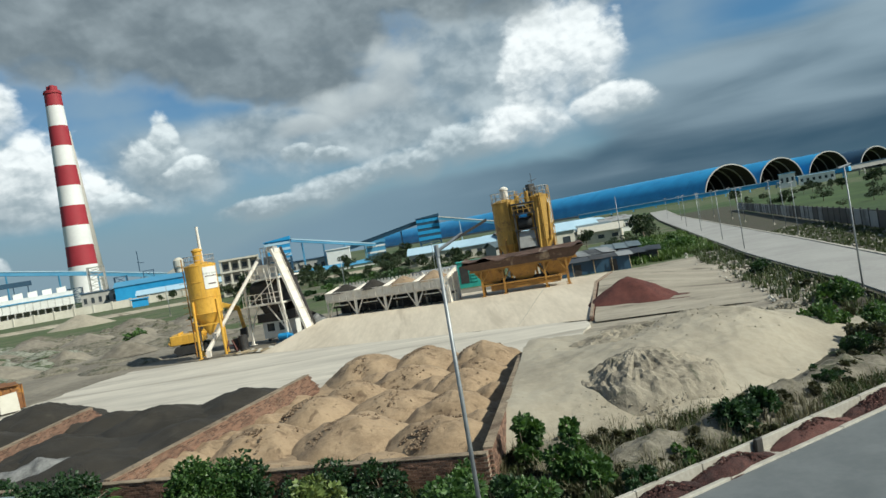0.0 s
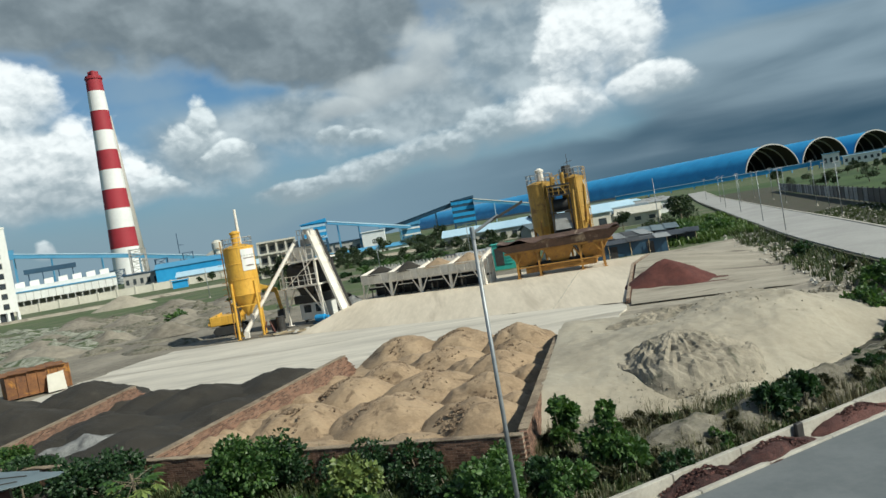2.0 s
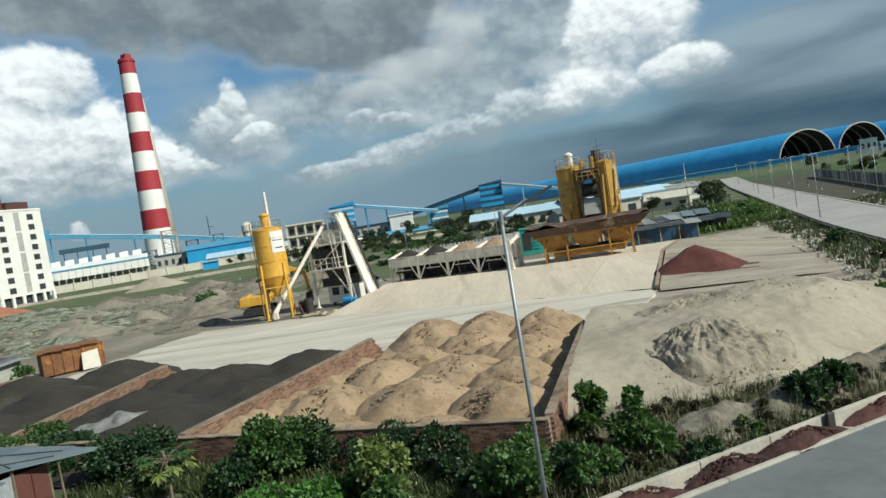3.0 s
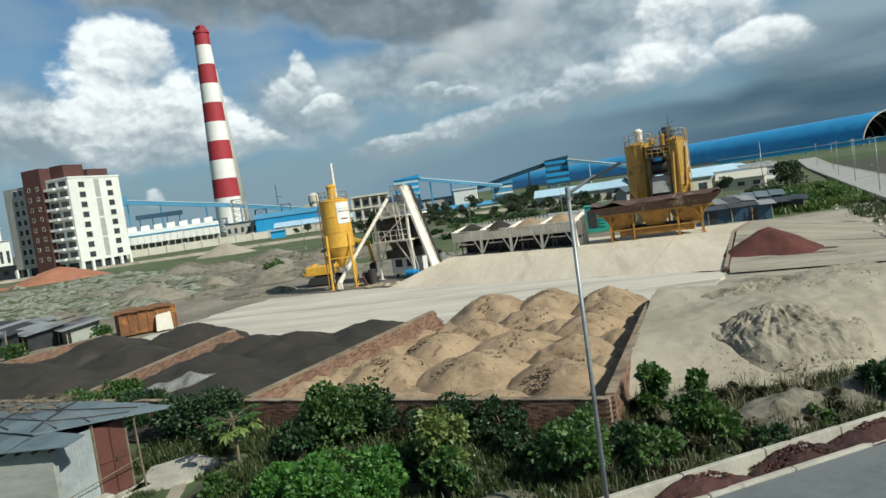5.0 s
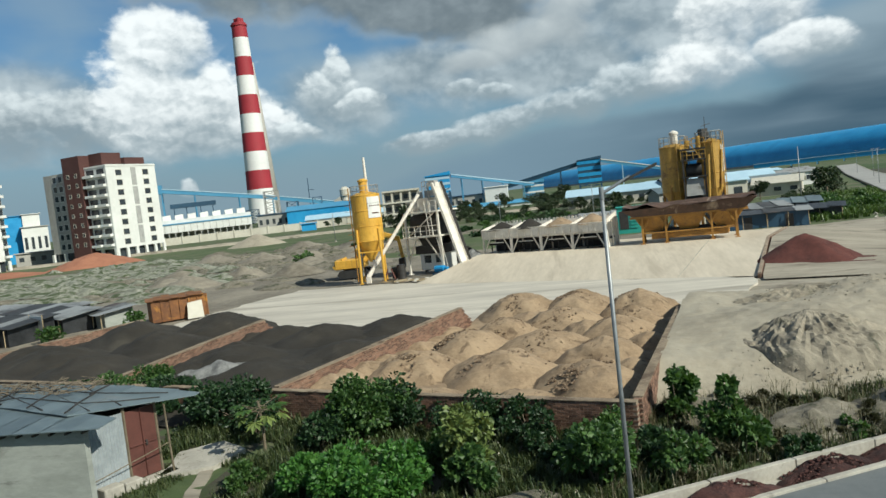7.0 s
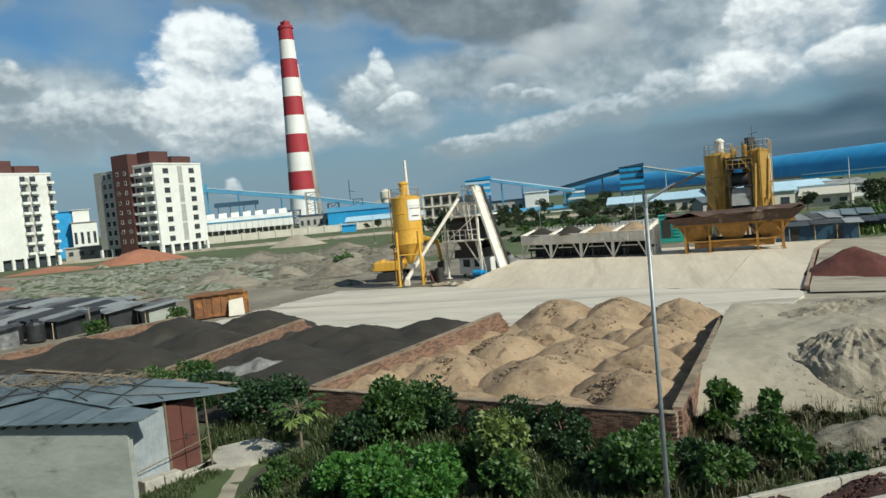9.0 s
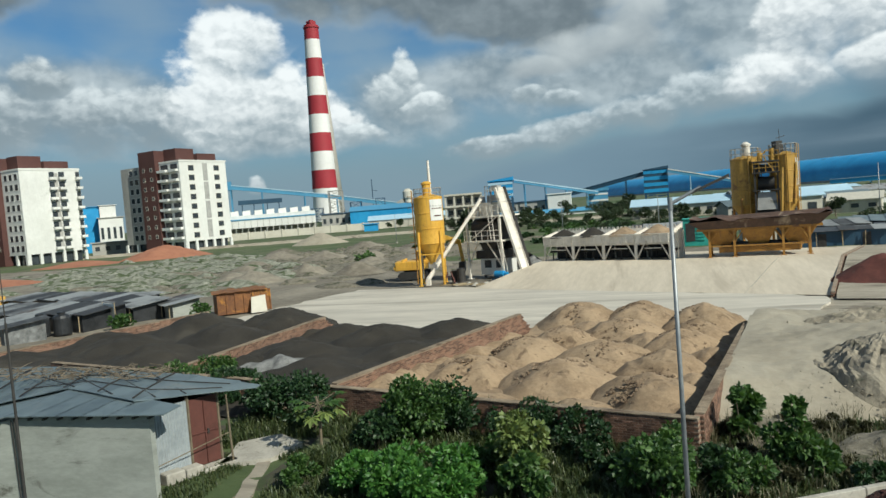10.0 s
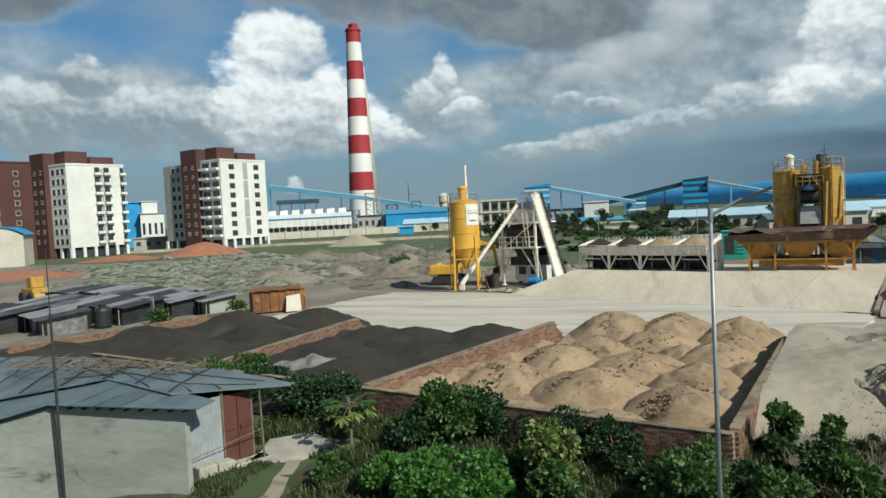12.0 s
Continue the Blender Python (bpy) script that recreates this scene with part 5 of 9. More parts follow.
for k in range(9):
    for y in (0.7, 1.8):
        beam(bm, (-12.6 + k * 1.5, y, 0), (-12.6 + k * 1.5, y, 0.8), 0.09)
part("stand", bm, M_DARK, feed)
heap("stone_spill", -13.6, 74.6, 1.7, 1.35, M_GRAVEL, "grey stone spilled at the end of the bins", "stone heap", seed=101, z=0.55, rough=0.2)
heap("stone_spill", -14.3, 75.9, 1.9, 1.6, M_DARKSTONE, "dark stone spilled behind the bins", "stone heap", seed=103, z=0.5, rough=0.2)


# ---- yellow plant: wide trough on trestles, two silos behind ----
def build_trough():
    t = thing("aggregate_hopper", 7.0, 68.6, RAMP["high"], -7.5, "wide worn orange-yellow steel hopper on trestle legs", "hopper")
    for x in (-3.9, -1.9, 1.9, 3.9):
        for y in (-0.9, 1.1):
            bm = bmesh.new()
            beam(bm, (x, y, 0), (x, y, 2.35), 0.18)
            box(bm, x - 0.22, x + 0.22, y - 0.22, y + 0.22, 0, 0.05)
            part("leg", bm, M_ORANGE, t)
    for y in (-0.9, 1.1):
        bm = bmesh.new()
        beam(bm, (-4.9, y, 2.4), (4.9, y, 2.4), 0.16, 0.22)
        beam(bm, (-4.0, y, 0.95), (4.0, y, 0.95), 0.12)
        for x in (-3.9, -1.9, 1.9, 3.9):
            beam(bm, (x, y, 1.2), (x + (0.75 if x < 0 else -0.75), y, 2.35), 0.10)
            beam(bm, (x, y, 1.5), (x - (0.55 if x < 0 else -0.55), y, 2.35), 0.09)
        part("trestle_beam", bm, M_ORANGE, t)
    bm = bmesh.new()
    th = 0.07
    lo = [(-4.6, -0.95, 2.5), (4.6, -0.95, 2.5), (4.6, 1.2, 2.5), (-4.6, 1.2, 2.5)]
    hi = [(-5.5, -1.4, 3.15), (5.6, -1.4, 3.4), (5.6, 2.0, 3.6), (-5.5, 2.0, 3.4)]
    for k in range(4):
        a0, a1, c0, c1 = Vector(lo[k]), Vector(lo[(k + 1) % 4]), Vector(hi[k]), Vector(hi[(k + 1) % 4])
        nrm = (a1 - a0).cross(c0 - a0).normalized() * th
        solid([a0, a1, a1 + nrm, a0 + nrm], [c0, c1, c1 + nrm, c0 + nrm], bm)
    bmesh.ops.recalc_face_normals(bm, faces=bm.faces[:])
    part("flared_rim", bm, M_TARP, t, "dirty dark brown flared rim plates")
    for k in range(3):
        x0 = -4.5 + k * 3.0
        bm = bmesh.new()
        solid([(x0 + 0.75, -0.35, 1.05), (x0 + 2.25, -0.35, 1.05), (x0 + 2.25, 0.45, 1.05), (x0 + 0.75, 0.45, 1.05)], [(x0 + 0.02, -0.85, 2.5), (x0 + 2.98, -0.85, 2.5), (x0 + 2.98, 1.05, 2.5), (x0 + 0.02, 1.05, 2.5)], bm)
        part("hopper_bottom", bm, M_ORANGE, t)
    bm = bmesh.new()
    box(bm, -3.2, 3.2, -0.5, 0.6, 0.35, 0.85)
    part("belt_trough", bm, M_ORANGE, t)
    bm = bmesh.new()
    tube(bm, (-3.0, -0.55, 0.95), (3.0, -0.55, 0.95), 0.12, 0.12, 10)
    tube(bm, (-2.4, 0.1, 1.05), (2.4, 0.1, 1.05), 0.2, 0.2, 10)
    part("belt_roller", bm, M_DARK, t)
    return t


build_trough()


def cloth(name, w, d, x, y, z, turn, seed, sag, label):
    n, k = 30, 14
    verts = []
    for top in (1, 0):
        for j in range(k + 1):
            for i in range(n + 1):
                u, v = -w / 2 + w * i / n, -d / 2 + d * j / k
                h = 0.22 * fbm(u * 0.7 + seed, v * 0.9, 4) + 0.1 * math.sin(u * 2.1 + seed) - sag * math.exp(-(u / w * 2.2) ** 2) + 0.25 * abs(u / w)
                verts.append((u, v, h + 0.02 * top))
    q = (n + 1) * (k + 1)
    faces = []
    for j in range(k):
        for i in range(n):
            a = j * (n + 1) + i
            faces.append((a, a + 1, a + n + 2, a + n + 1))
            faces.append((q + a, q + a + n + 1, q + a + n + 2, q + a + 1))
    ob = raw(name, verts, faces, M_TARP, smooth_faces=True)
    ob.matrix_basis = pose(x, y, z, 0, 0, turn)
    tagged(ob, label, "tarpaulin")


cloth("tarpaulin", 10.9, 3.9, 7.05, 68.8, RAMP["high"] + 3.42, -7.5, 2.0, 0.25, "crumpled brown tarpaulin lying over the hopper")


def build_twin_silos():
    for n, (x, y, zt, rr) in enumerate(((6.85, 75.6, 9.65, 1.28), (10.1, 75.2, 9.75, 1.2))):
        s = thing("cement_silo", x, y, 0.0, 20, "tall yellow cement silo with top railing" if n == 0 else "tall dusty yellow cement silo with pipes and aerial", "silo", "twin silos")
        silo_shell(s, 0, 0, rr, 3.4, 5.4, zt, M_DULLYELLOW)
        for k in range(4):
            a = radians(45 + 90 * k)
            bm = bmesh.new()
            tube(bm, (rr * 0.98 * math.cos(a), rr * 0.98 * math.sin(a), 0), (rr * 0.95 * math.cos(a), rr * 0.95 * math.sin(a), 6.0), 0.12, 0.12, 10)
            part("leg", bm, M_ORANGE, s)
        ring_rail(s, 0, 0, rr - 0.04, zt + 0.05, M_GREYSTEEL, 0.95)
        bm = bmesh.new()
        if n == 0:
            lathe(bm, [(0.36, zt + 0.1), (0.36, zt + 1.2), (0.44, zt + 1.22), (0.44, zt + 1.4), (0.15, zt + 1.6)], 16, 0.1, -0.2)
            part("dust_filter", bm, M_DUSTSTEEL, s, "pale dust filter drum")
        else:
            lathe(bm, [(0.3, zt + 0.1), (0.3, zt + 0.9), (0.1, zt + 1.1)], 14, -0.2, 0)
            box(bm, -0.9, -0.3, -0.6, 0.2, zt + 0.1, zt + 1.3)
            part("dust_filter", bm, M_DARK, s, "dark filter box")
            bm = bmesh.new()
            tube(bm, (-0.35, -0.2, zt + 0.9), (-0.35, -0.2, zt + 2.4), 0.03, 0.02, 6)
            beam(bm, (-0.7, -0.2, zt + 1.55), (0.2, -0.2, zt + 1.75), 0.05)
            part("aerial", bm, M_DARK, s)
            bm = bmesh.new()
            lo, hi = [], []
            for i in range(7):
                a = radians(-62 + 40 * i / 6)
                lo.append(((rr + 0.03) * math.cos(a), (rr + 0.03) * math.sin(a), 6.9))
                hi.append(((rr + 0.03) * math.cos(a), (rr + 0.03) * math.sin(a), 9.4))
            solid(lo + [(x * 1.02, y * 1.02, z) for x, y, z in lo[::-1]], hi + [(x * 1.02, y * 1.02, z) for x, y, z in hi[::-1]], bm)
            bmesh.ops.recalc_face_normals(bm, faces=bm.faces[:])
            part("sign_panel", bm, M_WHITE, s, "plain white panel")
        bm = bmesh.new()
        tube(bm, (-0.3, -rr - 0.12, 1.0), (-0.3, -rr - 0.12, zt + 0.3), 0.08, 0.08, 8)
        tube(bm, (0.25, -rr - 0.1, 5.2), (0.6, -rr * 0.9 - 0.1, zt - 0.8), 0.10, 0.10, 8)
        part("filling_pipe", bm, M_DULLYELLOW, s)
        ladder(s, (rr * 0.75, -rr * 0.8, 1.5), (rr * 0.75, -rr * 0.8, zt + 0.9), (1, 0.8, 0), M_DULLYELLOW)


build_twin_silos()


def build_mid_tower():
    t = thing("mixer_tower", 8.5, 74.4, 0.0, -6, "dark steel mixer tower between the yellow silos with a grey hood", "batching plant")
    for x in (-0.95, 0.95):
        for y in (-1.0, 1.0):
            bm = bmesh.new()
            beam(bm, (x, y, 0), (x, y, 9.2), 0.17)
            part("column", bm, M_DARK, t)
    for z in (4.3, 6.6, 8.2, 9.2):
        bm = bmesh.new()
        box(bm, -1.15, 1.15, -1.2, 1.2, z, z + 0.12)
        part("deck", bm, M_DARK, t)
    bm = bmesh.new()
    solid([(-0.85, -1.05, 4.9), (0.85, -1.05, 4.9), (0.85, 0.5, 4.9), (-0.85, 0.5, 4.9)], [(-0.75, -0.85, 6.5), (0.75, -0.85, 6.5), (0.75, 0.5, 6.5), (-0.75, 0.5, 6.5)], bm)
    part("hood", bm, M_GREYSTEEL, t, "plain grey sheet hood")
    bm = bmesh.new()
    tube(bm, (-0.7, 0, 7.3), (0.7, 0, 7.3), 0.6, 0.6, 18)
    part("mixer_drum", bm, M_DARK, t)
    for x0, z0, z1 in ((0.8, 8.35, 9.0), (0.9, 4.4, 4.85)):
        bm = bmesh.new()
        box(bm, -x0, x0, -0.7 if z0 > 8 else -0.5, 0.8, z0, z1)
        part("machine_box", bm, M_DARK, t)
    bm = bmesh.new()
    railing(bm, [(-1.1, -1.15, 8.3), (1.1, -1.15, 8.3)], 0.8, 0.5, 0.025)
    railing(bm, [(-1.1, -1.15, 9.3), (1.1, -1.15, 9.3), (1.1, 1.15, 9.3)], 0.9, 0.5, 0.025)
    beam(bm, (-0.9, -1.1, 9.3), (0.2, -1.1, 10.3), 0.09)
    beam(bm, (0.9, -1.1, 8.0), (-0.3, -1.1, 9.9), 0.09)
    tube(bm, (0.55, -0.9, 9.3), (0.55, -0.9, 10.4), 0.22, 0.18, 10)
    tube(bm, (-0.45, -0.6, 9.3), (-0.45, -0.6, 10.1), 0.25, 0.2, 10)
    part("deck_railing", bm, M_DULLYELLOW, t)
    bm = bmesh.new()
    tube(bm, (1.15, -1.1, 4.4), (1.35, -1.2, 8.6), 0.12, 0.12, 10)
    part("feed_pipe", bm, M_DULLYELLOW, t)
    return t


build_mid_tower()

# ---- far: apartment blocks ----
def windowed(parent, origin, direction, out, cols, z0, rows, step, w, h, frame_mat=M_WHITE):
    """Rows of windows on a face: each a frame with a dark pane and a sill."""
    o, d, n = Vector((*origin, 0)), Vector((*direction, 0)), Vector((*out, 0))
    for r in range(rows):
        for c in cols:
            p = o + d * c + Vector((0, 0, z0 + r * step))
            m = Matrix((( d.x, n.x, 0, p.x), (d.y, n.y, 0, p.y), (0, 0, 1, p.z), (0, 0, 0, 1)))
            bm = bmesh.new()
            box(bm, -w / 2 - 0.1, w / 2 + 0.1, -0.02, 0.06, -0.12, 0, m)
            box(bm, -w / 2 - 0.1, w / 2 + 0.1, -0.02, 0.10, h, h + 0.12, m)
            box(bm, -w / 2 - 0.1, -w / 2, -0.02, 0.05, 0, h, m)
            box(bm, w / 2, w / 2 + 0.1, -0.02, 0.05, 0, h, m)
            bmesh.ops.recalc_face_normals(bm, faces=bm.faces[:])
            win = part("window", bm, frame_mat, parent)
            bm = bmesh.new()
            box(bm, -w / 2, w / 2, -0.02, 0.02, 0, h, m)
            bmesh.ops.recalc_face_normals(bm, faces=bm.faces[:])
            part("pane", bm, M_WINDOW, win)


def block(bm, o, u, v, a0, a1, b0, b1, z0, z1):
    """A box set out along the two plan directions u and v from o."""
    o, u, v = Vector((*o, 0)), Vector((*u, 0)), Vector((*v, 0))
    ring = [o + u * a0 + v * b0, o + u * a1 + v * b0, o + u * a1 + v * b1, o + u * a0 + v * b1]
    solid([p + Vector((0, 0, z0)) for p in ring], [p + Vector((0, 0, z1)) for p in ring], bm)
    return bm


def tidy(bm):
    bmesh.ops.recalc_face_normals(bm, faces=bm.faces[:])
    return bm


def balconies(parent, o, u, v, along, out, a, width, z0, rows, step, depth=1.1):
    """A stack of balconies: slab, solid front with a lower side, dark door behind."""
    for r in range(rows):
        z = z0 + r * step
        bm = bmesh.new()
        if along == "u":
            block(bm, o, u, v, a, a + width, -depth, 0.1, z - 0.15, z)
            block(bm, o, u, v, a, a + width, -depth, -depth + 0.12, z, z + 0.62)
            block(bm, o, u, v, a, a + 0.12, -depth + 0.12, 0.0, z, z + 0.62)
            block(bm, o, u, v, a + width - 0.12, a + width, -depth + 0.12, 0.0, z, z + 0.62)
        else:
            block(bm, o, u, v, -depth, 0.1, a, a + width, z - 0.15, z)
            block(bm, o, u, v, -depth, -depth + 0.12, a, a + width, z, z + 0.62)
            block(bm, o, u, v, -depth + 0.12, 0.0, a, a + 0.12, z, z + 0.62)
            block(bm, o, u, v, -depth + 0.12, 0.0, a + width - 0.12, a + width, z, z + 0.62)
        bal = part("balcony", tidy(bm), M_WHITE, parent)
        bm = bmesh.new()
        if along == "u":
            block(bm, o, u, v, a + 0.3, a + width - 0.3, -0.05, 0.02, z, z + 2.2)
        else:
            block(bm, o, u, v, -0.05, 0.02, a + 0.3, a + width - 0.3, z, z + 2.2)
        part("balcony_door", tidy(bm), M_WINDOW, bal)


U, V = (0.24, 0.971), (-0.971, 0.24)


def apartment(nx, ny, lu, lv, plan):
    """Nine-storey block on open ground-floor piers. u: along the face that looks to the sunny side; v: along the other face."""
    b = thing("apartment_building", nx, ny, 0, 0, "white and maroon nine-storey apartment block on open piers" if plan == 1 else "white nine-storey apartment block with balconies and maroon stair tower", "building", "apartment blocks")
    o = (0, 0)
    bm = bmesh.new()
    block(bm, o, U, V, 0, lu, 0, 9, 3.0, 27.4)
    part("wall", tidy(bm), M_WHITE, b)
    # solid dark core; its colour stands in for shade behind the piers
    bm = bmesh.new()
    block(bm, o, U, V, 1.0, lu - 1, 1.0, lv - 1, 0, 3.0)
    part("ground_floor_core", tidy(bm), M_WINDOW, b, "dark core standing in for the shaded open ground floor")
    for k in range(6):
        for face in (0, 1):
            s = 0.2 + k * ((lu if face == 0 else lv) - 0.8) / 5
            bm = bmesh.new()
            if face == 0:
                block(bm, o, U, V, s, s + 0.9, 0, 0.6, 0, 3.0)
            else:
                block(bm, o, U, V, 0, 0.6, s, s + 0.9, 0, 3.0)
            part("pier", tidy(bm), M_WHITE, b)
    bm = bmesh.new()
    block(bm, o, U, V, -1.6, 7.0, 9, 16.5, 0, 31.5)
    part("stair_tower", tidy(bm), M_BROWNWALL, b, "maroon stair tower")
    # rear wing coloured grey to stand in for its shaded side
    bm = bmesh.new()
    block(bm, o, U, V, 0.6, lu, 16.5, lv, 3.0, 27.4)
    part("rear_wing", tidy(bm), M_CONC, b)
    bm = bmesh.new()
    block(bm, o, U, V, 2.0, 9.0, 3.5, 9.0, 27.4, 31.8)
    block(bm, o, U, V, 9.0, lu - 2, 2.0, 9.0, 27.4, 30.2)
    part("roof_block", tidy(bm), M_BROWNWALL, b, "maroon lift and tank rooms")
    bm = bmesh.new()
    block(bm, o, U, V, -0.15, lu + 0.15, -0.15, 9.0, 27.4, 27.9)
    block(bm, o, U, V, 0.2, lu - 0.2, 0.2, 8.7, 27.9, 27.95)
    part("parapet", tidy(bm), M_WHITE, b)
    nu, nv = (V[0] * -1, V[1] * -1), (U[0] * -1, U[1] * -1)
    if plan == 1:
        windowed(b, o, U, nu, (4.4, lu - 4.0), 4.0, 8, 2.95, 2.1, 1.6, M_CREAM)
        for k in range(4):
            # raised grey strip; its tone stands in for a shaded tall recess
            bm = bmesh.new()
            block(bm, o, U, V, lu / 2 - 0.3, lu / 2 + 1.5, -0.12, 0.02, 3.9 + k * 5.9, 9.3 + k * 5.9)
            part("stair_window", tidy(bm), M_GREYSTEEL, b, "grey strip standing in for the shaded stair recess")
        balconies(b, o, U, V, "v", nv, 0.6, 3.6, 4.0, 8, 2.95)
        balconies(b, o, U, V, "v", nv, 4.8, 3.8, 4.0, 8, 2.95, 1.5)
    else:
        balconies(b, o, U, V, "u", nu, lu * 0.46, 2.2, 4.0, 8, 2.95)
        balconies(b, o, U, V, "u", nu, lu * 0.62, 2.4, 4.0, 8, 2.95)
        balconies(b, o, U, V, "u", nu, lu - 1.6, 1.8, 4.0, 8, 2.95)
        # grey strip puts the dark recess between the balconies into colour
        bm = bmesh.new()
        block(bm, o, U, V, lu * 0.56, lu * 0.62, -0.10, 0.02, 4.0, 26.5)
        part("shaft_recess", tidy(bm), M_CONC, b, "grey strip standing in for the shaded recess between balconies")
        windowed(b, o, V, nv, (1.8, 4.4, 7.0), 4.0, 8, 2.95, 1.5, 1.7)
    windowed(b, (U[0] * -1.6, U[1] * -1.6), V, nv, (11.0, 14.5), 4.6, 8, 2.95, 0.9, 1.0, M_CREAM)
    windowed(b, (U[0] * 0.6, U[1] * 0.6), V, nv, (18.2, 21.0, 23.6), 4.2, 8, 2.95, 1.6, 1.7)
    return b


apartment(-140.9, 194.5, 18.5, 28.5, 1)
apartment(-176.6, 170.0, 18.6, 26.0, 2)
b3 = thing("apartment_building", -196.0, 158.0, 0, 0, "dark maroon rear of a further apartment block", "building", "apartment blocks")
bm = bmesh.new()
block(bm, (0, 0), U, V, 0, 20, 0, 26, 0, 29)
part("wall", tidy(bm), M_BROWNWALL, b3)
bm = bmesh.new()
block(bm, (0, 0), U, V, -0.2, 20.2, -0.2, 26.2, 29, 29.5)
part("parapet", tidy(bm), M_BROWNWALL, b3)
windowed(b3, (0, 0), U, (0.971, -0.24), (4, 10, 16), 10.5, 6, 2.95, 1.3, 1.3, M_CREAM)
windowed(b3, (0, 0), V, (-0.24, -0.971), (3, 8, 14, 20), 10.5, 6, 2.95, 1.3, 1.3, M_CREAM)


def shed_hall(name, x, y, turn, w, d, h, rise, wall_mat, roof_mat, label, category="building", bays=0, arched=False, group=""):
    """A simple hall: walls, low gable or arched roof with eaves, window openings along the front."""
    b = thing(name, x, y, 0, turn, label, category, group)
    bm = bmesh.new()
    box(bm, -w / 2, w / 2, 0, d, -0.3, h)
    part("wall", bm, wall_mat, b)
    bm = bmesh.new()
    n = 10 if arched else 2
    e = 0.5
    prev = None
    for i in range(n + 1):
        t = i / n
        yy = -e + (d + 2 * e) * t
        zz = h + (rise * math.sin(math.pi * t) if arched else rise * (1 - abs(2 * t - 1)))
        cur = [bm.verts.new((sx * (w / 2 + e), yy, zz + dz)) for sx in (-1, 1) for dz in (0, 0.18)]
        if prev:
            for a, c in ((0, 1), (1, 3), (3, 2), (2, 0)):
                bm.faces.new((prev[a], prev[c], cur[c], cur[a]))
        else:
            bm.faces.new((cur[0], cur[1], cur[3], cur[2]))
        prev = cur
    bm.faces.new((prev[0], prev[2], prev[3], prev[1]))
    part("roof", tidy(bm), roof_mat, b)
    if rise > 0.3:
        for sx in (-1, 1):
            bm = bmesh.new()
            ring = [(sx * (w / 2 - 0.1), 0.05, h), (sx * (w / 2 - 0.1), d - 0.05, h)] + [(sx * (w / 2 - 0.1), d * (1 - t) , h + (rise * math.sin(math.pi * t) if arched else rise * (1 - abs(2 * t - 1))) - 0.02) for t in ((0.25, 0.5, 0.75) if arched else (0.5,))]
            solid(ring, [(p[0] + sx * 0.08, p[1], p[2]) for p in ring], bm)
            part("gable", tidy(bm), wall_mat, b)
    for k in range(bays):
        cx = -w / 2 + w * (k + 0.5) / bays
        ww = min(1.6, w / bays * 0.45)
        bm = bmesh.new()
        box(bm, cx - ww / 2, cx + ww / 2, -0.06, 0.02, h * 0.38, h * 0.72)
        win = part("window", bm, M_WINDOW, b)
        bm = bmesh.new()
        box(bm, cx - ww / 2 - 0.1, cx + ww / 2 + 0.1, -0.14, 0.0, h * 0.38 - 0.12, h * 0.38)
        part("sill", bm, wall_mat, win)
    return b


shed_hall("site_office", -168.0, 136.0, -50, 14, 9, 7.6, 2.0, M_CREAM, M_BLUE, "cream site building with a blue arched roof", bays=3, arched=True)

# ---- far: the power station ----
def ring_band(bm, r0, r1, z0, z1, seg=32):
    tube(bm, (0, 0, z0), (0, 0, z1), r0, r1, seg, caps=False)


ch = thing("chimney", -446, 931, 0, 0, "tall tapering power station chimney in red and white bands", "chimney")
H0, H1, R0, R1 = 0.0, 264.0, 18.5, 9.5
edges = [0.0, 31, 44.5] + [44.5 + 25.0 * k for k in range(1, 9)] + [264.0]
for k in range(len(edges) - 1):
    z0, z1 = edges[k], edges[k + 1]
    bm = bmesh.new()
    ring_band(bm, R0 + (R1 - R0) * z0 / H1, R0 + (R1 - R0) * z1 / H1, z0, z1)
    red = k > 0 and (len(edges) - 2 - k) % 2 == 0
    part("red_band" if red else "white_band", bm, M_STACKRED if red else M_STACKWHITE, ch, smooth_faces=True)
bm = bmesh.new()
tube(bm, (0, 0, 260), (0, 0, 262), 10.6, 10.6, 32)
part("gallery", bm, M_STACKRED, ch)
bm = bmesh.new()
for x, y in ((-3, 0), (3, 2), (2, -3)):
    tube(bm, (x, y, 262), (x, y, 270), 3.4, 3.2, 18)
part("flue", bm, M_STACKRED, ch)
# drawn for the unbanded strip beside the chimney, taken for a lift shaft
st = thing("rear_stack", -453.0, 944.0, 0, 0, "plain grey shaft close behind the chimney", "stack")
bm = bmesh.new()
tube(bm, (12.6, 6.0, 0), (5.4, 2.6, 215), 12.5, 7.5, 24)
part("shaft", bm, M_STACKGREY, st, smooth_faces=True)


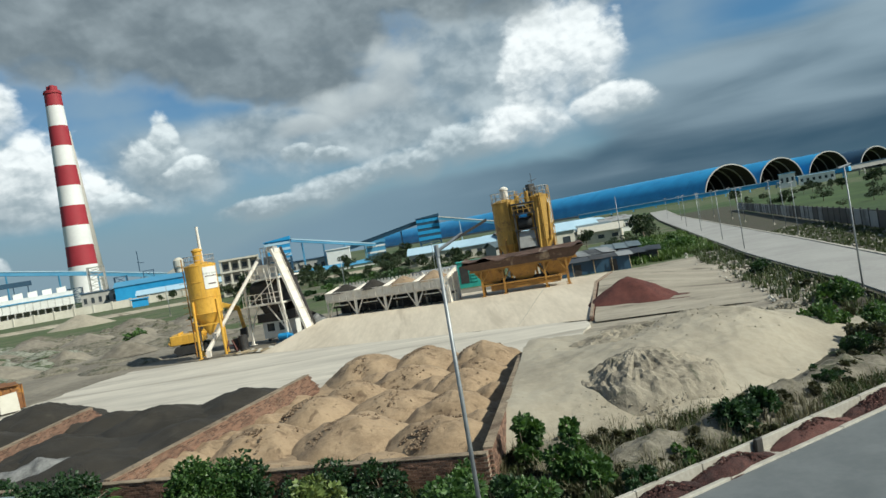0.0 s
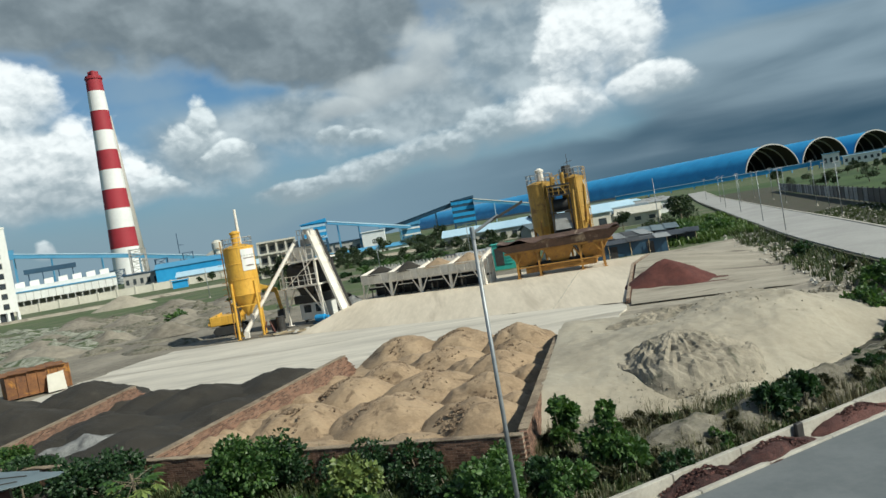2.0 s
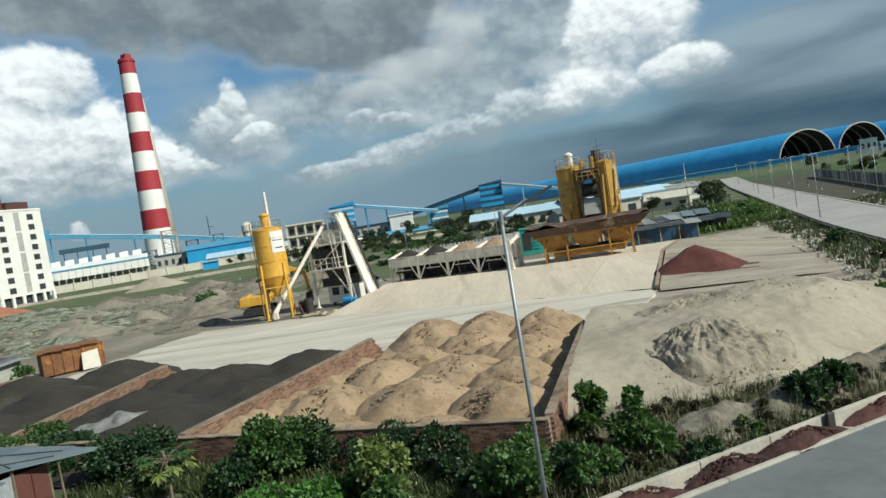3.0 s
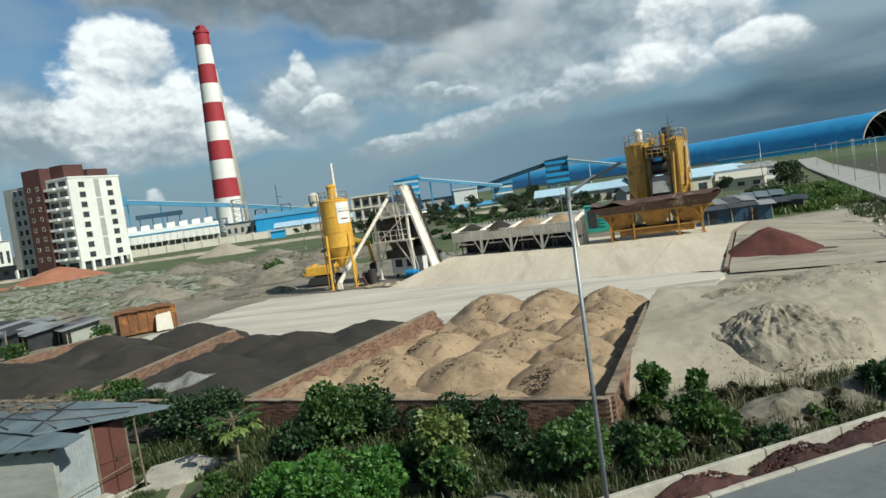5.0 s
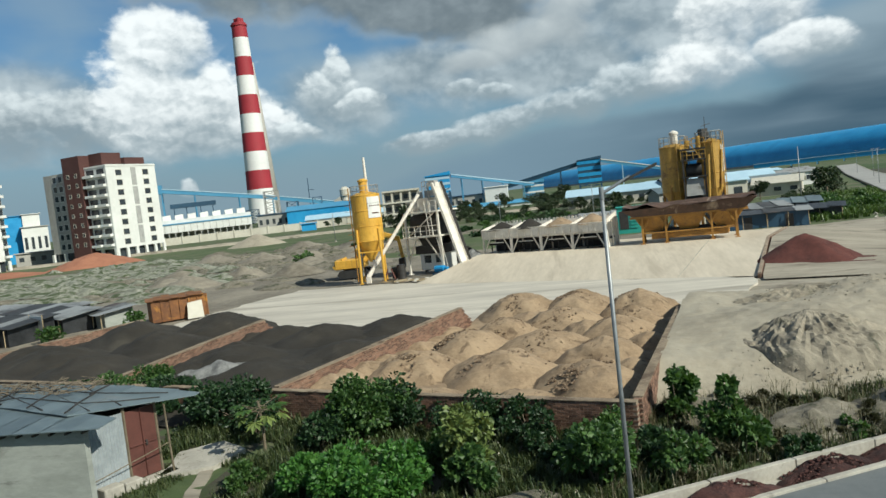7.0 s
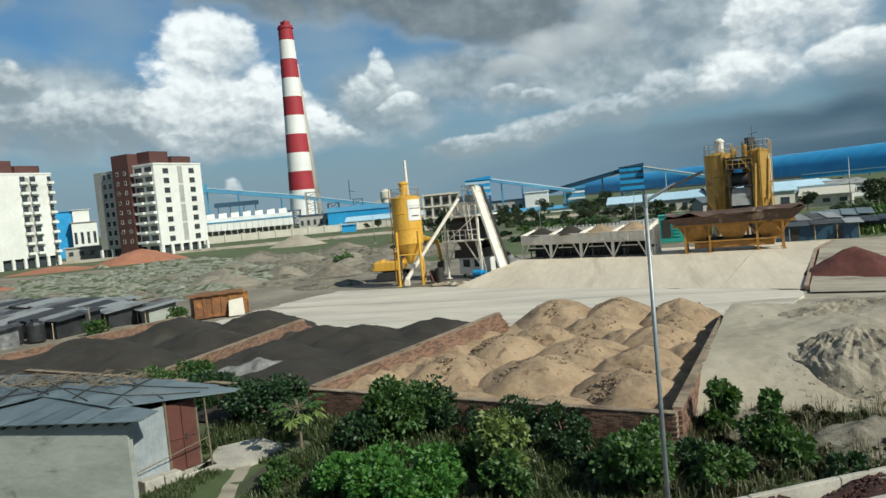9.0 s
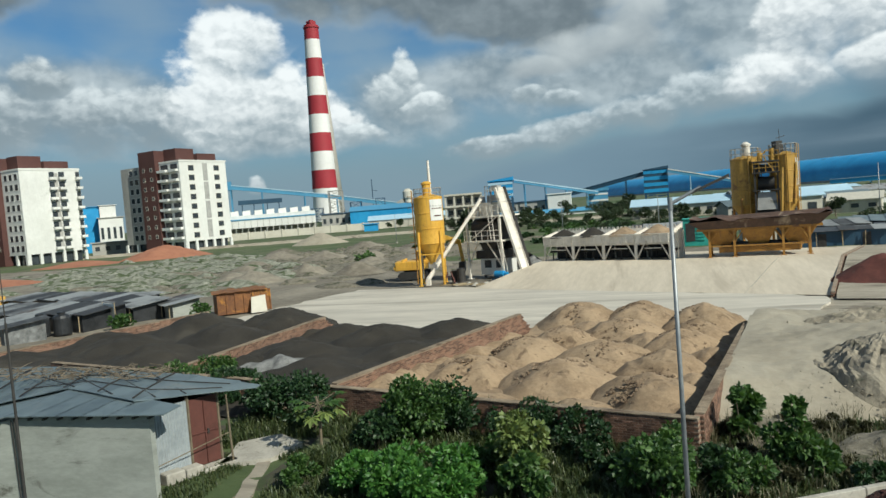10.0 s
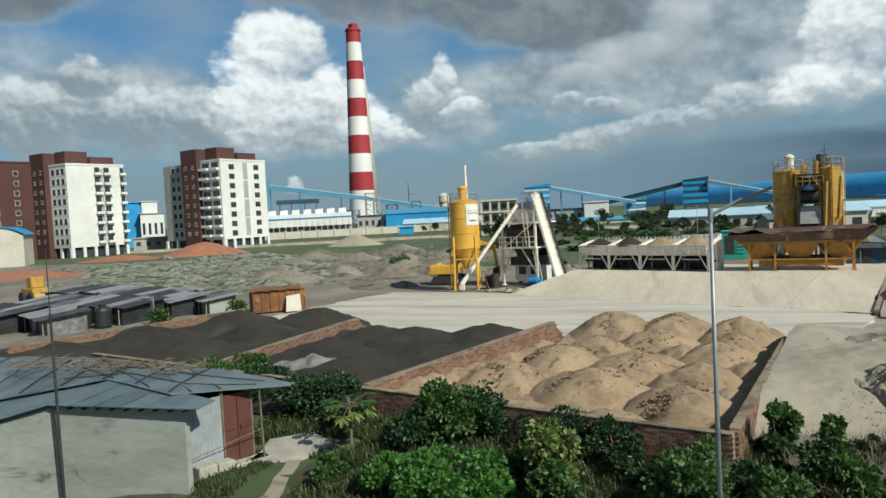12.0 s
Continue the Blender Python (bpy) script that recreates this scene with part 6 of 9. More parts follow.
def gallery(pts, width, height, mats, label, legs=0, trestle=M_SKYBLUE):
    """A covered conveyor on trestles: boxed body with a pale roof and side band."""
    g = thing("conveyor_gallery", *pts[0][:2], 0, 0, label, "conveyor", "conveyor galleries")
    o = Vector((*pts[0][:2], 0))
    for a, b in zip(pts, pts[1:]):
        a, b = Vector(a) - o, Vector(b) - o
        bm = bmesh.new()
        beam(bm, a, b, width, height)
        part("body", bm, mats[0], g)
        bm = bmesh.new()
        up = Vector((0, 0, height * 0.5 + 0.25))
        beam(bm, a + up, b + up, width * 1.12, 0.5)
        part("roof", bm, mats[1], g)
        n = max(1, legs)
        for k in range(n):
            p = a.lerp(b, (k + 0.5) / n)
            d = (b - a).normalized()
            s = Vector((-d.y, d.x, 0)).normalized() * width * 0.5
            bm = bmesh.new()
            zt = p.z - height / 2
            for q in (s, -s):
                beam(bm, (p.x + q.x * 1.3, p.y + q.y * 1.3, 0), (p.x + q.x, p.y + q.y, zt), width * 0.13)
            for z in (0.35, 0.7):
                beam(bm, (p.x + s.x * 1.2, p.y + s.y * 1.2, zt * z), (p.x - s.x * 1.2, p.y - s.y * 1.2, zt * z), width * 0.1)
            part("trestle", bm, trestle, g)
    return g


gallery([(-310, 398, 38.0), (-216.4, 450.8, 20.5), (-160, 474, 8.5)], 5.0, 2.3, (M_SKYBLUE, M_PALEBLUE), "long light blue sloping conveyor gallery on trestles", 4)
bm = bmesh.new()
box(bm, -3.5, 3.5, -3.5, 3.5, -2.5, 3.0)
jh = thing("junction_house", -271.0, 420.5, 31.0, 28, "small light blue conveyor drive house", "drive house")
part("body", bm, M_SKYBLUE, jh)
bm = bmesh.new()
for x in (-3, 3):
    for y in (-3, 3):
        beam(bm, (x, y, -31), (x, y, -2.5), 0.7)
part("trestle", bm, M_SKYBLUE, jh)


def tower_house(x, y, turn, w, d, z0, z1, mat_body, mat_band, label, bands=3):
    t = thing("transfer_tower", x, y, 0, turn, label, "transfer tower", "transfer towers")
    for sx in (-1, 1):
        for sy in (0, 1):
            bm = bmesh.new()
            beam(bm, (sx * (w / 2 - 0.4), sy * d, 0), (sx * (w / 2 - 0.4), sy * d, z0 + 0.5), 0.8)
            part("column", bm, M_BLUEDARK, t)
    for k in range(3):
        bm = bmesh.new()
        z = z0 * (k + 0.6) / 3
        beam(bm, (-w / 2 + 0.4, 0, z), (w / 2 - 0.4, 0, z), 0.5)
        beam(bm, (-w / 2 + 0.4, 0, z), (w / 2 - 0.4, 0, z + z0 / 3), 0.35)
        part("cross_brace", bm, M_BLUEDARK, t)
    bm = bmesh.new()
    box(bm, -w / 2, w / 2, 0, d, z0, z1)
    part("cladding", bm, mat_body, t)
    for k in range(bands):
        bm = bmesh.new()
        z = z0 + (z1 - z0) * (k + 0.35) / bands
        box(bm, -w / 2 - 0.1, w / 2 + 0.1, -0.15, 0.05, z, z + (z1 - z0) * 0.14)
        part("window_band", bm, mat_band, t)
    bm = bmesh.new()
    solid([(-w / 2 - 0.5, -0.5, z1), (w / 2 + 0.5, -0.5, z1), (w / 2 + 0.5, d + 0.5, z1), (-w / 2 - 0.5, d + 0.5, z1)], [(-w / 2 - 0.5, -0.5, z1 + 0.3), (w / 2 + 0.5, -0.5, z1 + 1.6), (w / 2 + 0.5, d + 0.5, z1 + 1.6), (-w / 2 - 0.5, d + 0.5, z1 + 0.3)], bm)
    part("roof", tidy(bm), mat_body, t)
    return t


tower_house(-6.0, 420, 0, 12.5, 9, 5.0, 18.4, M_BLUEDARK, M_BLUE, "blue-grey clad conveyor transfer tower with window bands", 4)
gallery([(-52, 427, 8.8), (-12, 423, 16.5)], 3.2, 1.7, (M_BLUEDARK, M_BLUEDARK), "dark blue sloping conveyor gallery", 2, M_BLUEDARK)
gallery([(0.5, 419, 17.0), (45, 420, 6.0)], 3.0, 1.4, (M_SKYBLUE, M_WHITE), "pale sloping conveyor gallery", 2, M_PALEBLUE)
tower_house(-70.0, 321, 10, 10.5, 7, 9.0, 16.6, M_BLUE, M_PALEBLUE, "bright blue conveyor transfer tower with pale bands", 3)
gallery([(-65, 326, 16.0), (-30, 338, 8.0)], 2.6, 1.0, (M_SKYBLUE, M_PALEBLUE), "light blue sloping conveyor gallery on posts", 4)
tower_house(-30.0, 340, 5, 8.5, 6, 3.5, 9.0, M_SKYBLUE, M_WHITE, "light blue steel-framed pump house", 2)
shed_hall("plant_building", -45.6, 327, 5, 10, 8, 9.0, 0.2, M_WHITE, M_WHITE, "plain white plant building", bays=0)
shed_hall("plant_building", -60.0, 331, 6, 16, 8, 6.5, 0.3, M_CONC, M_BLUEDARK, "grey plant building with dark roof", bays=5)
shed_hall("long_store", -55.0, 316, 5, 52, 5, 1.2, 1.4, M_WHITE, M_SKYBLUE, "long low store with a light blue roof", bays=0)
shed_hall("long_store", -103.0, 312, 12, 50, 7, 3.6, 2.0, M_WHITE, M_PALEBLUE, "long low white store with pale blue roof", bays=8)
shed_hall("workshop", 3.9, 204.0, -3, 27, 9, 3.2, 1.8, M_CREAM, M_PALEBLUE, "long cream single-storey workshop with pale blue roof", bays=9)
shed_hall("blue_shed", -147, 372, 15, 33, 14, 8.6, 2.4, M_BLUE, M_SKYBLUE, "bright blue steel shed", bays=0)
shed_hall("site_container", -114.4, 277.5, 20, 5.6, 3, 2.7, 0.2, M_BLUE, M_BLUE, "bright blue site container", "container")


def frame_building(x, y, turn, w, d, floors, step):
    b = thing("concrete_frame_building", x, y, 0, turn, "unfinished pale concrete frame building with open bays", "building")
    n = 4
    for k in range(floors + 1):
        bm = bmesh.new()
        box(bm, -w / 2 - 0.3, w / 2 + 0.3, -0.3, d + 0.3, k * step - 0.2, k * step + 0.35)
        part("floor_slab", bm, M_CREAM, b)
    for k in range(floors):
        for i in range(n + 1):
            bm = bmesh.new()
            cx = -w / 2 + w * i / n
            box(bm, cx - 0.3, cx + 0.3, 0, 0.5, k * step + 0.35, (k + 1) * step - 0.2)
            part("column", bm, M_CREAM, b)
        bm = bmesh.new()
        box(bm, -w / 2 + 0.3, w / 2 - 0.3, 2.2, d, k * step + 0.35, (k + 1) * step - 0.2)
        part("inner_wall", bm, M_CONC, b)
        for i in range(n):
            cx = -w / 2 + w * (i + 0.5) / n
            # no hole: dark panel on the inner wall for the unlit opening
            bm = bmesh.new()
            box(bm, cx - 0.7, cx + 0.7, 2.1, 2.22, k * step + 1.0, k * step + 2.4)
            part("window_opening", bm, M_WINDOW, b)
    return b


frame_building(-60.4, 222.0, 14, 11.0, 8, 3, 3.55)


def build_cooler_hall():
    """White air-cooler hall: two stepped white bands over open columns, white drums on the roof."""
    b = thing("cooler_hall", -188.5, 329.0, 0, 29.7, "long white air-cooler hall on columns with roof drums", "building")
    for z0, z1, y0, mt in ((4.6, 8.4, 0, M_WHITE), (8.4, 9.0, -0.3, M_SKYBLUE), (9.0, 10.8, 1.5, M_WHITE)):
        bm = bmesh.new()
        box(bm, -26, 22, y0, 16, z0, z1)
        part("cladding_band", bm, mt, b)
    for k in range(17):
        bm = bmesh.new()
        x = -25.8 + k * 2.97
        beam(bm, (x, 0.3, 0), (x, 0.3, 4.6), 0.45)
        part("column", bm, M_GREYSTEEL, b)
    for k in range(16):
        bm = bmesh.new()
        x = -24.4 + k * 2.97
        box(bm, x - 0.08, x + 0.08, -0.12, 0, 4.7, 8.3)
        part("panel_joint", bm, M_GREYSTEEL, b)
    bm = bmesh.new()
    box(bm, -26, 22, 9, 15, 0, 4.6)
    part("rear_wall", bm, M_CONC, b)
    for k in range(8):
        bm = bmesh.new()
        x = -23 + k * 5.8
        solid([(x - 1.9, 2.5, 10.8), (x + 1.9, 2.5, 10.8), (x + 1.9, 6.5, 10.8), (x - 1.9, 6.5, 10.8)], [(x - 1.9, 3.4, 12.9), (x + 1.9, 3.4, 13.2), (x + 1.9, 6.0, 13.2), (x - 1.9, 6.0, 12.9)], bm)
        part("roof_drum", tidy(bm), M_WHITE, b)
    return b


build_cooler_hall()


def steel_tower(x, y, w, h, levels, mat, label, name="steel_frame_tower"):
    t = thing(name, x, y, 0, 20, label, "steel tower", "steel towers")
    for sx in (-1, 1):
        for sy in (-1, 1):
            bm = bmesh.new()
            beam(bm, (sx * w / 2, sy * w / 2, 0), (sx * w / 2, sy * w / 2, h), w * 0.07)
            part("column", bm, mat, t)
    for k in range(levels):
        z = h * (k + 1) / levels
        bm = bmesh.new()
        box(bm, -w / 2 - 0.3, w / 2 + 0.3, -w / 2 - 0.3, w / 2 + 0.3, z - 0.25, z)
        part("deck", bm, mat, t)
        bm = bmesh.new()
        z0 = h * k / levels
        beam(bm, (-w / 2, -w / 2, z0), (w / 2, -w / 2, z), w * 0.04)
        beam(bm, (w / 2, -w / 2, z0), (-w / 2, -w / 2, z), w * 0.04)
        part("bracing", bm, mat, t)
    return t


steel_tower(-176.5, 381, 7.5, 21, 7, M_CONC, "grey steel stair and pipe tower beside the chimney")
steel_tower(-166, 384, 6, 14, 4, M_BLUEDARK, "blue-grey steel pipe rack")
steel_tower(-187, 378, 6, 12, 4, M_BLUEDARK, "blue-grey steel pipe rack")
steel_tower(-153, 388, 5, 15, 4, M_BLUEDARK, "blue-grey steel pipe rack")
shed_hall("boiler_house", -166, 378, 25, 34, 14, 8, 0.5, M_CONC, M_BLUEDARK, "low grey boiler plant building", bays=10)
dd = thing("duct", -238, 405, 0, 30, "long dark grey duct on posts", "duct")
bm = bmesh.new()
box(bm, -13, 13, -2, 2, 18.0, 20.6)
part("casing", bm, M_BLUEDARK, dd)
bm = bmesh.new()
for x in (-11, -4, 4, 11):
    beam(bm, (x, -1, 0), (x, -1, 18), 0.5)
    beam(bm, (x, 1, 0), (x, 1, 18), 0.5)
part("stand", bm, M_BLUEDARK, dd)
wt = thing("water_tank_tower", -139.5, 396, 0, 0, "pale concrete hopper tower", "tower")
bm = bmesh.new()
lathe(bm, [(2.2, 0), (2.0, 13), (2.8, 14), (2.8, 17.5), (1.2, 19)], 16)
part("body", bm, M_CREAM, wt)
bm = bmesh.new()
solid([(-7, -2, 0), (-2, -2, 0), (-2, 2, 0), (-7, 2, 0)], [(-6, -2, 12), (-2, -2, 14), (-2, 2, 14), (-6, 2, 12)], bm)
part("annex", tidy(bm), M_CREAM, wt)
mast = thing("radio_mast", -263, 649, 0, 0, "thin distant lattice mast with cross arm", "mast")
bm = bmesh.new()
beam(bm, (0, 0, 0), (0, 0, 38), 0.5)
beam(bm, (-1, 0, 28), (5, 0, 27), 0.4)
part("lattice", bm, M_BLUEDARK, mast)

# buildings glimpsed between the apartment blocks
shed_hall("plant_building", -221.5, 246.5, 42, 7, 8, 18.3, 0.2, M_BLUE, M_BLUE, "tall bright blue clad plant building", bays=0)
shed_hall("plant_building", -216.5, 249.8, 42, 6, 8, 18.6, 0.2, M_WHITE, M_WHITE, "tall white plant building", bays=2)
shed_hall("plant_building", -213.0, 247.0, 42, 9, 8, 13.5, 0.2, M_WHITE, M_CONC, "white plant building with dark openings", bays=4)
shed_hall("site_house", -183.0, 212, 42, 13, 7, 4.2, 0.2, M_CONC, M_CONC, "flat-roofed grey two-room site house", bays=4)


# ---- far: barrel-roofed coal sheds ----
def barrel_shed(x, y, ax, ay, length, radius, stretch_z, label, skin):
    """A long barrel vault of ribbed blue sheet, open at the near end, with lattice ribs inside."""
    b = thing("coal_shed", x, y, 0, 0, label, "coal shed", "barrel-roofed coal sheds")
    d = Vector((ax, ay, 0)).normalized()
    s = Vector((d.y, -d.x, 0))
    n, k = 26, max(2, int(length / 9))
    verts, faces = [], []
    for layer in (0.0, -0.8):
        for j in range(k + 1):
            bulge = 0.25 if j % 2 else 0.0
            for i in range(n + 1):
                a = math.pi * i / n
                r = radius + layer + bulge
                p = d * (length * j / k) + s * (r * math.cos(a)) + Vector((0, 0, 1.5 + r * stretch_z * math.sin(a)))
                verts.append(tuple(p))
    q = (k + 1) * (n + 1)
    for j in range(k):
        for i in range(n):
            a = j * (n + 1) + i
            faces.append((a, a + 1, a + n + 2, a + n + 1))
            faces.append((q + a, q + a + n + 1, q + a + n + 2, q + a + 1))
    # inner faces coloured dark to stand in for the unlit interior
    raw("roof", verts, faces, [skin, M_DARK], b, smooth_faces=True, slots=[i % 2 for i in range(len(faces))])
    for j in range(5):
        bm = bmesh.new()
        prev = None
        for i in range(n + 1):
            a = math.pi * i / n
            r = radius + (0.5 if j == 0 else -1.5)
            p = d * (0.0 if j == 0 else j * 14) + s * (r * math.cos(a)) + Vector((0, 0, 1.5 + r * stretch_z * math.sin(a)))
            if prev is not None:
                beam(bm, prev, p, 1.0, 1.3)
            prev = p
        part("arch_rib", bm, M_GREYSTEEL, b)
    for sg in (-1, 1):
        bm = bmesh.new()
        a, e = s * (sg * radius), s * (sg * radius) + d * length
        beam(bm, Vector(a) + Vector((0, 0, 1)), Vector(e) + Vector((0, 0, 1)), 1.5, 3)
        part("base_wall", bm, M_CONC, b)
    bm = bmesh.new()
    c0 = d * (length * 0.5)
    beam(bm, c0 - s * (radius * 0.5) + Vector((0, 0, 2)), c0 + s * (radius * 0.5) + Vector((0, 0, 2)), 40, 4)
    part("stored_coal", bm, M_DARK, b)
    return b


barrel_shed(316, 800, -0.48, 0.877, 900, 40, 0.72, "very long bright blue barrel-roofed coal shed with open end", M_BLUE)
barrel_shed(412, 889, -0.42, 0.91, 300, 36.0, 0.81, "blue barrel-roofed coal shed with open end", M_BLUE)
barrel_shed(486, 920, -0.42, 0.91, 260, 36, 0.78, "blue barrel-roofed coal shed with dark open end", M_BLUE)
barrel_shed(552, 931, -0.42, 0.91, 220, 31.0, 0.79, "grey barrel-roofed shed under construction", M_BLUEDARK)
gallery([(120, 640, 3.0), (256, 588, 4.0), (300, 540, 5.5)], 5, 3.0, (M_BLUE, M_PALEBLUE), "long low pale blue conveyor gallery in front of the coal sheds", 8)
gallery([(300, 545, 6.0), (420, 560, 9.0)], 5, 3.0, (M_GREYSTEEL, M_BLUEDARK), "grey conveyor gallery on trestles", 5, M_CONC)
shed_hall("control_house", 238, 506, -25, 10, 8, 9.5, 0.2, M_WHITE, M_SKYBLUE, "white control house with blue roof", bays=3)
shed_hall("control_house", 255, 500, -25, 22, 8, 6.0, 0.2, M_WHITE, M_PALEBLUE, "long white control house", bays=6)
shed_hall("drive_house", 330, 520, -30, 16, 9, 13, 0.6, M_BLUEDARK, M_BLUE, "dark blue conveyor drive house", bays=4)


# boundary walls
def long_wall(pts, height, thick, mat, label):
    w = thing("boundary_wall", *pts[0], 0, 0, label, "wall", "boundary walls")
    o = Vector((*pts[0], 0))
    for a, b in zip(pts, pts[1:]):
        a, b = Vector((*a, 0)) - o, Vector((*b, 0)) - o
        n = max(1, int((b - a).length / 6))
        for k in range(n):
            p, q = a.lerp(b, k / n), a.lerp(b, (k + 1) / n)
            bm = bmesh.new()
            beam(bm, p + Vector((0, 0, height / 2 - 0.2)), q + Vector((0, 0, height / 2 - 0.2)), thick, height)
            beam(bm, q + Vector((0, 0, -0.2)), q + Vector((0, 0, height + 0.15)), thick * 2)
            part("wall_bay", bm, mat, w)
    return w


long_wall([(-260, 232), (-178.5, 277.6), (-148, 295), (-116, 309), (-60, 322)], 3.2, 0.4, M_CREAM, "pale cream plant boundary wall with pillars")

# ---- plants ----
def leaf_cloud(name, centres, count, size, material, parent, seed, droop=0.25, label="", spread=None, slim=0.55):
    """Many small folded leaves round the given clump centres (x, y, z, rx, rz)."""
    rng = np.random.default_rng(seed)
    cs = np.array(centres, float)
    vol = cs[:, 3] ** 2 * cs[:, 4]
    pick = rng.choice(len(cs), count, p=vol / vol.sum())
    d = rng.normal(size=(count, 3))
    d /= np.linalg.norm(d, axis=1)[:, None]
    rad = 0.45 + 0.6 * rng.random(count) ** 0.6
    c = cs[pick]
    pos = c[:, :3] + d * rad[:, None] * np.stack([c[:, 3], c[:, 3], c[:, 4]], 1)
    out = d + rng.normal(scale=0.5, size=(count, 3))
    out[:, 2] -= droop
    out /= np.linalg.norm(out, axis=1)[:, None]
    side = np.cross(out, rng.normal(size=(count, 3)))
    side /= np.linalg.norm(side, axis=1)[:, None] + 1e-9
    up = np.cross(side, out)
    L = size * (0.6 + 0.8 * rng.random(count))[:, None]
    W = L * slim * 0.5
    a = pos
    b = pos + out * L * 0.5 + side * W + up * L * 0.08
    e = pos + out * L - up * L * 0.05
    f = pos + out * L * 0.5 - side * W + up * L * 0.08
    verts = np.stack([a, b, e, f], 1).reshape(-1, 3)
    i0 = np.arange(count) * 4
    faces = np.concatenate([np.stack([i0, i0 + 1, i0 + 2], 1), np.stack([i0, i0 + 2, i0 + 3], 1)])
    ob = raw(name, verts.tolist(), faces.tolist(), material, parent, label)
    return ob


def bush(x, y, w, h, n, size, material, label, seed, z=0.0, lean=0.0, category="bush", name="bush", top_tuft=False, slim=0.55):
    b = thing(name, x, y, z - 0.03, (seed * 47) % 360, label, category)
    rng = random.Random(seed)
    clumps = []
    stems = bmesh.new()
    k = max(5, int(w * h * 5))
    for i in range(k):
        a, r = rng.uniform(0, 2 * math.pi), w * 0.5 * math.sqrt(rng.random()) * 0.85
        zz = h * rng.uniform(0.25, 0.88) * (1 - 0.45 * (r / (w * 0.5)) ** 2)
        cr = min(w, h) * rng.uniform(0.16, 0.28)
        p = Vector((r * math.cos(a), r * math.sin(a), zz))
        clumps.append((*p, cr, cr * 0.8))
        if i < 14:
            mid = Vector((p.x * 0.35, p.y * 0.35, zz * 0.5))
            tube(stems, (p.x * 0.1, p.y * 0.1, -0.05), mid, 0.022 * h ** 0.5, 0.016 * h ** 0.5, 6)
            tube(stems, mid, p, 0.016 * h ** 0.5, 0.006, 6)
    if top_tuft:
        clumps += [(0.1, 0.0, h * 0.95, w * 0.22, h * 0.13), (-0.15, 0.1, h * 0.82, w * 0.2, h * 0.1)]
        tube(stems, (0, 0, 0), (0.1, 0, h * 0.95), 0.03, 0.015, 6)
    part("stem", stems, M_BARK, b)
    leaf_cloud("foliage", clumps, n, size * 1.15, material, b, seed, slim=slim + 0.2)
    return b


def far_tree(seed, h, w):
    t = thing("tree", 0, 0, 0, 0, "distant broad-crowned green tree", "tree", "distant trees")
    rng = random.Random(seed)
    bm = bmesh.new()
    tube(bm, (0, 0, -0.2), (0.1, 0.05, h * 0.45), 0.035 * h, 0.02 * h, 8)
    clumps = []
    for i in range(9):
        a, r = rng.uniform(0, 6.28), w * 0.5 * math.sqrt(rng.random())
        p = (r * math.cos(a), r * math.sin(a), h * rng.uniform(0.42, 0.88))
        clumps.append((*p, w * rng.uniform(0.16, 0.28), h * rng.uniform(0.09, 0.16)))
        if i < 6:
            tube(bm, (0.1, 0.05, h * 0.4), p, 0.014 * h, 0.004 * h, 6)
    part("trunk", bm, M_BARK, t)
    leaf_cloud("crown", clumps, 900, h * 0.085, M_TREES, t, seed, slim=0.8)
    return t


TREES = [far_tree(5, 6.0, 5.5), far_tree(9, 5.0, 6.5), far_tree(14, 7.5, 5.0), far_tree(21, 3.6, 4.6)]
rng = random.Random(77)
spots = []
for k in range(80):      # behind the bins and the workshop
    spots.append((rng.uniform(-60, 30), rng.uniform(218, 300), rng.uniform(0.35, 0.7)))
for k in range(40):      # along the road's left side and the village
    y = rng.uniform(120, 300)
    spots.append((lerp_on(ROAD_L, y) - rng.uniform(9, 60), y + 30, rng.uniform(0.4, 0.75)))
for k in range(60):      # scrub in front of the sheds on the right
    y = rng.uniform(130, 330)
    spots.append((lerp_on(FENCE, y) + rng.uniform(6, 90), y, rng.uniform(0.4, 0.8)))
for k in range(110):
    spots.append((rng.uniform(-58, 16), rng.uniform(188, 216), rng.uniform(0.22, 0.42)))
for k in range(26):
    spots.append((rng.uniform(-120, -50), rng.uniform(290, 306), rng.uniform(0.4, 0.7)))
for x, y, s in ((-58.5, 214, 1.0), (-62, 216, 0.8), (-66, 215, 0.7), (-52, 216, 0.9), (24.0, 110.0, 0.40), (28.5, 122.0, 0.5), (36.5, 136, 0.75), (38.5, 140, 0.85), (40.5, 146, 0.8), (33, 132, 0.5)):
    spots.append((x, y, s))
for k, (x, y, s) in enumerate(spots):
    ob = copy_thing(TREES[k % 4], pose(x, y, 0, 0, 0, rng.uniform(0, 360)))
    ob.scale = (s, s, s)
for k, t in enumerate(TREES):
    t.matrix_basis = pose(-40 + 12 * k, 306 + 3 * k, 0)


# low green scrub on the bank beside the far road
for k in range(15):
    y = 88 + rng.uniform(0, 36)
    x = lerp_on(ROAD_L, y) - rng.uniform(3.0, 12)
    bush(x, y, rng.uniform(1.8, 3.4), rng.uniform(0.9, 1.9), 420, 0.34, M_LEAF, "low green scrub on the bank beside the road", 300 + k)
for k in range(54):
    y = rng.uniform(102, 200)
    x = rng.uniform(-46, 14)
    bush(x, y, rng.uniform(2.5, 5.0), rng.uniform(0.7, 1.5), 300, 0.45, M_LEAFD if k % 2 else M_LEAF, "low green scrub behind the batching plant", 340 + k)


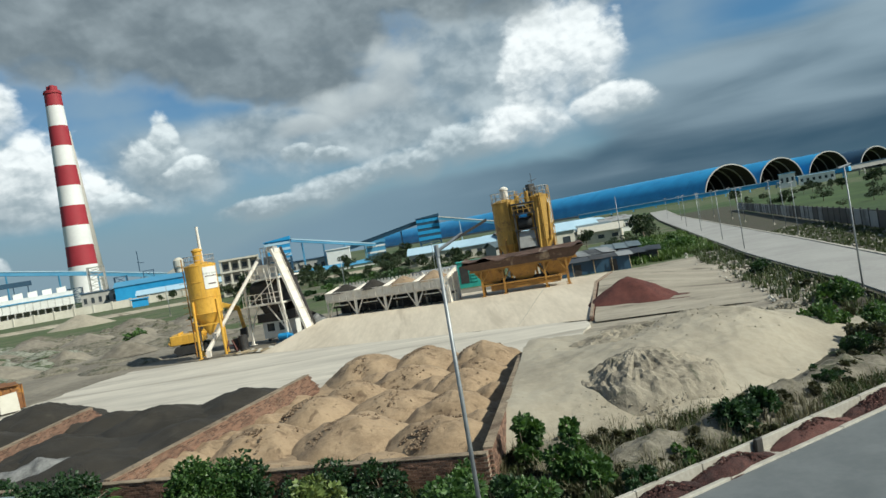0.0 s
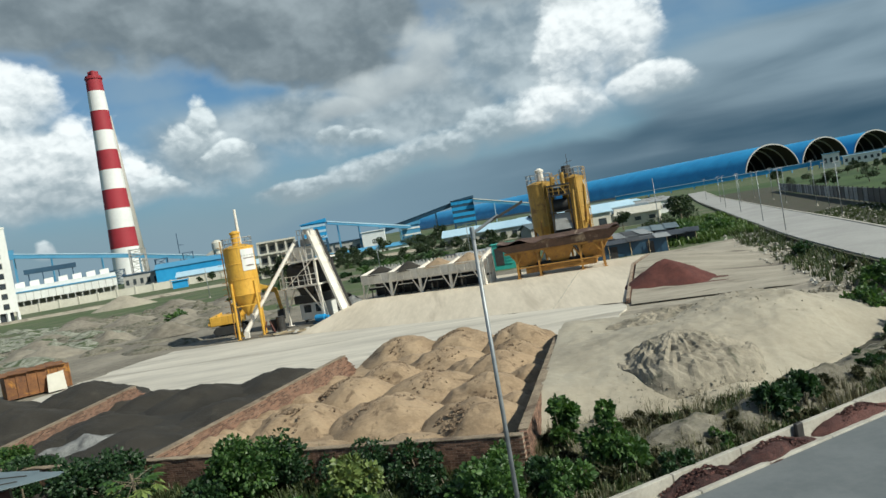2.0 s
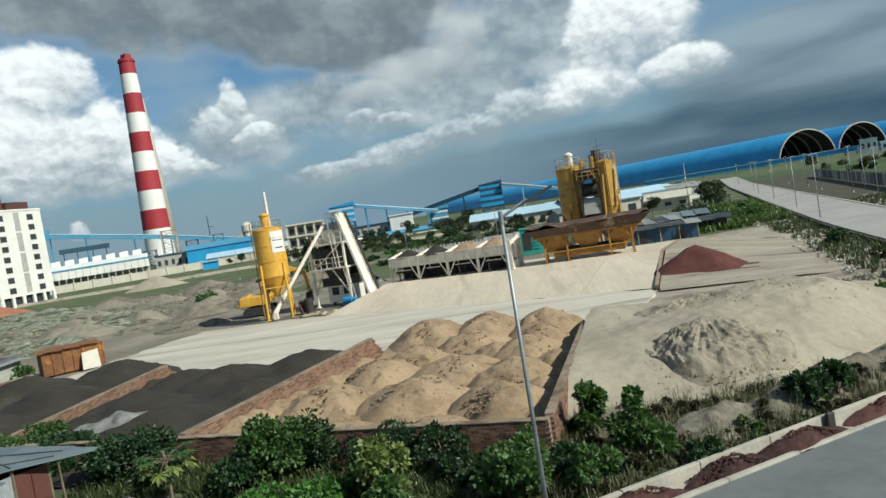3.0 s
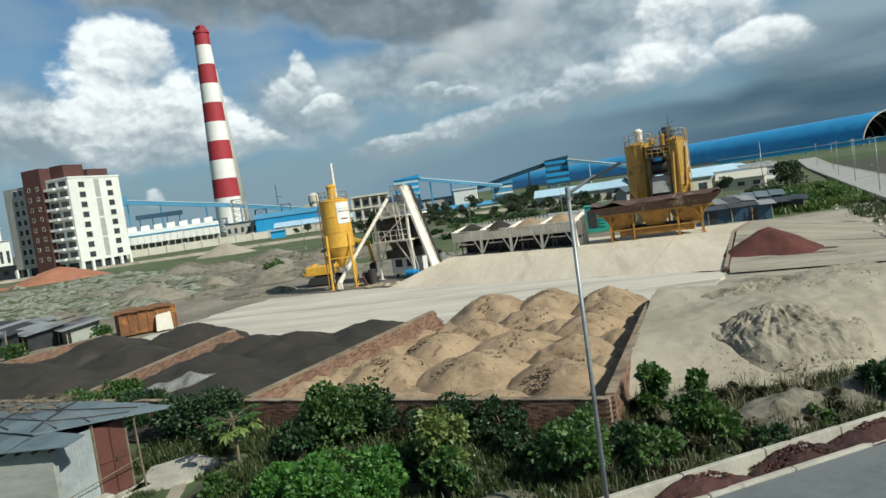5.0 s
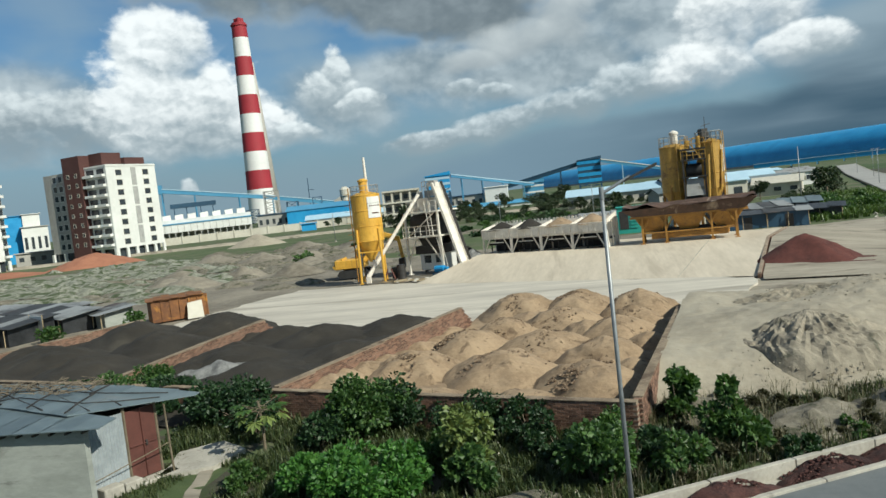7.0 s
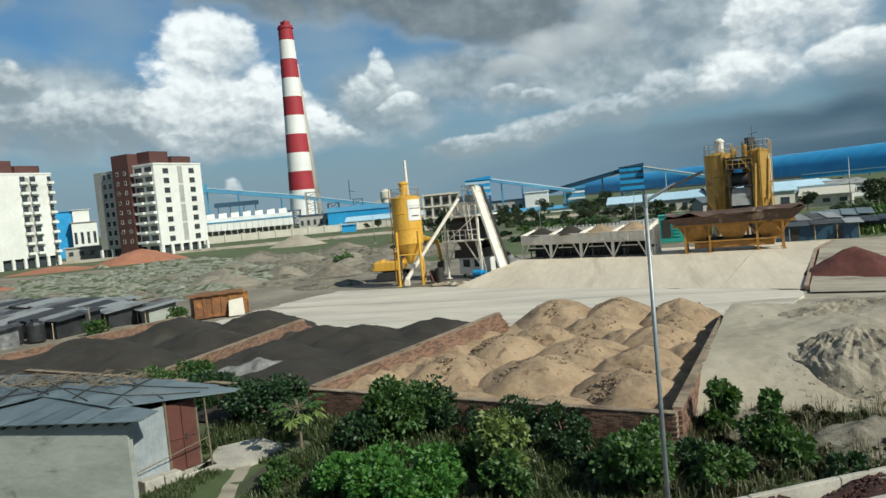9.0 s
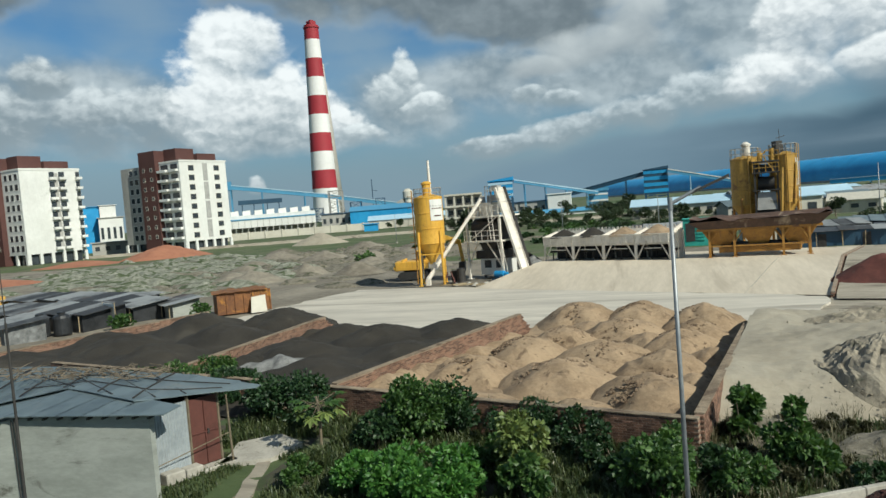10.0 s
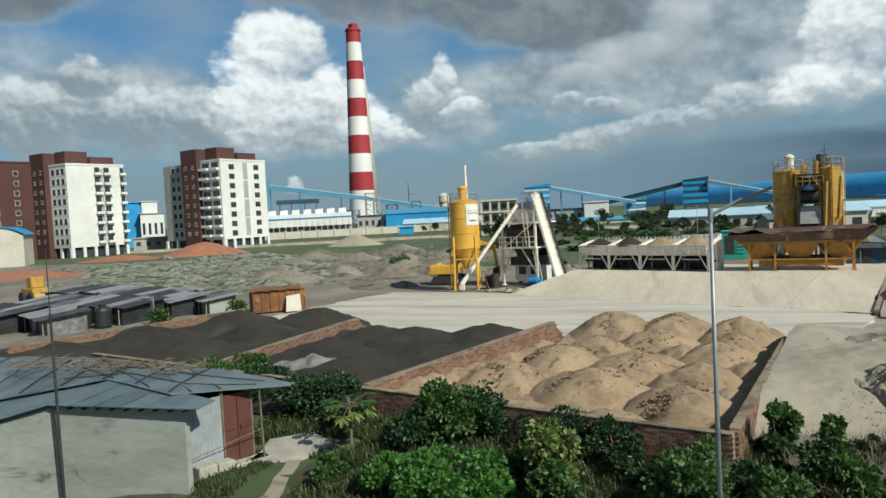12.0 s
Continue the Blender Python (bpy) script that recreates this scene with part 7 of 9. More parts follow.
# ---- lamps ----
def street_lamp(x, y, z, h, turn, label, r=0.07, arm=1.6):
    p = thing("street_lamp", x, y, z, turn, label, "street lamp", "street lamps")
    bm = bmesh.new()
    tube(bm, (0, 0, 0), (0, 0, h), r, r * 0.72, 12)
    part("pole", bm, M_GALV, p, smooth_faces=True)
    bm = bmesh.new()
    box(bm, -0.2, 0.2, -0.2, 0.2, 0, 0.06)
    box(bm, -r * 2, r * 2, -r * 1.6, r * 1.6, 0.02, 0.35)
    part("base", bm, M_KERB, p)
    return p


lamp = street_lamp(-0.14, 15.75, 0.05, 7.22, 0, "tall galvanised street lamp pole with a long dark arm", 0.056)
bm = bmesh.new()
tube(bm, (0, 0, 7.0), (0, 0, 7.26), 0.052, 0.052, 12)
tube(bm, (0, 0, 7.12), (0.6, 0.1, 7.42), 0.035, 0.035, 8)
part("arm", bm, M_GALV, lamp)
bm = bmesh.new()
solid([(0.15, 0.02, 7.18), (1.15, 0.10, 7.58), (1.15, 0.34, 7.58), (0.15, 0.20, 7.18)], [(0.15, 0.02, 7.23), (1.15, 0.10, 7.64), (1.15, 0.34, 7.64), (0.15, 0.20, 7.23)], bm)
part("lamp_head", tidy(bm), M_DARK, lamp, "flat dark lamp head")
for x, y, h in ((33.4, 83.7, 7.2), (23.9, 43.6, 7.6), (54.7, 123.3, 7.4), (43.7, 92.2, 6.8), (61.9, 178, 7.0), (50.5, 110, 6.9), (38.7, 104, 7.2), (47, 136, 7.2), (67, 172, 7.2), (60, 148, 7.0), (75, 205, 7.2), (54, 165, 7.2), (66, 205, 7.2), (83, 240, 7.2), (76, 250, 7.2)):
    q = street_lamp(x, y, 0.0, h, 20, "grey street lamp pole beside the road", 0.055)
    bm = bmesh.new()
    beam(bm, (-0.5, 0, h - 0.1), (0.5, 0, h + 0.05), 0.12, 0.08)
    part("lamp_head", bm, M_GALV, q)
for x, y, h in ((30.5, 128, 9.0), (-20, 145, 6.5), (-38, 150, 6.5), (-2, 140, 6.5), (14, 150, 7), (-60, 160, 6.5)):
    q = street_lamp(x, y, 0.0, h, 0, "thin grey utility pole in the grass", 0.08)


# fence along the far road
def build_fence():
    f = thing("fence", FENCE[0][1], 40, 0, 0, "dark grey panel fence with posts beside the road", "fence")
    ys = np.arange(46, 232, 3.4)
    o = Vector((FENCE[0][1], 40, 0))
    for k, (y0, y1) in enumerate(zip(ys, ys[1:])):
        a, b = Vector((lerp_on(FENCE, y0), y0, 0)) - o, Vector((lerp_on(FENCE, y1), y1, 0)) - o
        bm = bmesh.new()
        beam(bm, a + Vector((0, 0, -0.1)), a + Vector((0, 0, 2.35)), 0.16)
        part("post", bm, M_DARK, f)
        bm = bmesh.new()
        beam(bm, a + Vector((0, 0, 1.1)), b + Vector((0, 0, 1.1)), 0.05, 1.9)
        beam(bm, a + Vector((0, 0, 2.1)), b + Vector((0, 0, 2.1)), 0.09, 0.1)
        part("panel", bm, M_OLDTIN, f)


build_fence()


# ---- sheds and huts ----
def hut(x, y, turn, w, d, h0, h1, wall_mat, roof_mat, label, sheets=5, openings=1, group="tin huts", seed=0):
    """A lean-to of posts and sheets under overlapping roofing sheets that lie a little askew."""
    b = thing("tin_hut", x, y, 0, turn, label, "hut", group)
    rng = random.Random(seed)
    bm = bmesh.new()
    solid([(-w / 2, 0, -0.1), (w / 2, 0, -0.1), (w / 2, d, -0.1), (-w / 2, d, -0.1)], [(-w / 2, 0, h0), (w / 2, 0, h0), (w / 2, d, h1), (-w / 2, d, h1)], bm)
    part("wall", tidy(bm), wall_mat, b)
    for k in range(sheets):
        x0 = -w / 2 - 0.35 + (w + 0.7) * k / sheets
        x1 = x0 + (w + 0.7) / sheets + 0.12
        j = rng.uniform(0, 0.15)
        e = rng.uniform(0.1, 0.9)
        bm = bmesh.new()
        sl = (h1 - h0) / d
        solid([(x0, -e, h0 - sl * e + 0.04 + j), (x1, -e + rng.uniform(-0.1, 0.1), h0 - sl * e + 0.04), (x1, d + 0.3, h1 + sl * 0.3 + 0.04), (x0, d + 0.3, h1 + sl * 0.3 + 0.04 + j)],
              [(x0, -e, h0 - sl * e + 0.07 + j), (x1, -e, h0 - sl * e + 0.07), (x1, d + 0.3, h1 + sl * 0.3 + 0.07), (x0, d + 0.3, h1 + sl * 0.3 + 0.07 + j)], bm)
        part("roof_sheet", tidy(bm), roof_mat, b)
    for k in range(openings):
        cx = -w / 2 + w * (k + rng.uniform(0.3, 0.7)) / openings
        # dark panel laid on the wall stands in for the unlit doorway
        bm = bmesh.new()
        box(bm, cx - 0.4, cx + 0.4, -0.05, 0.03, 0.0, min(1.85, h0 - 0.25))
        part("door_opening", bm, M_DARK, b)
    for k in range(3):
        cx = -w / 2 + w * k / 2
        bm = bmesh.new()
        tube(bm, (cx, -0.3, 0), (cx + rng.uniform(-0.08, 0.08), -0.3, h0 - 0.02), 0.045, 0.04, 7)
        part("post", bm, M_BAMBOO, b)
    return b


# a row beyond the bay wall
hut(-57.5, 58.5, -17, 22.0, 3.4, 1.25, 1.5, M_PLASTIC, M_OLDTIN, "long low black-walled workers' hut with a pale tin roof", 13, 3, seed=1)
hut(-45.8, 52.4, -25, 6.5, 3.0, 1.2, 1.5, M_PLASTIC, M_OLDTIN, "dark patched workers' hut with weathered tin roof", 5, 2, seed=2)
hut(-41.6, 53.4, -30, 3.2, 2.4, 1.15, 1.4, M_PLASTER, M_OLDTIN, "small pale-walled hut with tin roof", 3, 0, seed=3)
hut(-52.0, 48.5, -12, 16.0, 4.0, 1.25, 1.6, M_PLASTIC, M_OLDTIN, "wide workers' hut under many grey roof sheets", 11, 2, seed=4)
hut(-48.5, 42.8, -28, 5.0, 2.8, 1.2, 1.5, M_OLDTIN, M_OLDTIN, "tin-sided workers' hut with patched roof", 4, 1, seed=5)
hut(-57.0, 43.0, -20, 10.0, 4.0, 1.2, 1.6, M_PLASTIC, M_OLDTIN, "black-walled workers' hut with patched roof", 7, 1, seed=6)
for x, y in ((-46.4, 45.0), (-45.0, 45.7)):
    tk = thing("water_tank", x, y, 0.0, 0, "black plastic water tank beside the huts", "water tank", "water tanks")
    bm = bmesh.new()
    lathe(bm, [(0.62, 0), (0.66, 0.1), (0.66, 1.3), (0.55, 1.5), (0.28, 1.62), (0.28, 1.7)], 20)
    part("body", bm, M_PLASTIC, tk)
    bm = bmesh.new()
    lathe(bm, [(0.3, 1.7), (0.3, 1.76), (0.1, 1.8)], 16)
    part("lid", bm, M_PLASTIC, tk)
bush(-41.5, 47.8, 2.2, 1.2, 700, 0.2, M_LEAF, "small green bush against the hut", 401)
bush(-36.9, 51.5, 1.6, 1.5, 600, 0.2, M_LEAF, "green bush beside the rusty skip", 402)
sheet = thing("cloth_screen", -44.0, 49.6, 0, -28, "pale cloth screen hung beside the huts", "screen")
bm = bmesh.new()
box(bm, -1.2, 1.2, -0.03, 0.03, 0.3, 1.8)
part("cloth", bm, M_WHITE, sheet)
bm = bmesh.new()
for x in (-1.2, 1.2):
    tube(bm, (x, 0, 0), (x, 0, 1.9), 0.04, 0.04, 6)
part("post", bm, M_BAMBOO, sheet)
ld = thing("wheel_loader", -69.5, 61.5, 0, -20, "yellow wheel loader parked behind the huts", "wheel loader")
bm = bmesh.new()
box(bm, -1.6, 1.4, -0.9, 0.9, 0.8, 1.7)
box(bm, -0.6, 0.7, -0.7, 0.7, 1.7, 2.9)
bmesh.ops.bevel(bm, geom=bm.edges[:], offset=0.08, segments=1, affect="EDGES")
part("body", bm, M_DULLYELLOW, ld)
for x in (-1.1, 1.1):
    for y in (-0.95, 0.95):
        bm = bmesh.new()
        tube(bm, (x, y - 0.2, 0.65), (x, y + 0.2, 0.65), 0.65, 0.65, 18)
        part("wheel", bm, M_RUBBER, ld)
bm = bmesh.new()
solid([(1.9, -1.1, 0.1), (2.6, -1.1, 0.1), (2.6, 1.1, 0.1), (1.9, 1.1, 0.1)], [(1.8, -1.1, 1.1), (2.2, -1.1, 1.2), (2.2, 1.1, 1.2), (1.8, 1.1, 1.1)], bm)
part("bucket", tidy(bm), M_DULLYELLOW, ld)

# rusty skip with a pale board leaning on it
sk = thing("rusty_skip", -35.0, 54.9, 0.0, 42, "rusty orange-brown steel box with a ragged top", "steel container")
bm = bmesh.new()
for x0, x1, y0, y1 in ((-2.2, 2.2, -1.0, -0.92), (-2.2, 2.2, 0.92, 1.0), (-2.2, -2.12, -0.92, 0.92), (2.12, 2.2, -0.92, 0.92)):
    box(bm, x0, x1, y0, y1, 0.02, 1.75)
part("shell", bm, M_RUST, sk)
for k in range(7):
    bm = bmesh.new()
    x = -2.15 + k * 0.717
    box(bm, x - 0.05, x + 0.05, -1.08, -1.0, 0.02, 1.8)
    part("rib", bm, M_RUST, sk)
for k in range(7):
    bm = bmesh.new()
    beam(bm, (-2.3 + 0.65 * k, -1.25, 1.80 + 0.04 * (k % 2)), (-2.0 + 0.65 * k, 1.2, 1.86 + 0.05 * (k % 3)), 0.62, 0.04)
    part("scrap_sheet", bm, M_RUST, sk)
bd = thing("leaning_board", -33.2, 54.6, 0.0, 42, "pale board leaning against the rusty skip", "board")
bm = bmesh.new()
solid([(-0.8, -0.5, 0), (0.5, -0.5, 0), (0.5, -0.44, 0), (-0.8, -0.44, 0)], [(-0.6, 0.1, 1.25), (0.55, 0.1, 1.35), (0.55, 0.16, 1.35), (-0.6, 0.16, 1.25)], bm)
part("panel", tidy(bm), M_CREAM, bd)


# excavator behind the left silo
def build_excavator():
    e = thing("excavator", -26.6, 75.6, 0, 8, "yellow crawler excavator parked behind the silo", "excavator")
    for y in (-1.15, 1.15):
        bm = bmesh.new()
        ring = [(-1.7, 0.45), (-1.4, 0.05), (1.4, 0.05), (1.7, 0.45), (1.4, 0.85), (-1.4, 0.85)]
        solid([(x, y - 0.28, z) for x, z in ring], [(x, y + 0.28, z) for x, z in ring], bm)
        part("track", tidy(bm), M_RUBBER, e)
    bm = bmesh.new()
    box(bm, -1.9, 1.3, -1.25, 1.25, 1.0, 1.95)
    solid([(-1.95, -1.2, 1.0), (-1.0, -1.2, 1.0), (-1.0, 1.2, 1.0), (-1.95, 1.2, 1.0)], [(-2.2, -1.15, 1.3), (-1.0, -1.15, 2.2), (-1.0, 1.15, 2.2), (-2.2, 1.15, 1.9)], bm)
    bmesh.ops.recalc_face_normals(bm, faces=bm.faces[:])
    bmesh.ops.bevel(bm, geom=bm.edges[:], offset=0.06, segments=1, affect="EDGES")
    part("house", bm, M_YELLOW, e)
    bm = bmesh.new()
    box(bm, 0.2, 1.5, 0.2, 1.2, 1.95, 3.0)
    bmesh.ops.bevel(bm, geom=bm.edges[:], offset=0.1, segments=1, affect="EDGES")
    cabin = part("cab", bm, M_YELLOW, e)
    bm = bmesh.new()
    box(bm, 1.47, 1.53, 0.3, 1.1, 2.1, 2.85)
    box(bm, 0.35, 1.35, 0.17, 0.22, 2.1, 2.85)
    part("cab_window", bm, M_WINDOW, cabin)
    bm = bmesh.new()
    beam(bm, (1.2, -0.3, 1.6), (3.4, -0.3, 4.3), 0.4, 0.55)
    beam(bm, (3.3, -0.3, 4.3), (5.0, -0.3, 3.6), 0.4, 0.5)
    part("boom", bm, M_YELLOW, e)
    bm = bmesh.new()
    beam(bm, (5.0, -0.3, 3.8), (5.3, -0.3, 1.5), 0.32, 0.4)
    part("stick", bm, M_YELLOW, e)
    bm = bmesh.new()
    solid([(4.8, -0.8, 0.6), (5.5, -0.8, 0.5), (5.5, 0.2, 0.5), (4.8, 0.2, 0.6)], [(4.9, -0.8, 1.5), (5.5, -0.8, 1.6), (5.5, 0.2, 1.6), (4.9, 0.2, 1.5)], bm)
    part("bucket", tidy(bm), M_DARK, e)


build_excavator()

# drums, a blue motor, timber and scraps by the mixer
for x, y, h in ((-19.85, 69.7, 1.35), (-20.6, 70.4, 1.1)):
    dr = thing("oil_drum", x, y, 0.03, 0, "black steel drum standing by the silo", "drum", "oil drums")
    bm = bmesh.new()
    lathe(bm, [(0.42, 0), (0.44, 0.04), (0.42, 0.08), (0.42, h * 0.33), (0.44, h * 0.35), (0.42, h * 0.37), (0.42, h * 0.64), (0.44, h * 0.66), (0.42, h * 0.68), (0.42, h - 0.04), (0.44, h)], 18)
    part("shell", bm, M_DARK, dr)
mt = thing("electric_pump", -16.0, 70.1, 0.03, -20, "bright blue pump set on a skid beside the ramp", "pump")
bm = bmesh.new()
tube(bm, (-0.6, 0, 0.55), (0.4, 0, 0.55), 0.33, 0.33, 14)
tube(bm, (0.4, 0, 0.55), (0.8, 0, 0.55), 0.2, 0.2, 12)
part("motor", bm, M_BLUE, mt)
bm = bmesh.new()
box(bm, -0.8, 0.9, -0.4, -0.3, 0, 0.2)
box(bm, -0.8, 0.9, 0.3, 0.4, 0, 0.2)
box(bm, -0.3, 0.1, -0.3, 0.3, 0.15, 0.3)
part("skid", bm, M_BLUEDARK, mt)
fr = thing("steel_stand", -20.9, 69.2, 0.03, 10, "small red steel stand by the silo", "steel stand")
bm = bmesh.new()
for x in (-0.5, 0.5):
    beam(bm, (x, -0.3, 0), (x * 0.3, 0, 1.1), 0.09)
    beam(bm, (x, 0.3, 0), (x * 0.3, 0, 1.1), 0.09)
beam(bm, (-0.4, 0, 0.6), (0.4, 0, 0.6), 0.08)
part("frame", bm, M_REDDOOR, fr)
for k, (x, y, a) in enumerate(((-18.6, 66.6, 10), (-17.6, 66.9, -20), (-19.4, 67.2, 40), (-16.6, 66.2, 15), (-20.6, 67.0, -10))):
    pl = thing("timber_offcut", x, y, 0.03, a, "weathered timber offcut lying on the concrete", "timber", "timber offcuts")
    bm = bmesh.new()
    beam(bm, (-0.7 - 0.2 * (k % 2), 0, 0.06), (0.7, 0.05, 0.08), 0.22, 0.11)
    part("plank", bm, M_BAMBOO, pl)
    heap("rubble_pile", x + 0.9, y + 0.3, 0.5, 0.2, M_ROCK, "small pile of pale rubble on the concrete", "rubble", "rubble piles", seed=200 + k, z=0.02, rings=5, seg=14, lumps=0.15)

# teal cabin behind the bins
tc = thing("site_cabin", 2.9, 99.5, 0, -5, "teal-green sheet metal site cabin with louvres", "cabin")
bm = bmesh.new()
box(bm, -1.5, 1.5, 0, 2.4, 0, 3.4)
part("body", bm, M_TEAL, tc)
bm = bmesh.new()
box(bm, -1.2, -0.1, -0.06, 0.02, 0.6, 2.9)
part("door", bm, M_DARK, tc)
for k in range(6):
    bm = bmesh.new()
    box(bm, 0.15, 1.1, -0.1, 0.0, 0.7 + k * 0.42, 0.9 + k * 0.42)
    part("louvre", bm, M_TEAL, tc)
bm = bmesh.new()
box(bm, -1.65, 1.65, -0.15, 2.55, 3.4, 3.5)
part("roof", bm, M_TEAL, tc)

# huts behind the yellow plant
hut(14.8, 88.5, -5, 5.0, 3.5, 1.55, 1.75, M_BLUEDARK, M_PLASTIC, "low blue-grey workers' hut with dark roof", 3, 1, seed=11)
hut(19.4, 88.0, -8, 4.2, 3.5, 1.6, 1.8, M_BLUEDARK, M_OLDTIN, "low blue-grey workers' hut with pale roof edge", 3, 1, seed=12)
hut(17.0, 96.0, 0, 9.0, 5.0, 1.7, 2.1, M_OLDTIN, M_OLDTIN, "wide tin hut under patched pale sheets", 6, 2, seed=13)
hut(22.5, 99.0, -10, 6.0, 4.0, 1.8, 2.2, M_OLDTIN, M_TIN, "tin hut with pale sheets", 4, 1, seed=14)
hut(12.5, 104.0, 5, 7.0, 4.0, 2.0, 2.5, M_CREAM, M_OLDTIN, "pale-walled hut with tin roof", 4, 2, seed=15)
hut(-1.5, 106.0, 0, 7.0, 4.0, 2.0, 2.6, M_BLUEDARK, M_OLDTIN, "dark-walled store with a tin roof behind the bins", 5, 2, seed=16)
hut(24.0, 93.0, -15, 4.5, 3.0, 1.3, 1.6, M_PLASTIC, M_PLASTIC, "black sheeted hut beside the bank", 3, 1, seed=17)
# village further off
rng = random.Random(5)
for k in range(26):
    y = rng.uniform(140, 290)
    x = rng.uniform(14, lerp_on(ROAD_L, y) - 12)
    shed_hall("village_house", x, y, rng.uniform(-25, 25), rng.uniform(6, 11), rng.uniform(4, 6), rng.uniform(2.4, 4.2), rng.uniform(0.6, 1.5), (M_CREAM, M_WHITE, M_CONC)[k % 3], (M_PALEBLUE, M_OLDTIN, M_TIN, M_CREAM)[k % 4], ("cream", "white", "grey")[k % 3] + " village house with a " + ("pale blue", "weathered tin", "grey sheet", "pale")[k % 4] + " roof", "house", bays=3, group="village houses")

# ---- heaps on the open yard ----
rng = random.Random(12)
for k, (x, y, r, h) in enumerate(((-37.6, 86, 2.6, 1.5), (-46.5, 89, 2.4, 1.4), (-49, 80, 3.4, 1.5), (-53, 82, 3.0, 1.3), (-60, 96, 3.2, 1.2), (-41, 98, 2.8, 1.2), (-36, 104, 3.2, 1.3), (-47, 112, 3.2, 1.3), (-58, 118, 3.6, 1.4), (-70, 124, 4.0, 1.5), (-34, 120, 3.5, 1.2), (-66, 108, 3.0, 1.0), (-30, 92, 2.8, 1.0), (-44, 130, 4, 1.4), (-78, 140, 4.0, 1.4), (-62, 146, 4.2, 1.5))):
    heap("earth_heap", x, y, r * 1.25, h, M_DIRT, "grey-brown heap of earth on the open yard", "earth heap", "earth heaps", seed=130 + k, rough=0.25, rings=10, seg=24)
heap("pale_heap", -92, 186, 5.5, 3.0, M_WHITESAND, "pale sand heap at the far edge of the yard", "sand heap", seed=150, stretch=1.5)
heap("red_earth_heap", -124.5, 163, 8.5, 3.3, M_REDEARTH, "red earth heap in front of the apartment block", "earth heap", seed=151, stretch=1.4, turn=30)
heap("red_earth_heap", -114, 98, 7.0, 1.4, M_REDEARTH, "low red earth heap beyond the huts", "earth heap", seed=152, stretch=1.7, turn=30)
heap("red_earth_heap", -139, 150, 7.0, 1.2, M_REDEARTH, "low pale red earth heap", "earth heap", seed=153, stretch=1.6, turn=30)


def rubble_field():
    """Weathered pale heaps grown over with weeds, too many to count."""
    rng = random.Random(8)
    verts, faces = [], []
    for k in range(210):
        t = rng.random()
        x = -50 - 62 * t + rng.uniform(-14, 14)
        y = 74 + 62 * t + rng.uniform(-20, 20)
        if x > -46 or math.hypot(x + 55, y - 48) < 22:
            continue
        r, h = rng.uniform(1.1, 2.6), rng.uniform(0.35, 0.9)
        base = len(verts)
        verts.append((x, y, h))
        rings, seg = 5, 14
        for a in range(1, rings + 1):
            for i in range(seg):
                ang = 2 * math.pi * i / seg
                rr = r * a / rings * (1 + 0.3 * noise.noise(Vector((math.cos(ang), math.sin(ang), k * 3.1))))
                px, py = rr * 1.5 * math.cos(ang), rr * math.sin(ang)
                verts.append((x + px, y + py, max(-0.1, h * (1 - (a / rings) ** 1.3) + 0.22 * h * noise.noise(Vector((px * 2, py * 2, k))))))
        faces += [(base, base + 1 + i, base + 1 + (i + 1) % seg) for i in range(seg)]
        for a in range(rings - 1):
            for i in range(seg):
                p, q = base + 1 + a * seg + i, base + 1 + a * seg + (i + 1) % seg
                faces.append((p, p + seg, q + seg, q))
    tagged(raw("rubble_field", verts, faces, surface("pale_overgrown_rubble", (0.10, 0.11, 0.075), (0.42, 0.41, 0.35), 0.95, size=0.5, fine=2.5, bump=0.7, bump_size=3, third=(0.055, 0.075, 0.03), third_at=0.45, third_size=0.5), smooth_faces=True), "field of pale weathered rubble heaps with weeds between", "rubble", kind="stuff")


rubble_field()


def tipped_loads():
    """Low tipped loads and ruts of earth all over the open yard, too many to count."""
    rng = random.Random(18)
    verts, faces = [], []
    for k in range(260):
        x, y = rng.uniform(-78, -25), rng.uniform(71, 146)
        if x > -30 and y < 84 or x + 0.55 * y < -28 and rng.random() < 0.7:
            continue
        r, h = rng.uniform(0.6, 2.0), rng.uniform(0.18, 0.62)
        turn, wide = rng.uniform(-0.5, 0.3), rng.uniform(1.2, 2.6)
        c, s_ = math.cos(turn), math.sin(turn)
        base, rings, seg = len(verts), 5, 14
        verts.append((x, y, h))
        for a in range(1, rings + 1):
            for i in range(seg):
                ang = 2 * math.pi * i / seg
                rr = r * a / rings * (1 + 0.35 * noise.noise(Vector((math.cos(ang), math.sin(ang), k * 2.3))))
                px, py = rr * wide * math.cos(ang), rr * math.sin(ang)
                verts.append((x + px * c - py * s_, y + px * s_ + py * c, max(-0.16, h * (1 - (a / rings) ** 1.2) + 0.3 * h * noise.noise(Vector((px * 1.8, py * 1.8, k))) - (0.14 if a == rings else 0))))
        faces += [(base, base + 1 + i, base + 1 + (i + 1) % seg) for i in range(seg)]
        for a in range(rings - 1):
            for i in range(seg):
                p, q = base + 1 + a * seg + i, base + 1 + a * seg + (i + 1) % seg
                faces.append((p, p + seg, q + seg, q))
    tagged(raw("tipped_earth", verts, faces, M_RUBBLE), "low tipped loads of grey-brown earth over the yard", "earth", kind="stuff")


tipped_loads()
# low bund along the yard's far edge
bm = bmesh.new()
prev = None
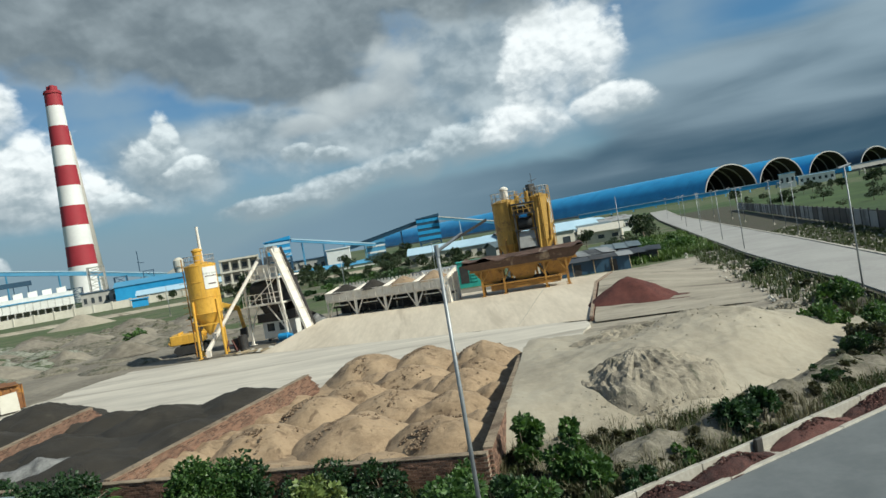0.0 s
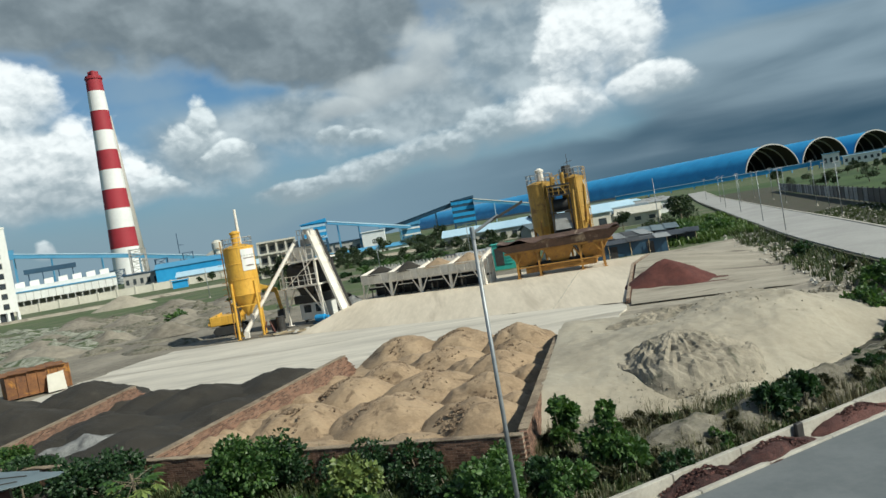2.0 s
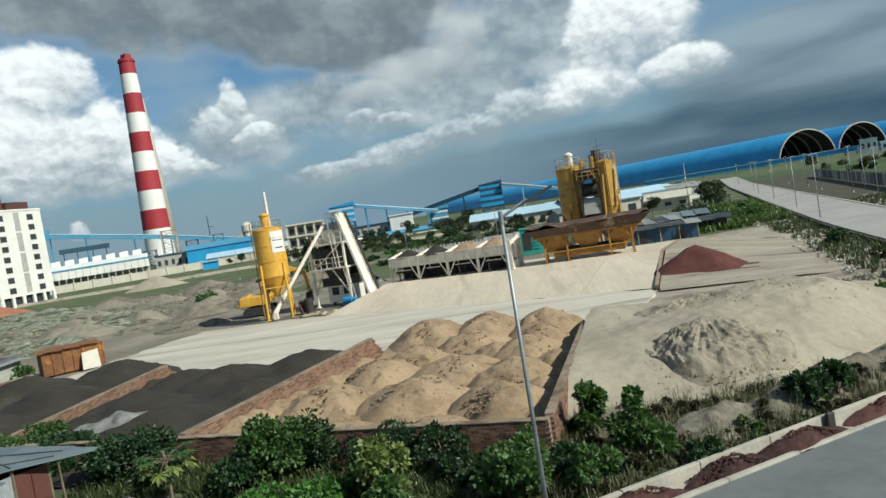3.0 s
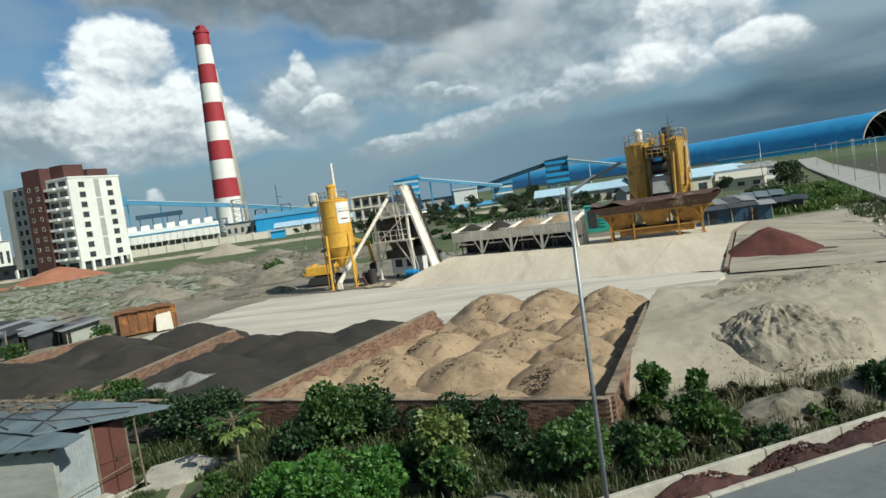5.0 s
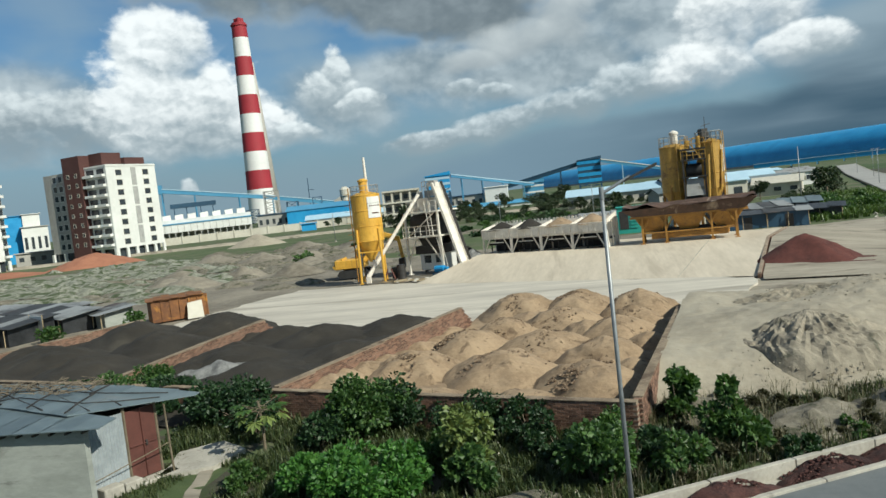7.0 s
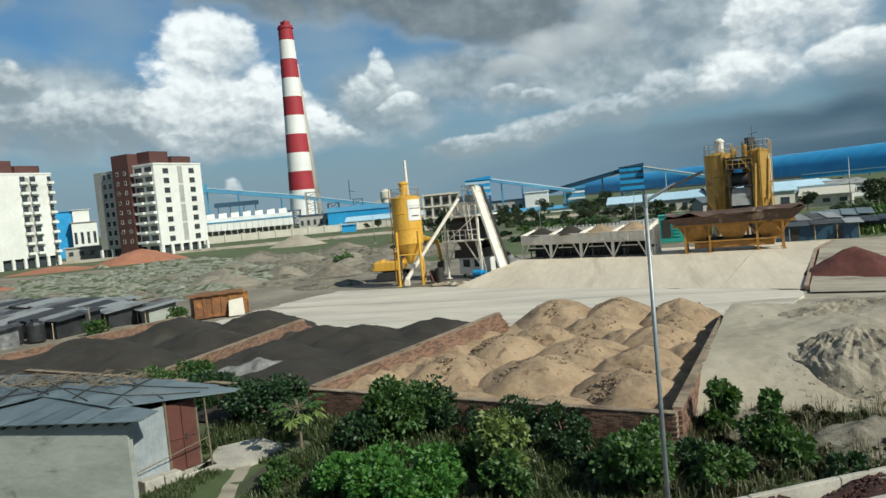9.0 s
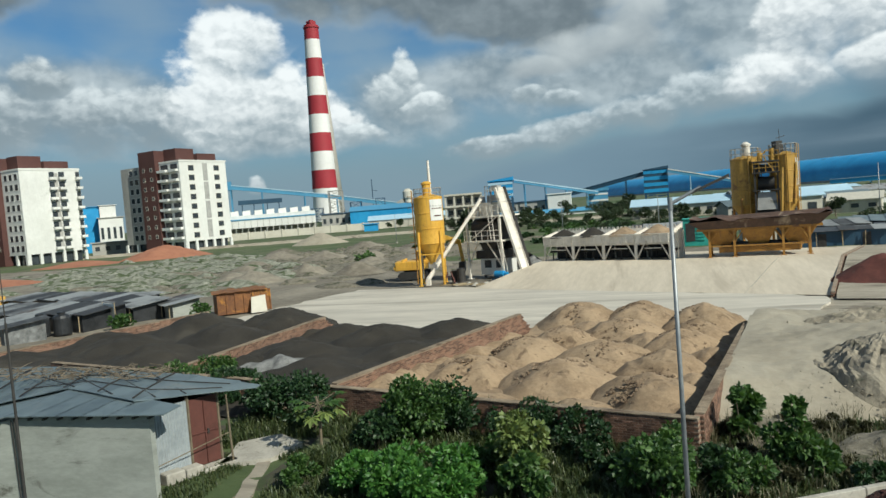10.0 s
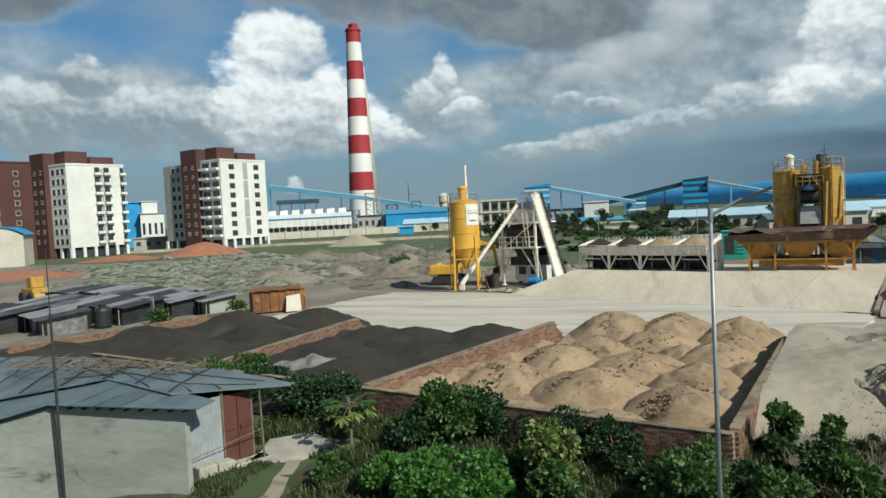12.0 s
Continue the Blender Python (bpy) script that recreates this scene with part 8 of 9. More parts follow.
for k in range(60):
    x = -220 + k * 4.6
    y = 150 + 0.335 * (x + 220) + (0 if x < -100 else 0.0) + 24
    c = [bm.verts.new((x, y + dy, dz + 0.1 * fbm(x * 0.2, dy))) for dy, dz in ((-2.2, -0.1), (-0.8, 0.75), (0.8, 0.75), (2.2, -0.1))]
    if prev:
        for a in range(3):
            bm.faces.new((prev[a], c[a], c[a + 1], prev[a + 1]))
    prev = c
tagged(put(tidy(bm), "earth_bund", M_PALE), "low pale earth bund along the yard's far edge", "bund", kind="structure")

# ---- near: drain beside the road, brick chips in it ----
def kerb_run(name, d0, d1, z1, gaps, label):
    k = thing(name, *near(0, 0), 0, math.degrees(math.atan2(NEAR_DIR.y, NEAR_DIR.x)), label, "kerb")
    s = -12.0
    while s < 30:
        e = s + 2.4
        cut = any(g0 < (s + e) / 2 < g1 for g0, g1 in gaps)
        if not cut:
            bm = bmesh.new()
            box(bm, s + 0.01, e - 0.01, d0, d1, -0.25, z1 + 0.012 * math.sin(s * 3.1))
            bmesh.ops.bevel(bm, geom=bm.edges[:], offset=0.015, segments=1, affect="EDGES")
            part("kerb_block", bm, M_KERB, k)
        s = e
    return k


kerb_run("drain_wall", 0.90, 1.06, 0.34, (), "pale stained concrete drain wall")
kerb_run("road_lip", -0.02, 0.14, 0.16, (), "pale concrete lip along the road edge")
slab("drain_floor", [near(-14, 0.1), near(30, 0.1), near(30, 0.95), near(-14, 0.95)], -0.3, 0.0, M_KERB, "sandy concrete drain floor", "drain")
post = thing("marker_block", *near(9.35, 0.8), 0.0, 30, "short dark block standing on the drain wall", "block")
bm = bmesh.new()
box(bm, -0.14, 0.14, -0.06, 0.06, 0, 0.44)
bmesh.ops.bevel(bm, geom=bm.edges[:], offset=0.02, segments=1, affect="EDGES")
part("body", bm, M_DARK, post)
for k, (s, ln) in enumerate(((2.6, 1.25), (5.35, 1.25), (7.9, 1.5), (11.4, 1.6), (14.8, 1.6), (0.0, 1.1))):
    x, y = near(s, 0.5)
    heap("brick_chip_pile", x, y, 0.60, 0.40, M_OLDCHIP, "low pile of dark red brick chips in the drain", "brick chips", "brick chip piles", seed=210 + k, stretch=ln / 0.50, turn=29.3, rough=0.45, flat=0.5, rings=14, seg=60, lumps=0.12)


def chips(name, places, count, size, material, label, category, seed):
    """Loose broken pieces, each a small faceted lump."""
    rng = np.random.default_rng(seed)
    verts, faces = [], []
    shape = np.array([(1, 0, 0), (-1, 0, 0), (0, 1, 0), (0, -1, 0), (0, 0, 1), (0, 0, -1)], float)
    tris = ((0, 2, 4), (2, 1, 4), (1, 3, 4), (3, 0, 4), (2, 0, 5), (1, 2, 5), (3, 1, 5), (0, 3, 5))
    for k in range(count):
        x, y, z = places(rng)
        s = size * rng.uniform(0.5, 1.5)
        p = shape * rng.uniform(0.5, 1.1, (6, 3)) * s
        a = rng.uniform(0, 6.28)
        c, sn = math.cos(a), math.sin(a)
        b = len(verts)
        for q in p:
            verts.append((x + q[0] * c - q[1] * sn, y + q[0] * sn + q[1] * c, z + q[2] * 0.7))
        faces += [tuple(b + i for i in t) for t in tris]
    return tagged(raw(name, verts, faces, material), label, category, kind="stuff")


def drain_place(rng):
    s, ln = ((2.6, 1.25), (5.35, 1.25), (7.9, 1.5), (11.4, 1.6), (14.8, 1.6))[rng.integers(5)]
    u, v = rng.uniform(-1, 1), rng.uniform(-1, 1)
    x, y = near(s + u * ln * 0.9, 0.5 + v * 0.36)
    return x, y, 0.40 * min(1.0, 1.3 * (1 - max(abs(u), abs(v)))) + 0.03


chips("loose_brick_chips", drain_place, 3400, 0.045, M_OLDCHIP, "loose dark red brick chips on the piles", "brick chips", 3)


def sand_clod(rng):
    x, y, r, h = SAND[rng.integers(13)]
    # clods gather on the left flanks, darker than the sand itself
    a, t = rng.normal(2.9, 1.0), rng.uniform(0.12, 0.7)
    a += 0.5 * math.sin(t * 23 + x)
    q = 1 - t if t > 0.42 else 0.58 + (0.42 - t) * 0.5
    return x + r * 1.08 * t * math.cos(a), y + r * 1.08 * t * math.sin(a), max(0.15, h * 1.02 * q / 0.79)


chips("sand_clods", sand_clod, 3800, 0.085, M_CRUST, "loose dark clods of brown sand on the heaps", "sand clods", 13)


def bank_clod(rng):
    x, y = (rng.normal(6.6, 1.5), rng.normal(25.9, 0.45)) if rng.random() < 0.6 else (rng.normal(10.0, 2.6), rng.normal(34.5, 1.4))
    return x, y, pale_height(x, y) + (0.25 if y < 28 else 0.0)


chips("pale_clods", bank_clod, 240, 0.05, M_CLODS, "loose grey clods on the pale sand bank", "sand clods", 14)


def scrub_place(rng):
    x = rng.uniform(-10, 17)
    return x, 17.2 + 0.56 * x + rng.uniform(0.2, 4.5) if x > -2 else rng.uniform(17, 23), 0.02


def verge_place(rng):
    x, y = rng.normal(18.6, 1.3), rng.normal(42.5, 0.8)
    if rng.random() < 0.5:
        y = rng.uniform(44, 74)
        x = lerp_on(ROAD_L, y) - rng.uniform(0.8, 3.6)
    return x, y, 0.05


chips("verge_rubble", verge_place, 170, 0.24, M_RUBBLE, "grey rubble and earth clods along the road verge", "rubble", 21)


def bank_stone(rng):
    y = rng.uniform(42, 112)
    side = rng.random()
    x = lerp_on(ROAD_L, y) - rng.uniform(0.6, 5.5) if side < 0.6 else lerp_on(ROAD_R, y) + rng.uniform(0.8, max(2.0, lerp_on(FENCE, y) - lerp_on(ROAD_R, y)))
    return x, y, 0.06


chips("bank_stones", bank_stone, 520, 0.20, M_ROCK, "pale broken stones and clods on the dark road banks", "stones", 22)
chips("scattered_stones", scrub_place, 420, 0.06, M_ROCK, "pale stones scattered in the scrub", "stones", 4)
for k, (x, y, r, h, st) in enumerate(((5.2, 22.1, 1.5, 0.55, 1.6), (7.6, 23.2, 1.3, 0.55, 1.7), (10.6, 25.6, 1.6, 0.5, 1.8), (2.1, 23.3, 0.8, 0.55, 1.3), (-2.6, 17.0, 0.9, 0.28, 1.5), (14.0, 27.6, 1.5, 0.5, 1.8))):
    heap("rubble_mound", x, y, r, h, M_RUBBLE, "mound of dumped rubble and soil in the scrub", "rubble", "rubble mounds", seed=230 + k, stretch=st, turn=30, rough=0.35, rings=10, seg=28, lumps=0.25)


# ---- grass ----
def tufts(name, spots, material, label, seed, blade=0.5, per=14, width=0.018):
    """Clumps of bent blades, one mesh."""
    rng = np.random.default_rng(seed)
    verts, faces = [], []
    for x, y, h in spots:
        z = ground_height(x, y)
        for _ in range(per):
            a, lean = rng.uniform(0, 6.28), rng.uniform(0.1, 0.75)
            L = h * rng.uniform(0.6, 1.2)
            px, py = x + rng.normal() * 0.09, y + rng.normal() * 0.09
            dx, dy = math.cos(a), math.sin(a)
            w = width * rng.uniform(0.7, 1.4)
            b = len(verts)
            verts += [(px - dy * w, py + dx * w, z - 0.02), (px + dy * w, py - dx * w, z - 0.02),
                      (px + dx * L * lean * 0.4 + dy * w * 0.8, py + dy * L * lean * 0.4 - dx * w * 0.8, z + L * 0.6), (px + dx * L * lean * 0.4 - dy * w * 0.8, py + dy * L * lean * 0.4 + dx * w * 0.8, z + L * 0.6),
                      (px + dx * L * lean, py + dy * L * lean, z + L * (1 - lean * 0.35))]
            faces += [(b, b + 1, b + 2), (b, b + 2, b + 3), (b + 3, b + 2, b + 4)]
    return tagged(raw(name, verts, faces, material), label, "grass", kind="stuff")


rng = random.Random(31)


def scrub_ok(x, y):
    return y > 16.9 + 0.56 * x + 0.1 and y < 27.5 - 0.29 * (x + 10) - 0.3 + (0 if x < 1 else 1.2 + 0.35 * x) and not (-21.5 < x < -12.6 and 13 < y < 21.3) and not (-14.6 < x < -11.2 and y < 22.5)


pts = []
while len(pts) < 4600:
    x, y = rng.uniform(-16, 16), rng.uniform(12, 31)
    if scrub_ok(x, y) and fbm(x * 0.4, y * 0.4, 3) > (-0.35 if x < 1.0 else -0.32):
        pts.append((x, y, rng.uniform(0.12, 0.5) * (1.0 if x < 1.0 else 0.7)))
tufts("wild_grass", pts, M_BLADE, "rough green grass and weeds between the bushes", 6)
pts = []
while len(pts) < 420:
    x, y = rng.uniform(-6, 18), rng.uniform(16, 34)
    if scrub_ok(x, y) and x > -1:
        pts.append((x, y, rng.uniform(0.3, 0.75)))
tufts("dry_grass", pts, M_DRYBLADE, "tall dry grass stalks by the sand bank", 7, per=12, width=0.010)
pts = [(rng.uniform(-14.5, -8), rng.uniform(14, 21.5), rng.uniform(0.08, 0.24)) for k in range(2600)]
tufts("short_grass", [p for p in pts if not (-13.2 < p[0] < -11.3 and p[1] < 20.5)], M_BLADE, "short trodden grass by the shed", 8, per=9, width=0.012)
pts = []
for k in range(900):
    y = rng.uniform(34, 112)
    if fbm(y * 0.16, 3.0, 3) > -0.15:
        pts.append((lerp_on(ROAD_L, y) - rng.uniform(0.4, 4.6), y, rng.uniform(0.25, 0.85)))
tufts("verge_grass", pts, M_BLADE, "weeds along the road verge", 9, per=8, width=0.03)
pts = []
for k in range(1400):
    y = rng.uniform(44, 110)
    pts.append((rng.uniform(lerp_on(ROAD_R, y) + 0.6, lerp_on(FENCE, y) + 1), y, rng.uniform(0.2, 0.5)))
tufts("verge_grass", pts, M_BLADE, "weeds between the road and the fence", 10, per=8, width=0.035)

pts = []
for k in range(2200):
    y = rng.uniform(90, 150)
    x = lerp_on(ROAD_L, y) - rng.uniform(1.0, 15.0)
    if fbm(x * 0.15, y * 0.15, 3) > -0.25:
        pts.append((x, y, rng.uniform(0.5, 1.2)))
tufts("bank_grass", pts, M_BANKGRASS, "tall bright green grass on the bank beside the road", 12, per=7, width=0.06)

# ---- bushes in the scrub: (x, y, width, height, leaves, leaf size, material) ----
BUSHES = (
    (1.45, 22.9, 0.95, 1.9, 1500, 0.15, M_LEAF, "leafy green bush at the end of the brick wall"),
    (2.75, 20.6, 1.45, 1.3, 2200, 0.145, M_LEAF, "round broad-leaved bush with pale leaf undersides"),
    (2.65, 20.9, 0.75, 2.1, 700, 0.145, M_LEAF, "tall tuft of a broad-leaved shrub"),
    (7.9, 22.6, 1.5, 1.15, 1500, 0.15, M_LEAFD, "dark broad-leaved bush beside the drain wall"),
    (9.0, 23.2, 1.0, 1.2, 800, 0.15, M_LEAFD, "dark leafy shrub beside the drain wall"),
    (-6.6, 17.6, 3.2, 1.55, 6000, 0.12, M_LEAFB, "wide bright green leafy bush"),
    (-8.3, 18.2, 2.2, 1.2, 3000, 0.12, M_LEAFB, "bright green leafy bush in the scrub"),
    (-4.25, 19.1, 1.3, 2.15, 2000, 0.14, M_LEAFY, "tall pale green shrub with large leaves"),
    (-4.0, 18.0, 1.1, 1.5, 1300, 0.13, M_LEAF, "pale green leafy shrub in the scrub"),
    (-0.9, 18.4, 1.9, 1.75, 2600, 0.13, M_LEAF, "green leafy bush near the lamp pole"),
    (1.2, 18.4, 1.4, 1.2, 1300, 0.12, M_LEAF, "low green bush near the lamp pole"),
    (-0.6, 21.2, 0.9, 1.3, 900, 0.14, M_LEAF, "small bush in front of the brick wall"),
    (-8.4, 22.7, 2.4, 2.2, 4200, 0.13, M_LEAF, "tall dark green bush in front of the wall"),
    (-7.3, 23.4, 1.6, 1.9, 2000, 0.13, M_LEAFD, "dark green bush in front of the wall"),
    (-9.4, 21.4, 1.8, 1.3, 2200, 0.12, M_LEAFD, "dark green bush among weeds"),
    (-5.0, 22.6, 2.6, 1.35, 3200, 0.10, M_LEAFD, "dark creeping bush against the wall"),
    (-3.0, 22.0, 2.2, 1.2, 2400, 0.10, M_LEAFD, "dark low bush against the wall"),
    (-2.0, 20.2, 1.7, 0.9, 1600, 0.11, M_LEAFD, "dark low weeds in the scrub"),
    (-5.6, 20.2, 1.8, 1.0, 1800, 0.11, M_LEAF, "green weeds between the bushes"),
    (-10.6, 18.6, 1.6, 0.8, 1500, 0.10, M_LEAF, "low green weeds by the path"),
    (-13.9, 24.6, 2.6, 1.9, 3200, 0.12, M_LEAFD, "dark green bush behind the shed"),
    (-15.6, 25.2, 2.2, 1.7, 2400, 0.12, M_LEAFD, "dark green bush behind the shed"),
    (-12.6, 23.4, 1.6, 1.2, 1600, 0.11, M_LEAFD, "dark weeds against the wall"),
    (-18.4, 27.4, 2.6, 1.5, 2400, 0.13, M_LEAFD, "dark green bush against the front wall"),
    (-20.6, 28.3, 4.2, 1.7, 3800, 0.13, M_LEAF, "green creeper bush over the end of the wall"),
    (-23.4, 28.9, 2.6, 1.3, 1800, 0.13, M_LEAFD, "dark creeper bush on the wall"),
    (3.9, 19.4, 1.2, 0.7, 900, 0.10, M_LEAFD, "low dark weeds by the drain wall"),
    (0.6, 20.0, 1.6, 0.8, 1300, 0.10, M_LEAFD, "low dark weeds in the scrub"),
    (17.6, 36.0, 2.4, 1.3, 1500, 0.16, M_LEAF, "green bush at the edge of the pale sand"),
    (18.8, 33.4, 2.2, 1.2, 1300, 0.16, M_LEAF, "green bush at the edge of the pale sand"),
    (21.6, 42.0, 2.2, 1.4, 1200, 0.2, M_LEAF, "grassy green bush by the road"),
    (26.0, 62.0, 2.0, 1.1, 700, 0.22, M_LEAFD, "low bush on the road verge"),
    (16.4, 30.4, 1.8, 0.9, 900, 0.14, M_LEAFD, "dark low weeds beside the sand"),
    (12.6, 26.6, 1.8, 0.8, 900, 0.12, M_LEAFD, "dark low weeds beside the sand"),
    (5.6, 21.0, 1.1, 0.5, 600, 0.09, M_LEAF, "low weeds on the rubble"),
)
SCRUB = ((1.4, 23.5, 1.7, 0.5), (2.7, 24.0, 1.8, 0.45), (4.0, 23.9, 1.8, 0.4), (5.4, 23.4, 1.8, 0.35), (1.3, 21.2, 1.6, 0.5), (2.0, 19.4, 1.8, 0.45), (3.2, 22.6, 1.8, 0.4), (4.8, 21.2, 1.8, 0.4), (6.2, 21.4, 1.8, 0.35), (8.4, 22.0, 1.6, 0.4), (0.9, 18.9, 1.6, 0.4), (4.2, 22.7, 2.4, 0.5), (6.4, 22.4, 2.2, 0.45), (9.6, 24.4, 2.4, 0.6), (11.6, 25.4, 2.2, 0.55), (13.4, 26.6, 2.2, 0.6), (15.2, 28.4, 2.4, 0.7), (17.6, 31.4, 2.6, 0.8), (3.6, 20.6, 1.8, 0.4), (-0.6, 19.6, 2.4, 0.6), (-3.2, 20.6, 2.4, 0.6), (19.4, 38.6, 2.2, 0.7), (22.6, 44.4, 2.0, 0.6), (23.6, 49.6, 1.8, 0.5))
for k, (x, y, w, h) in enumerate(SCRUB):
    bush(x, y, w * 1.15, h, 1700, 0.085 if y < 29 else 0.13, M_SCRUB, "low brown-green scrub creeping over soil", 600 + k, name="scrub", category="scrub")
for k, (x, y, w, h, n, s, mt_, lab) in enumerate(BUSHES):
    bush(x, y, w, h, n, s, mt_, lab, 500 + k)


def papaya(x, y, h):
    p = thing("papaya_tree", x, y, 0, 40, "young papaya tree with yellowing drooping leaves", "tree")
    bm = bmesh.new()
    tube(bm, (0, 0, -0.1), (0.05, 0.0, h * 0.55), 0.055, 0.045, 8)
    tube(bm, (0.05, 0, h * 0.55), (-0.02, 0.03, h), 0.045, 0.03, 8)
    part("trunk", bm, M_OLDPOLE, p)
    rng = random.Random(4)
    for k in range(15):
        a = k * 2.4
        low = k < 8
        L = rng.uniform(0.55, 0.8)
        zt = h - 0.03 * k if not low else h - 0.15 - 0.02 * k
        tip = Vector((L * math.cos(a), L * math.sin(a), zt + (-0.18 if low else 0.22)))
        bm = bmesh.new()
        tube(bm, (0, 0, zt), tip, 0.012, 0.008, 6)
        stalk = part("leaf_stalk", bm, M_OLDPOLE, p)
        bm = bmesh.new()
        out = Vector((math.cos(a), math.sin(a), -0.6 if low else -0.1)).normalized()
        side = Vector((-math.sin(a), math.cos(a), 0))
        for f in range(7):
            ang = radians(-105 + 35 * f)
            d = (out * math.cos(ang) + side * math.sin(ang)).normalized()
            w = d.cross(Vector((0, 0, 1))).normalized() * 0.085
            ln = 0.42 * (1 - 0.12 * abs(f - 3))
            v = [bm.verts.new(tip), bm.verts.new(tip + d * ln * 0.55 + w), bm.verts.new(tip + d * ln + Vector((0, 0, -0.06))), bm.verts.new(tip + d * ln * 0.55 - w)]
            bm.faces.new(v)
        part("leaf", bm, M_LEAFY if low else M_LEAF, stalk)


papaya(-11.3, 21.3, 1.75)


# ---- the shed ----
def corrugated(bm, o, along, up, length, height, pitch=0.09, depth=0.012):
    """A corrugated sheet: ridges run in the direction up."""
    o, along, up = Vector(o), Vector(along).normalized(), Vector(up).normalized()
    n = along.cross(up).normalized()
    k = int(length / pitch * 2)
    prev = None
    for i in range(k + 1):
        p = o + along * (length * i / k) + n * (depth if i % 2 else -depth)
        cur = [bm.verts.new(p), bm.verts.new(p + up * height), bm.verts.new(p + up * height - n * 0.004), bm.verts.new(p - n * 0.004)]
        if prev:
            for a in range(4):
                bm.faces.new((prev[a], prev[(a + 1) % 4], cur[(a + 1) % 4], cur[a]))
        prev = cur
    return bm


def build_shed():
    s = thing("worker_shed", -14.1, 17.3, 0, 0, "plastered shed with grey sheet roof, tin side and oxide red door", "shed")
    # plastered wall towards the road
    bm = bmesh.new()
    gx = [(-9.5, -2.2, 1.05), (-4.65, -0.55, 2.33), (-0.42, 0.05, 2.27)]
    for (xa, ya, za), (xb, yb, zb) in zip(gx, gx[1:]):
        solid([(xa, ya, -1.2), (xb, yb, -1.2), (xb, yb + 0.2, -1.2), (xa, ya + 0.2, -1.2)], [(xa, ya, za), (xb, yb, zb), (xb, yb + 0.2, zb), (xa, ya + 0.2, za)], bm)
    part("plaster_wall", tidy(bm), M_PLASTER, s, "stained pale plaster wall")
    # door side, turned a little from the plastered wall
    R = Matrix.Rotation(radians(-25), 4, "Z")
    R.translation = Vector((-0.95, 0.75, 0))
    bm = bmesh.new()
    corrugated(bm, (0, 0, -0.1), (0, 1, 0), (0, 0, 1), 1.15, 2.32)
    bmesh.ops.transform(bm, matrix=R, verts=bm.verts[:])
    part("tin_side", tidy(bm), M_TINSIDE, s, "grey corrugated side sheet")
    bm = bmesh.new()
    corrugated(bm, (-0.46, 0.2, -0.6), (-0.6, 0.7, 0), (0, 0, 1), 0.75, 2.75)
    part("tin_corner", tidy(bm), M_OLDTIN, s, "weathered corrugated corner sheet")
    bm = bmesh.new()
    box(bm, -0.05, 0.03, 1.22, 2.14, 0.12, 2.2, R)
    door = part("door", tidy(bm), M_REDDOOR, s, "oxide red sheet metal door")
    bm = bmesh.new()
    for p, q in (((0.05, 1.25, 1.12), (0.05, 2.12, 1.12)), ((0.05, 1.68, 0.15), (0.05, 1.68, 2.18))):
        beam(bm, R @ Vector(p), R @ Vector(q), 0.03)
    part("door_brace", bm, M_REDDOOR, door)
    bm = bmesh.new()
    box(bm, 0.03, 0.08, 1.74, 1.80, 1.05, 1.2, R)
    part("latch", tidy(bm), M_DARK, door)
    for y in (1.18, 2.18):
        bm = bmesh.new()
        beam(bm, R @ Vector((0, y, -0.1)), R @ Vector((0, y, 2.4)), 0.08)
        part("door_post", bm, M_OLDPOLE, s)
    bm = bmesh.new()
    box(bm, -3.2, -0.1, 2.22, 2.3, -0.1, 2.1, R)
    part("rear_wall", tidy(bm), M_OLDTIN, s)
    # roof over the plastered part
    for k in range(6):
        t0, t1 = k / 6, (k + 1) / 6 + 0.015
        xa, xb = -4.75 + 4.95 * t0, -4.75 + 4.95 * min(1.01, t1)
        za, zb = 2.42 - 0.08 * t0, 2.42 - 0.08 * t1
        ya, yb = -0.78 + 0.58 * t0, -0.78 + 0.58 * t1
        bm = bmesh.new()
        da, db = 3.0 - 2.2 * t0, 3.0 - 2.2 * min(1.0, t1)
        solid([(xa, ya, za), (xb, yb, zb), (xb, yb + db, zb + 0.06 * db), (xa, ya + da, za + 0.06 * da)], [(xa, ya, za + 0.03), (xb, yb, zb + 0.03), (xb, yb + db, zb + 0.06 * db + 0.03), (xa, ya + da, za + 0.06 * da + 0.03)], bm)
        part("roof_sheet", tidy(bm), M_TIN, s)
    bm = bmesh.new()
    solid([(-9.7, -2.4, 1.12), (-4.72, -0.8, 2.41), (-4.72, 2.2, 2.59), (-9.7, 1.6, 1.7)], [(-9.7, -2.4, 1.15), (-4.72, -0.8, 2.44), (-4.72, 2.2, 2.62), (-9.7, 1.6, 1.73)], bm)
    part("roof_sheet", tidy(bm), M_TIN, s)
    for k in range(10):
        bm = bmesh.new()
        x = -4.5 + k * 0.47
        y = -0.6 + 0.58 * (x + 4.75) / 5.05
        beam(bm, (x, y - 0.1, 2.32 - 0.07 * (x + 4.75) / 5.05), (x, y + 0.4, 2.34 - 0.07 * (x + 4.75) / 5.05), 0.06)
        part("rafter_end", bm, M_DARK, s)
    # rear roof running on behind, its sheets laid from front to back
    front = [(-16.6, -1.8, 1.45), (-9.7, 1.4, 1.80), (-4.7, 1.7, 2.63), (-1.35, 0.62, 2.50), (1.15, 3.2, 2.24)]
    back = [(-16.6, 5.1, 2.45), (-9.7, 5.0, 2.60), (-7.9, 4.9, 2.62), (-1.2, 3.75, 2.50), (1.15, 3.4, 2.26)]

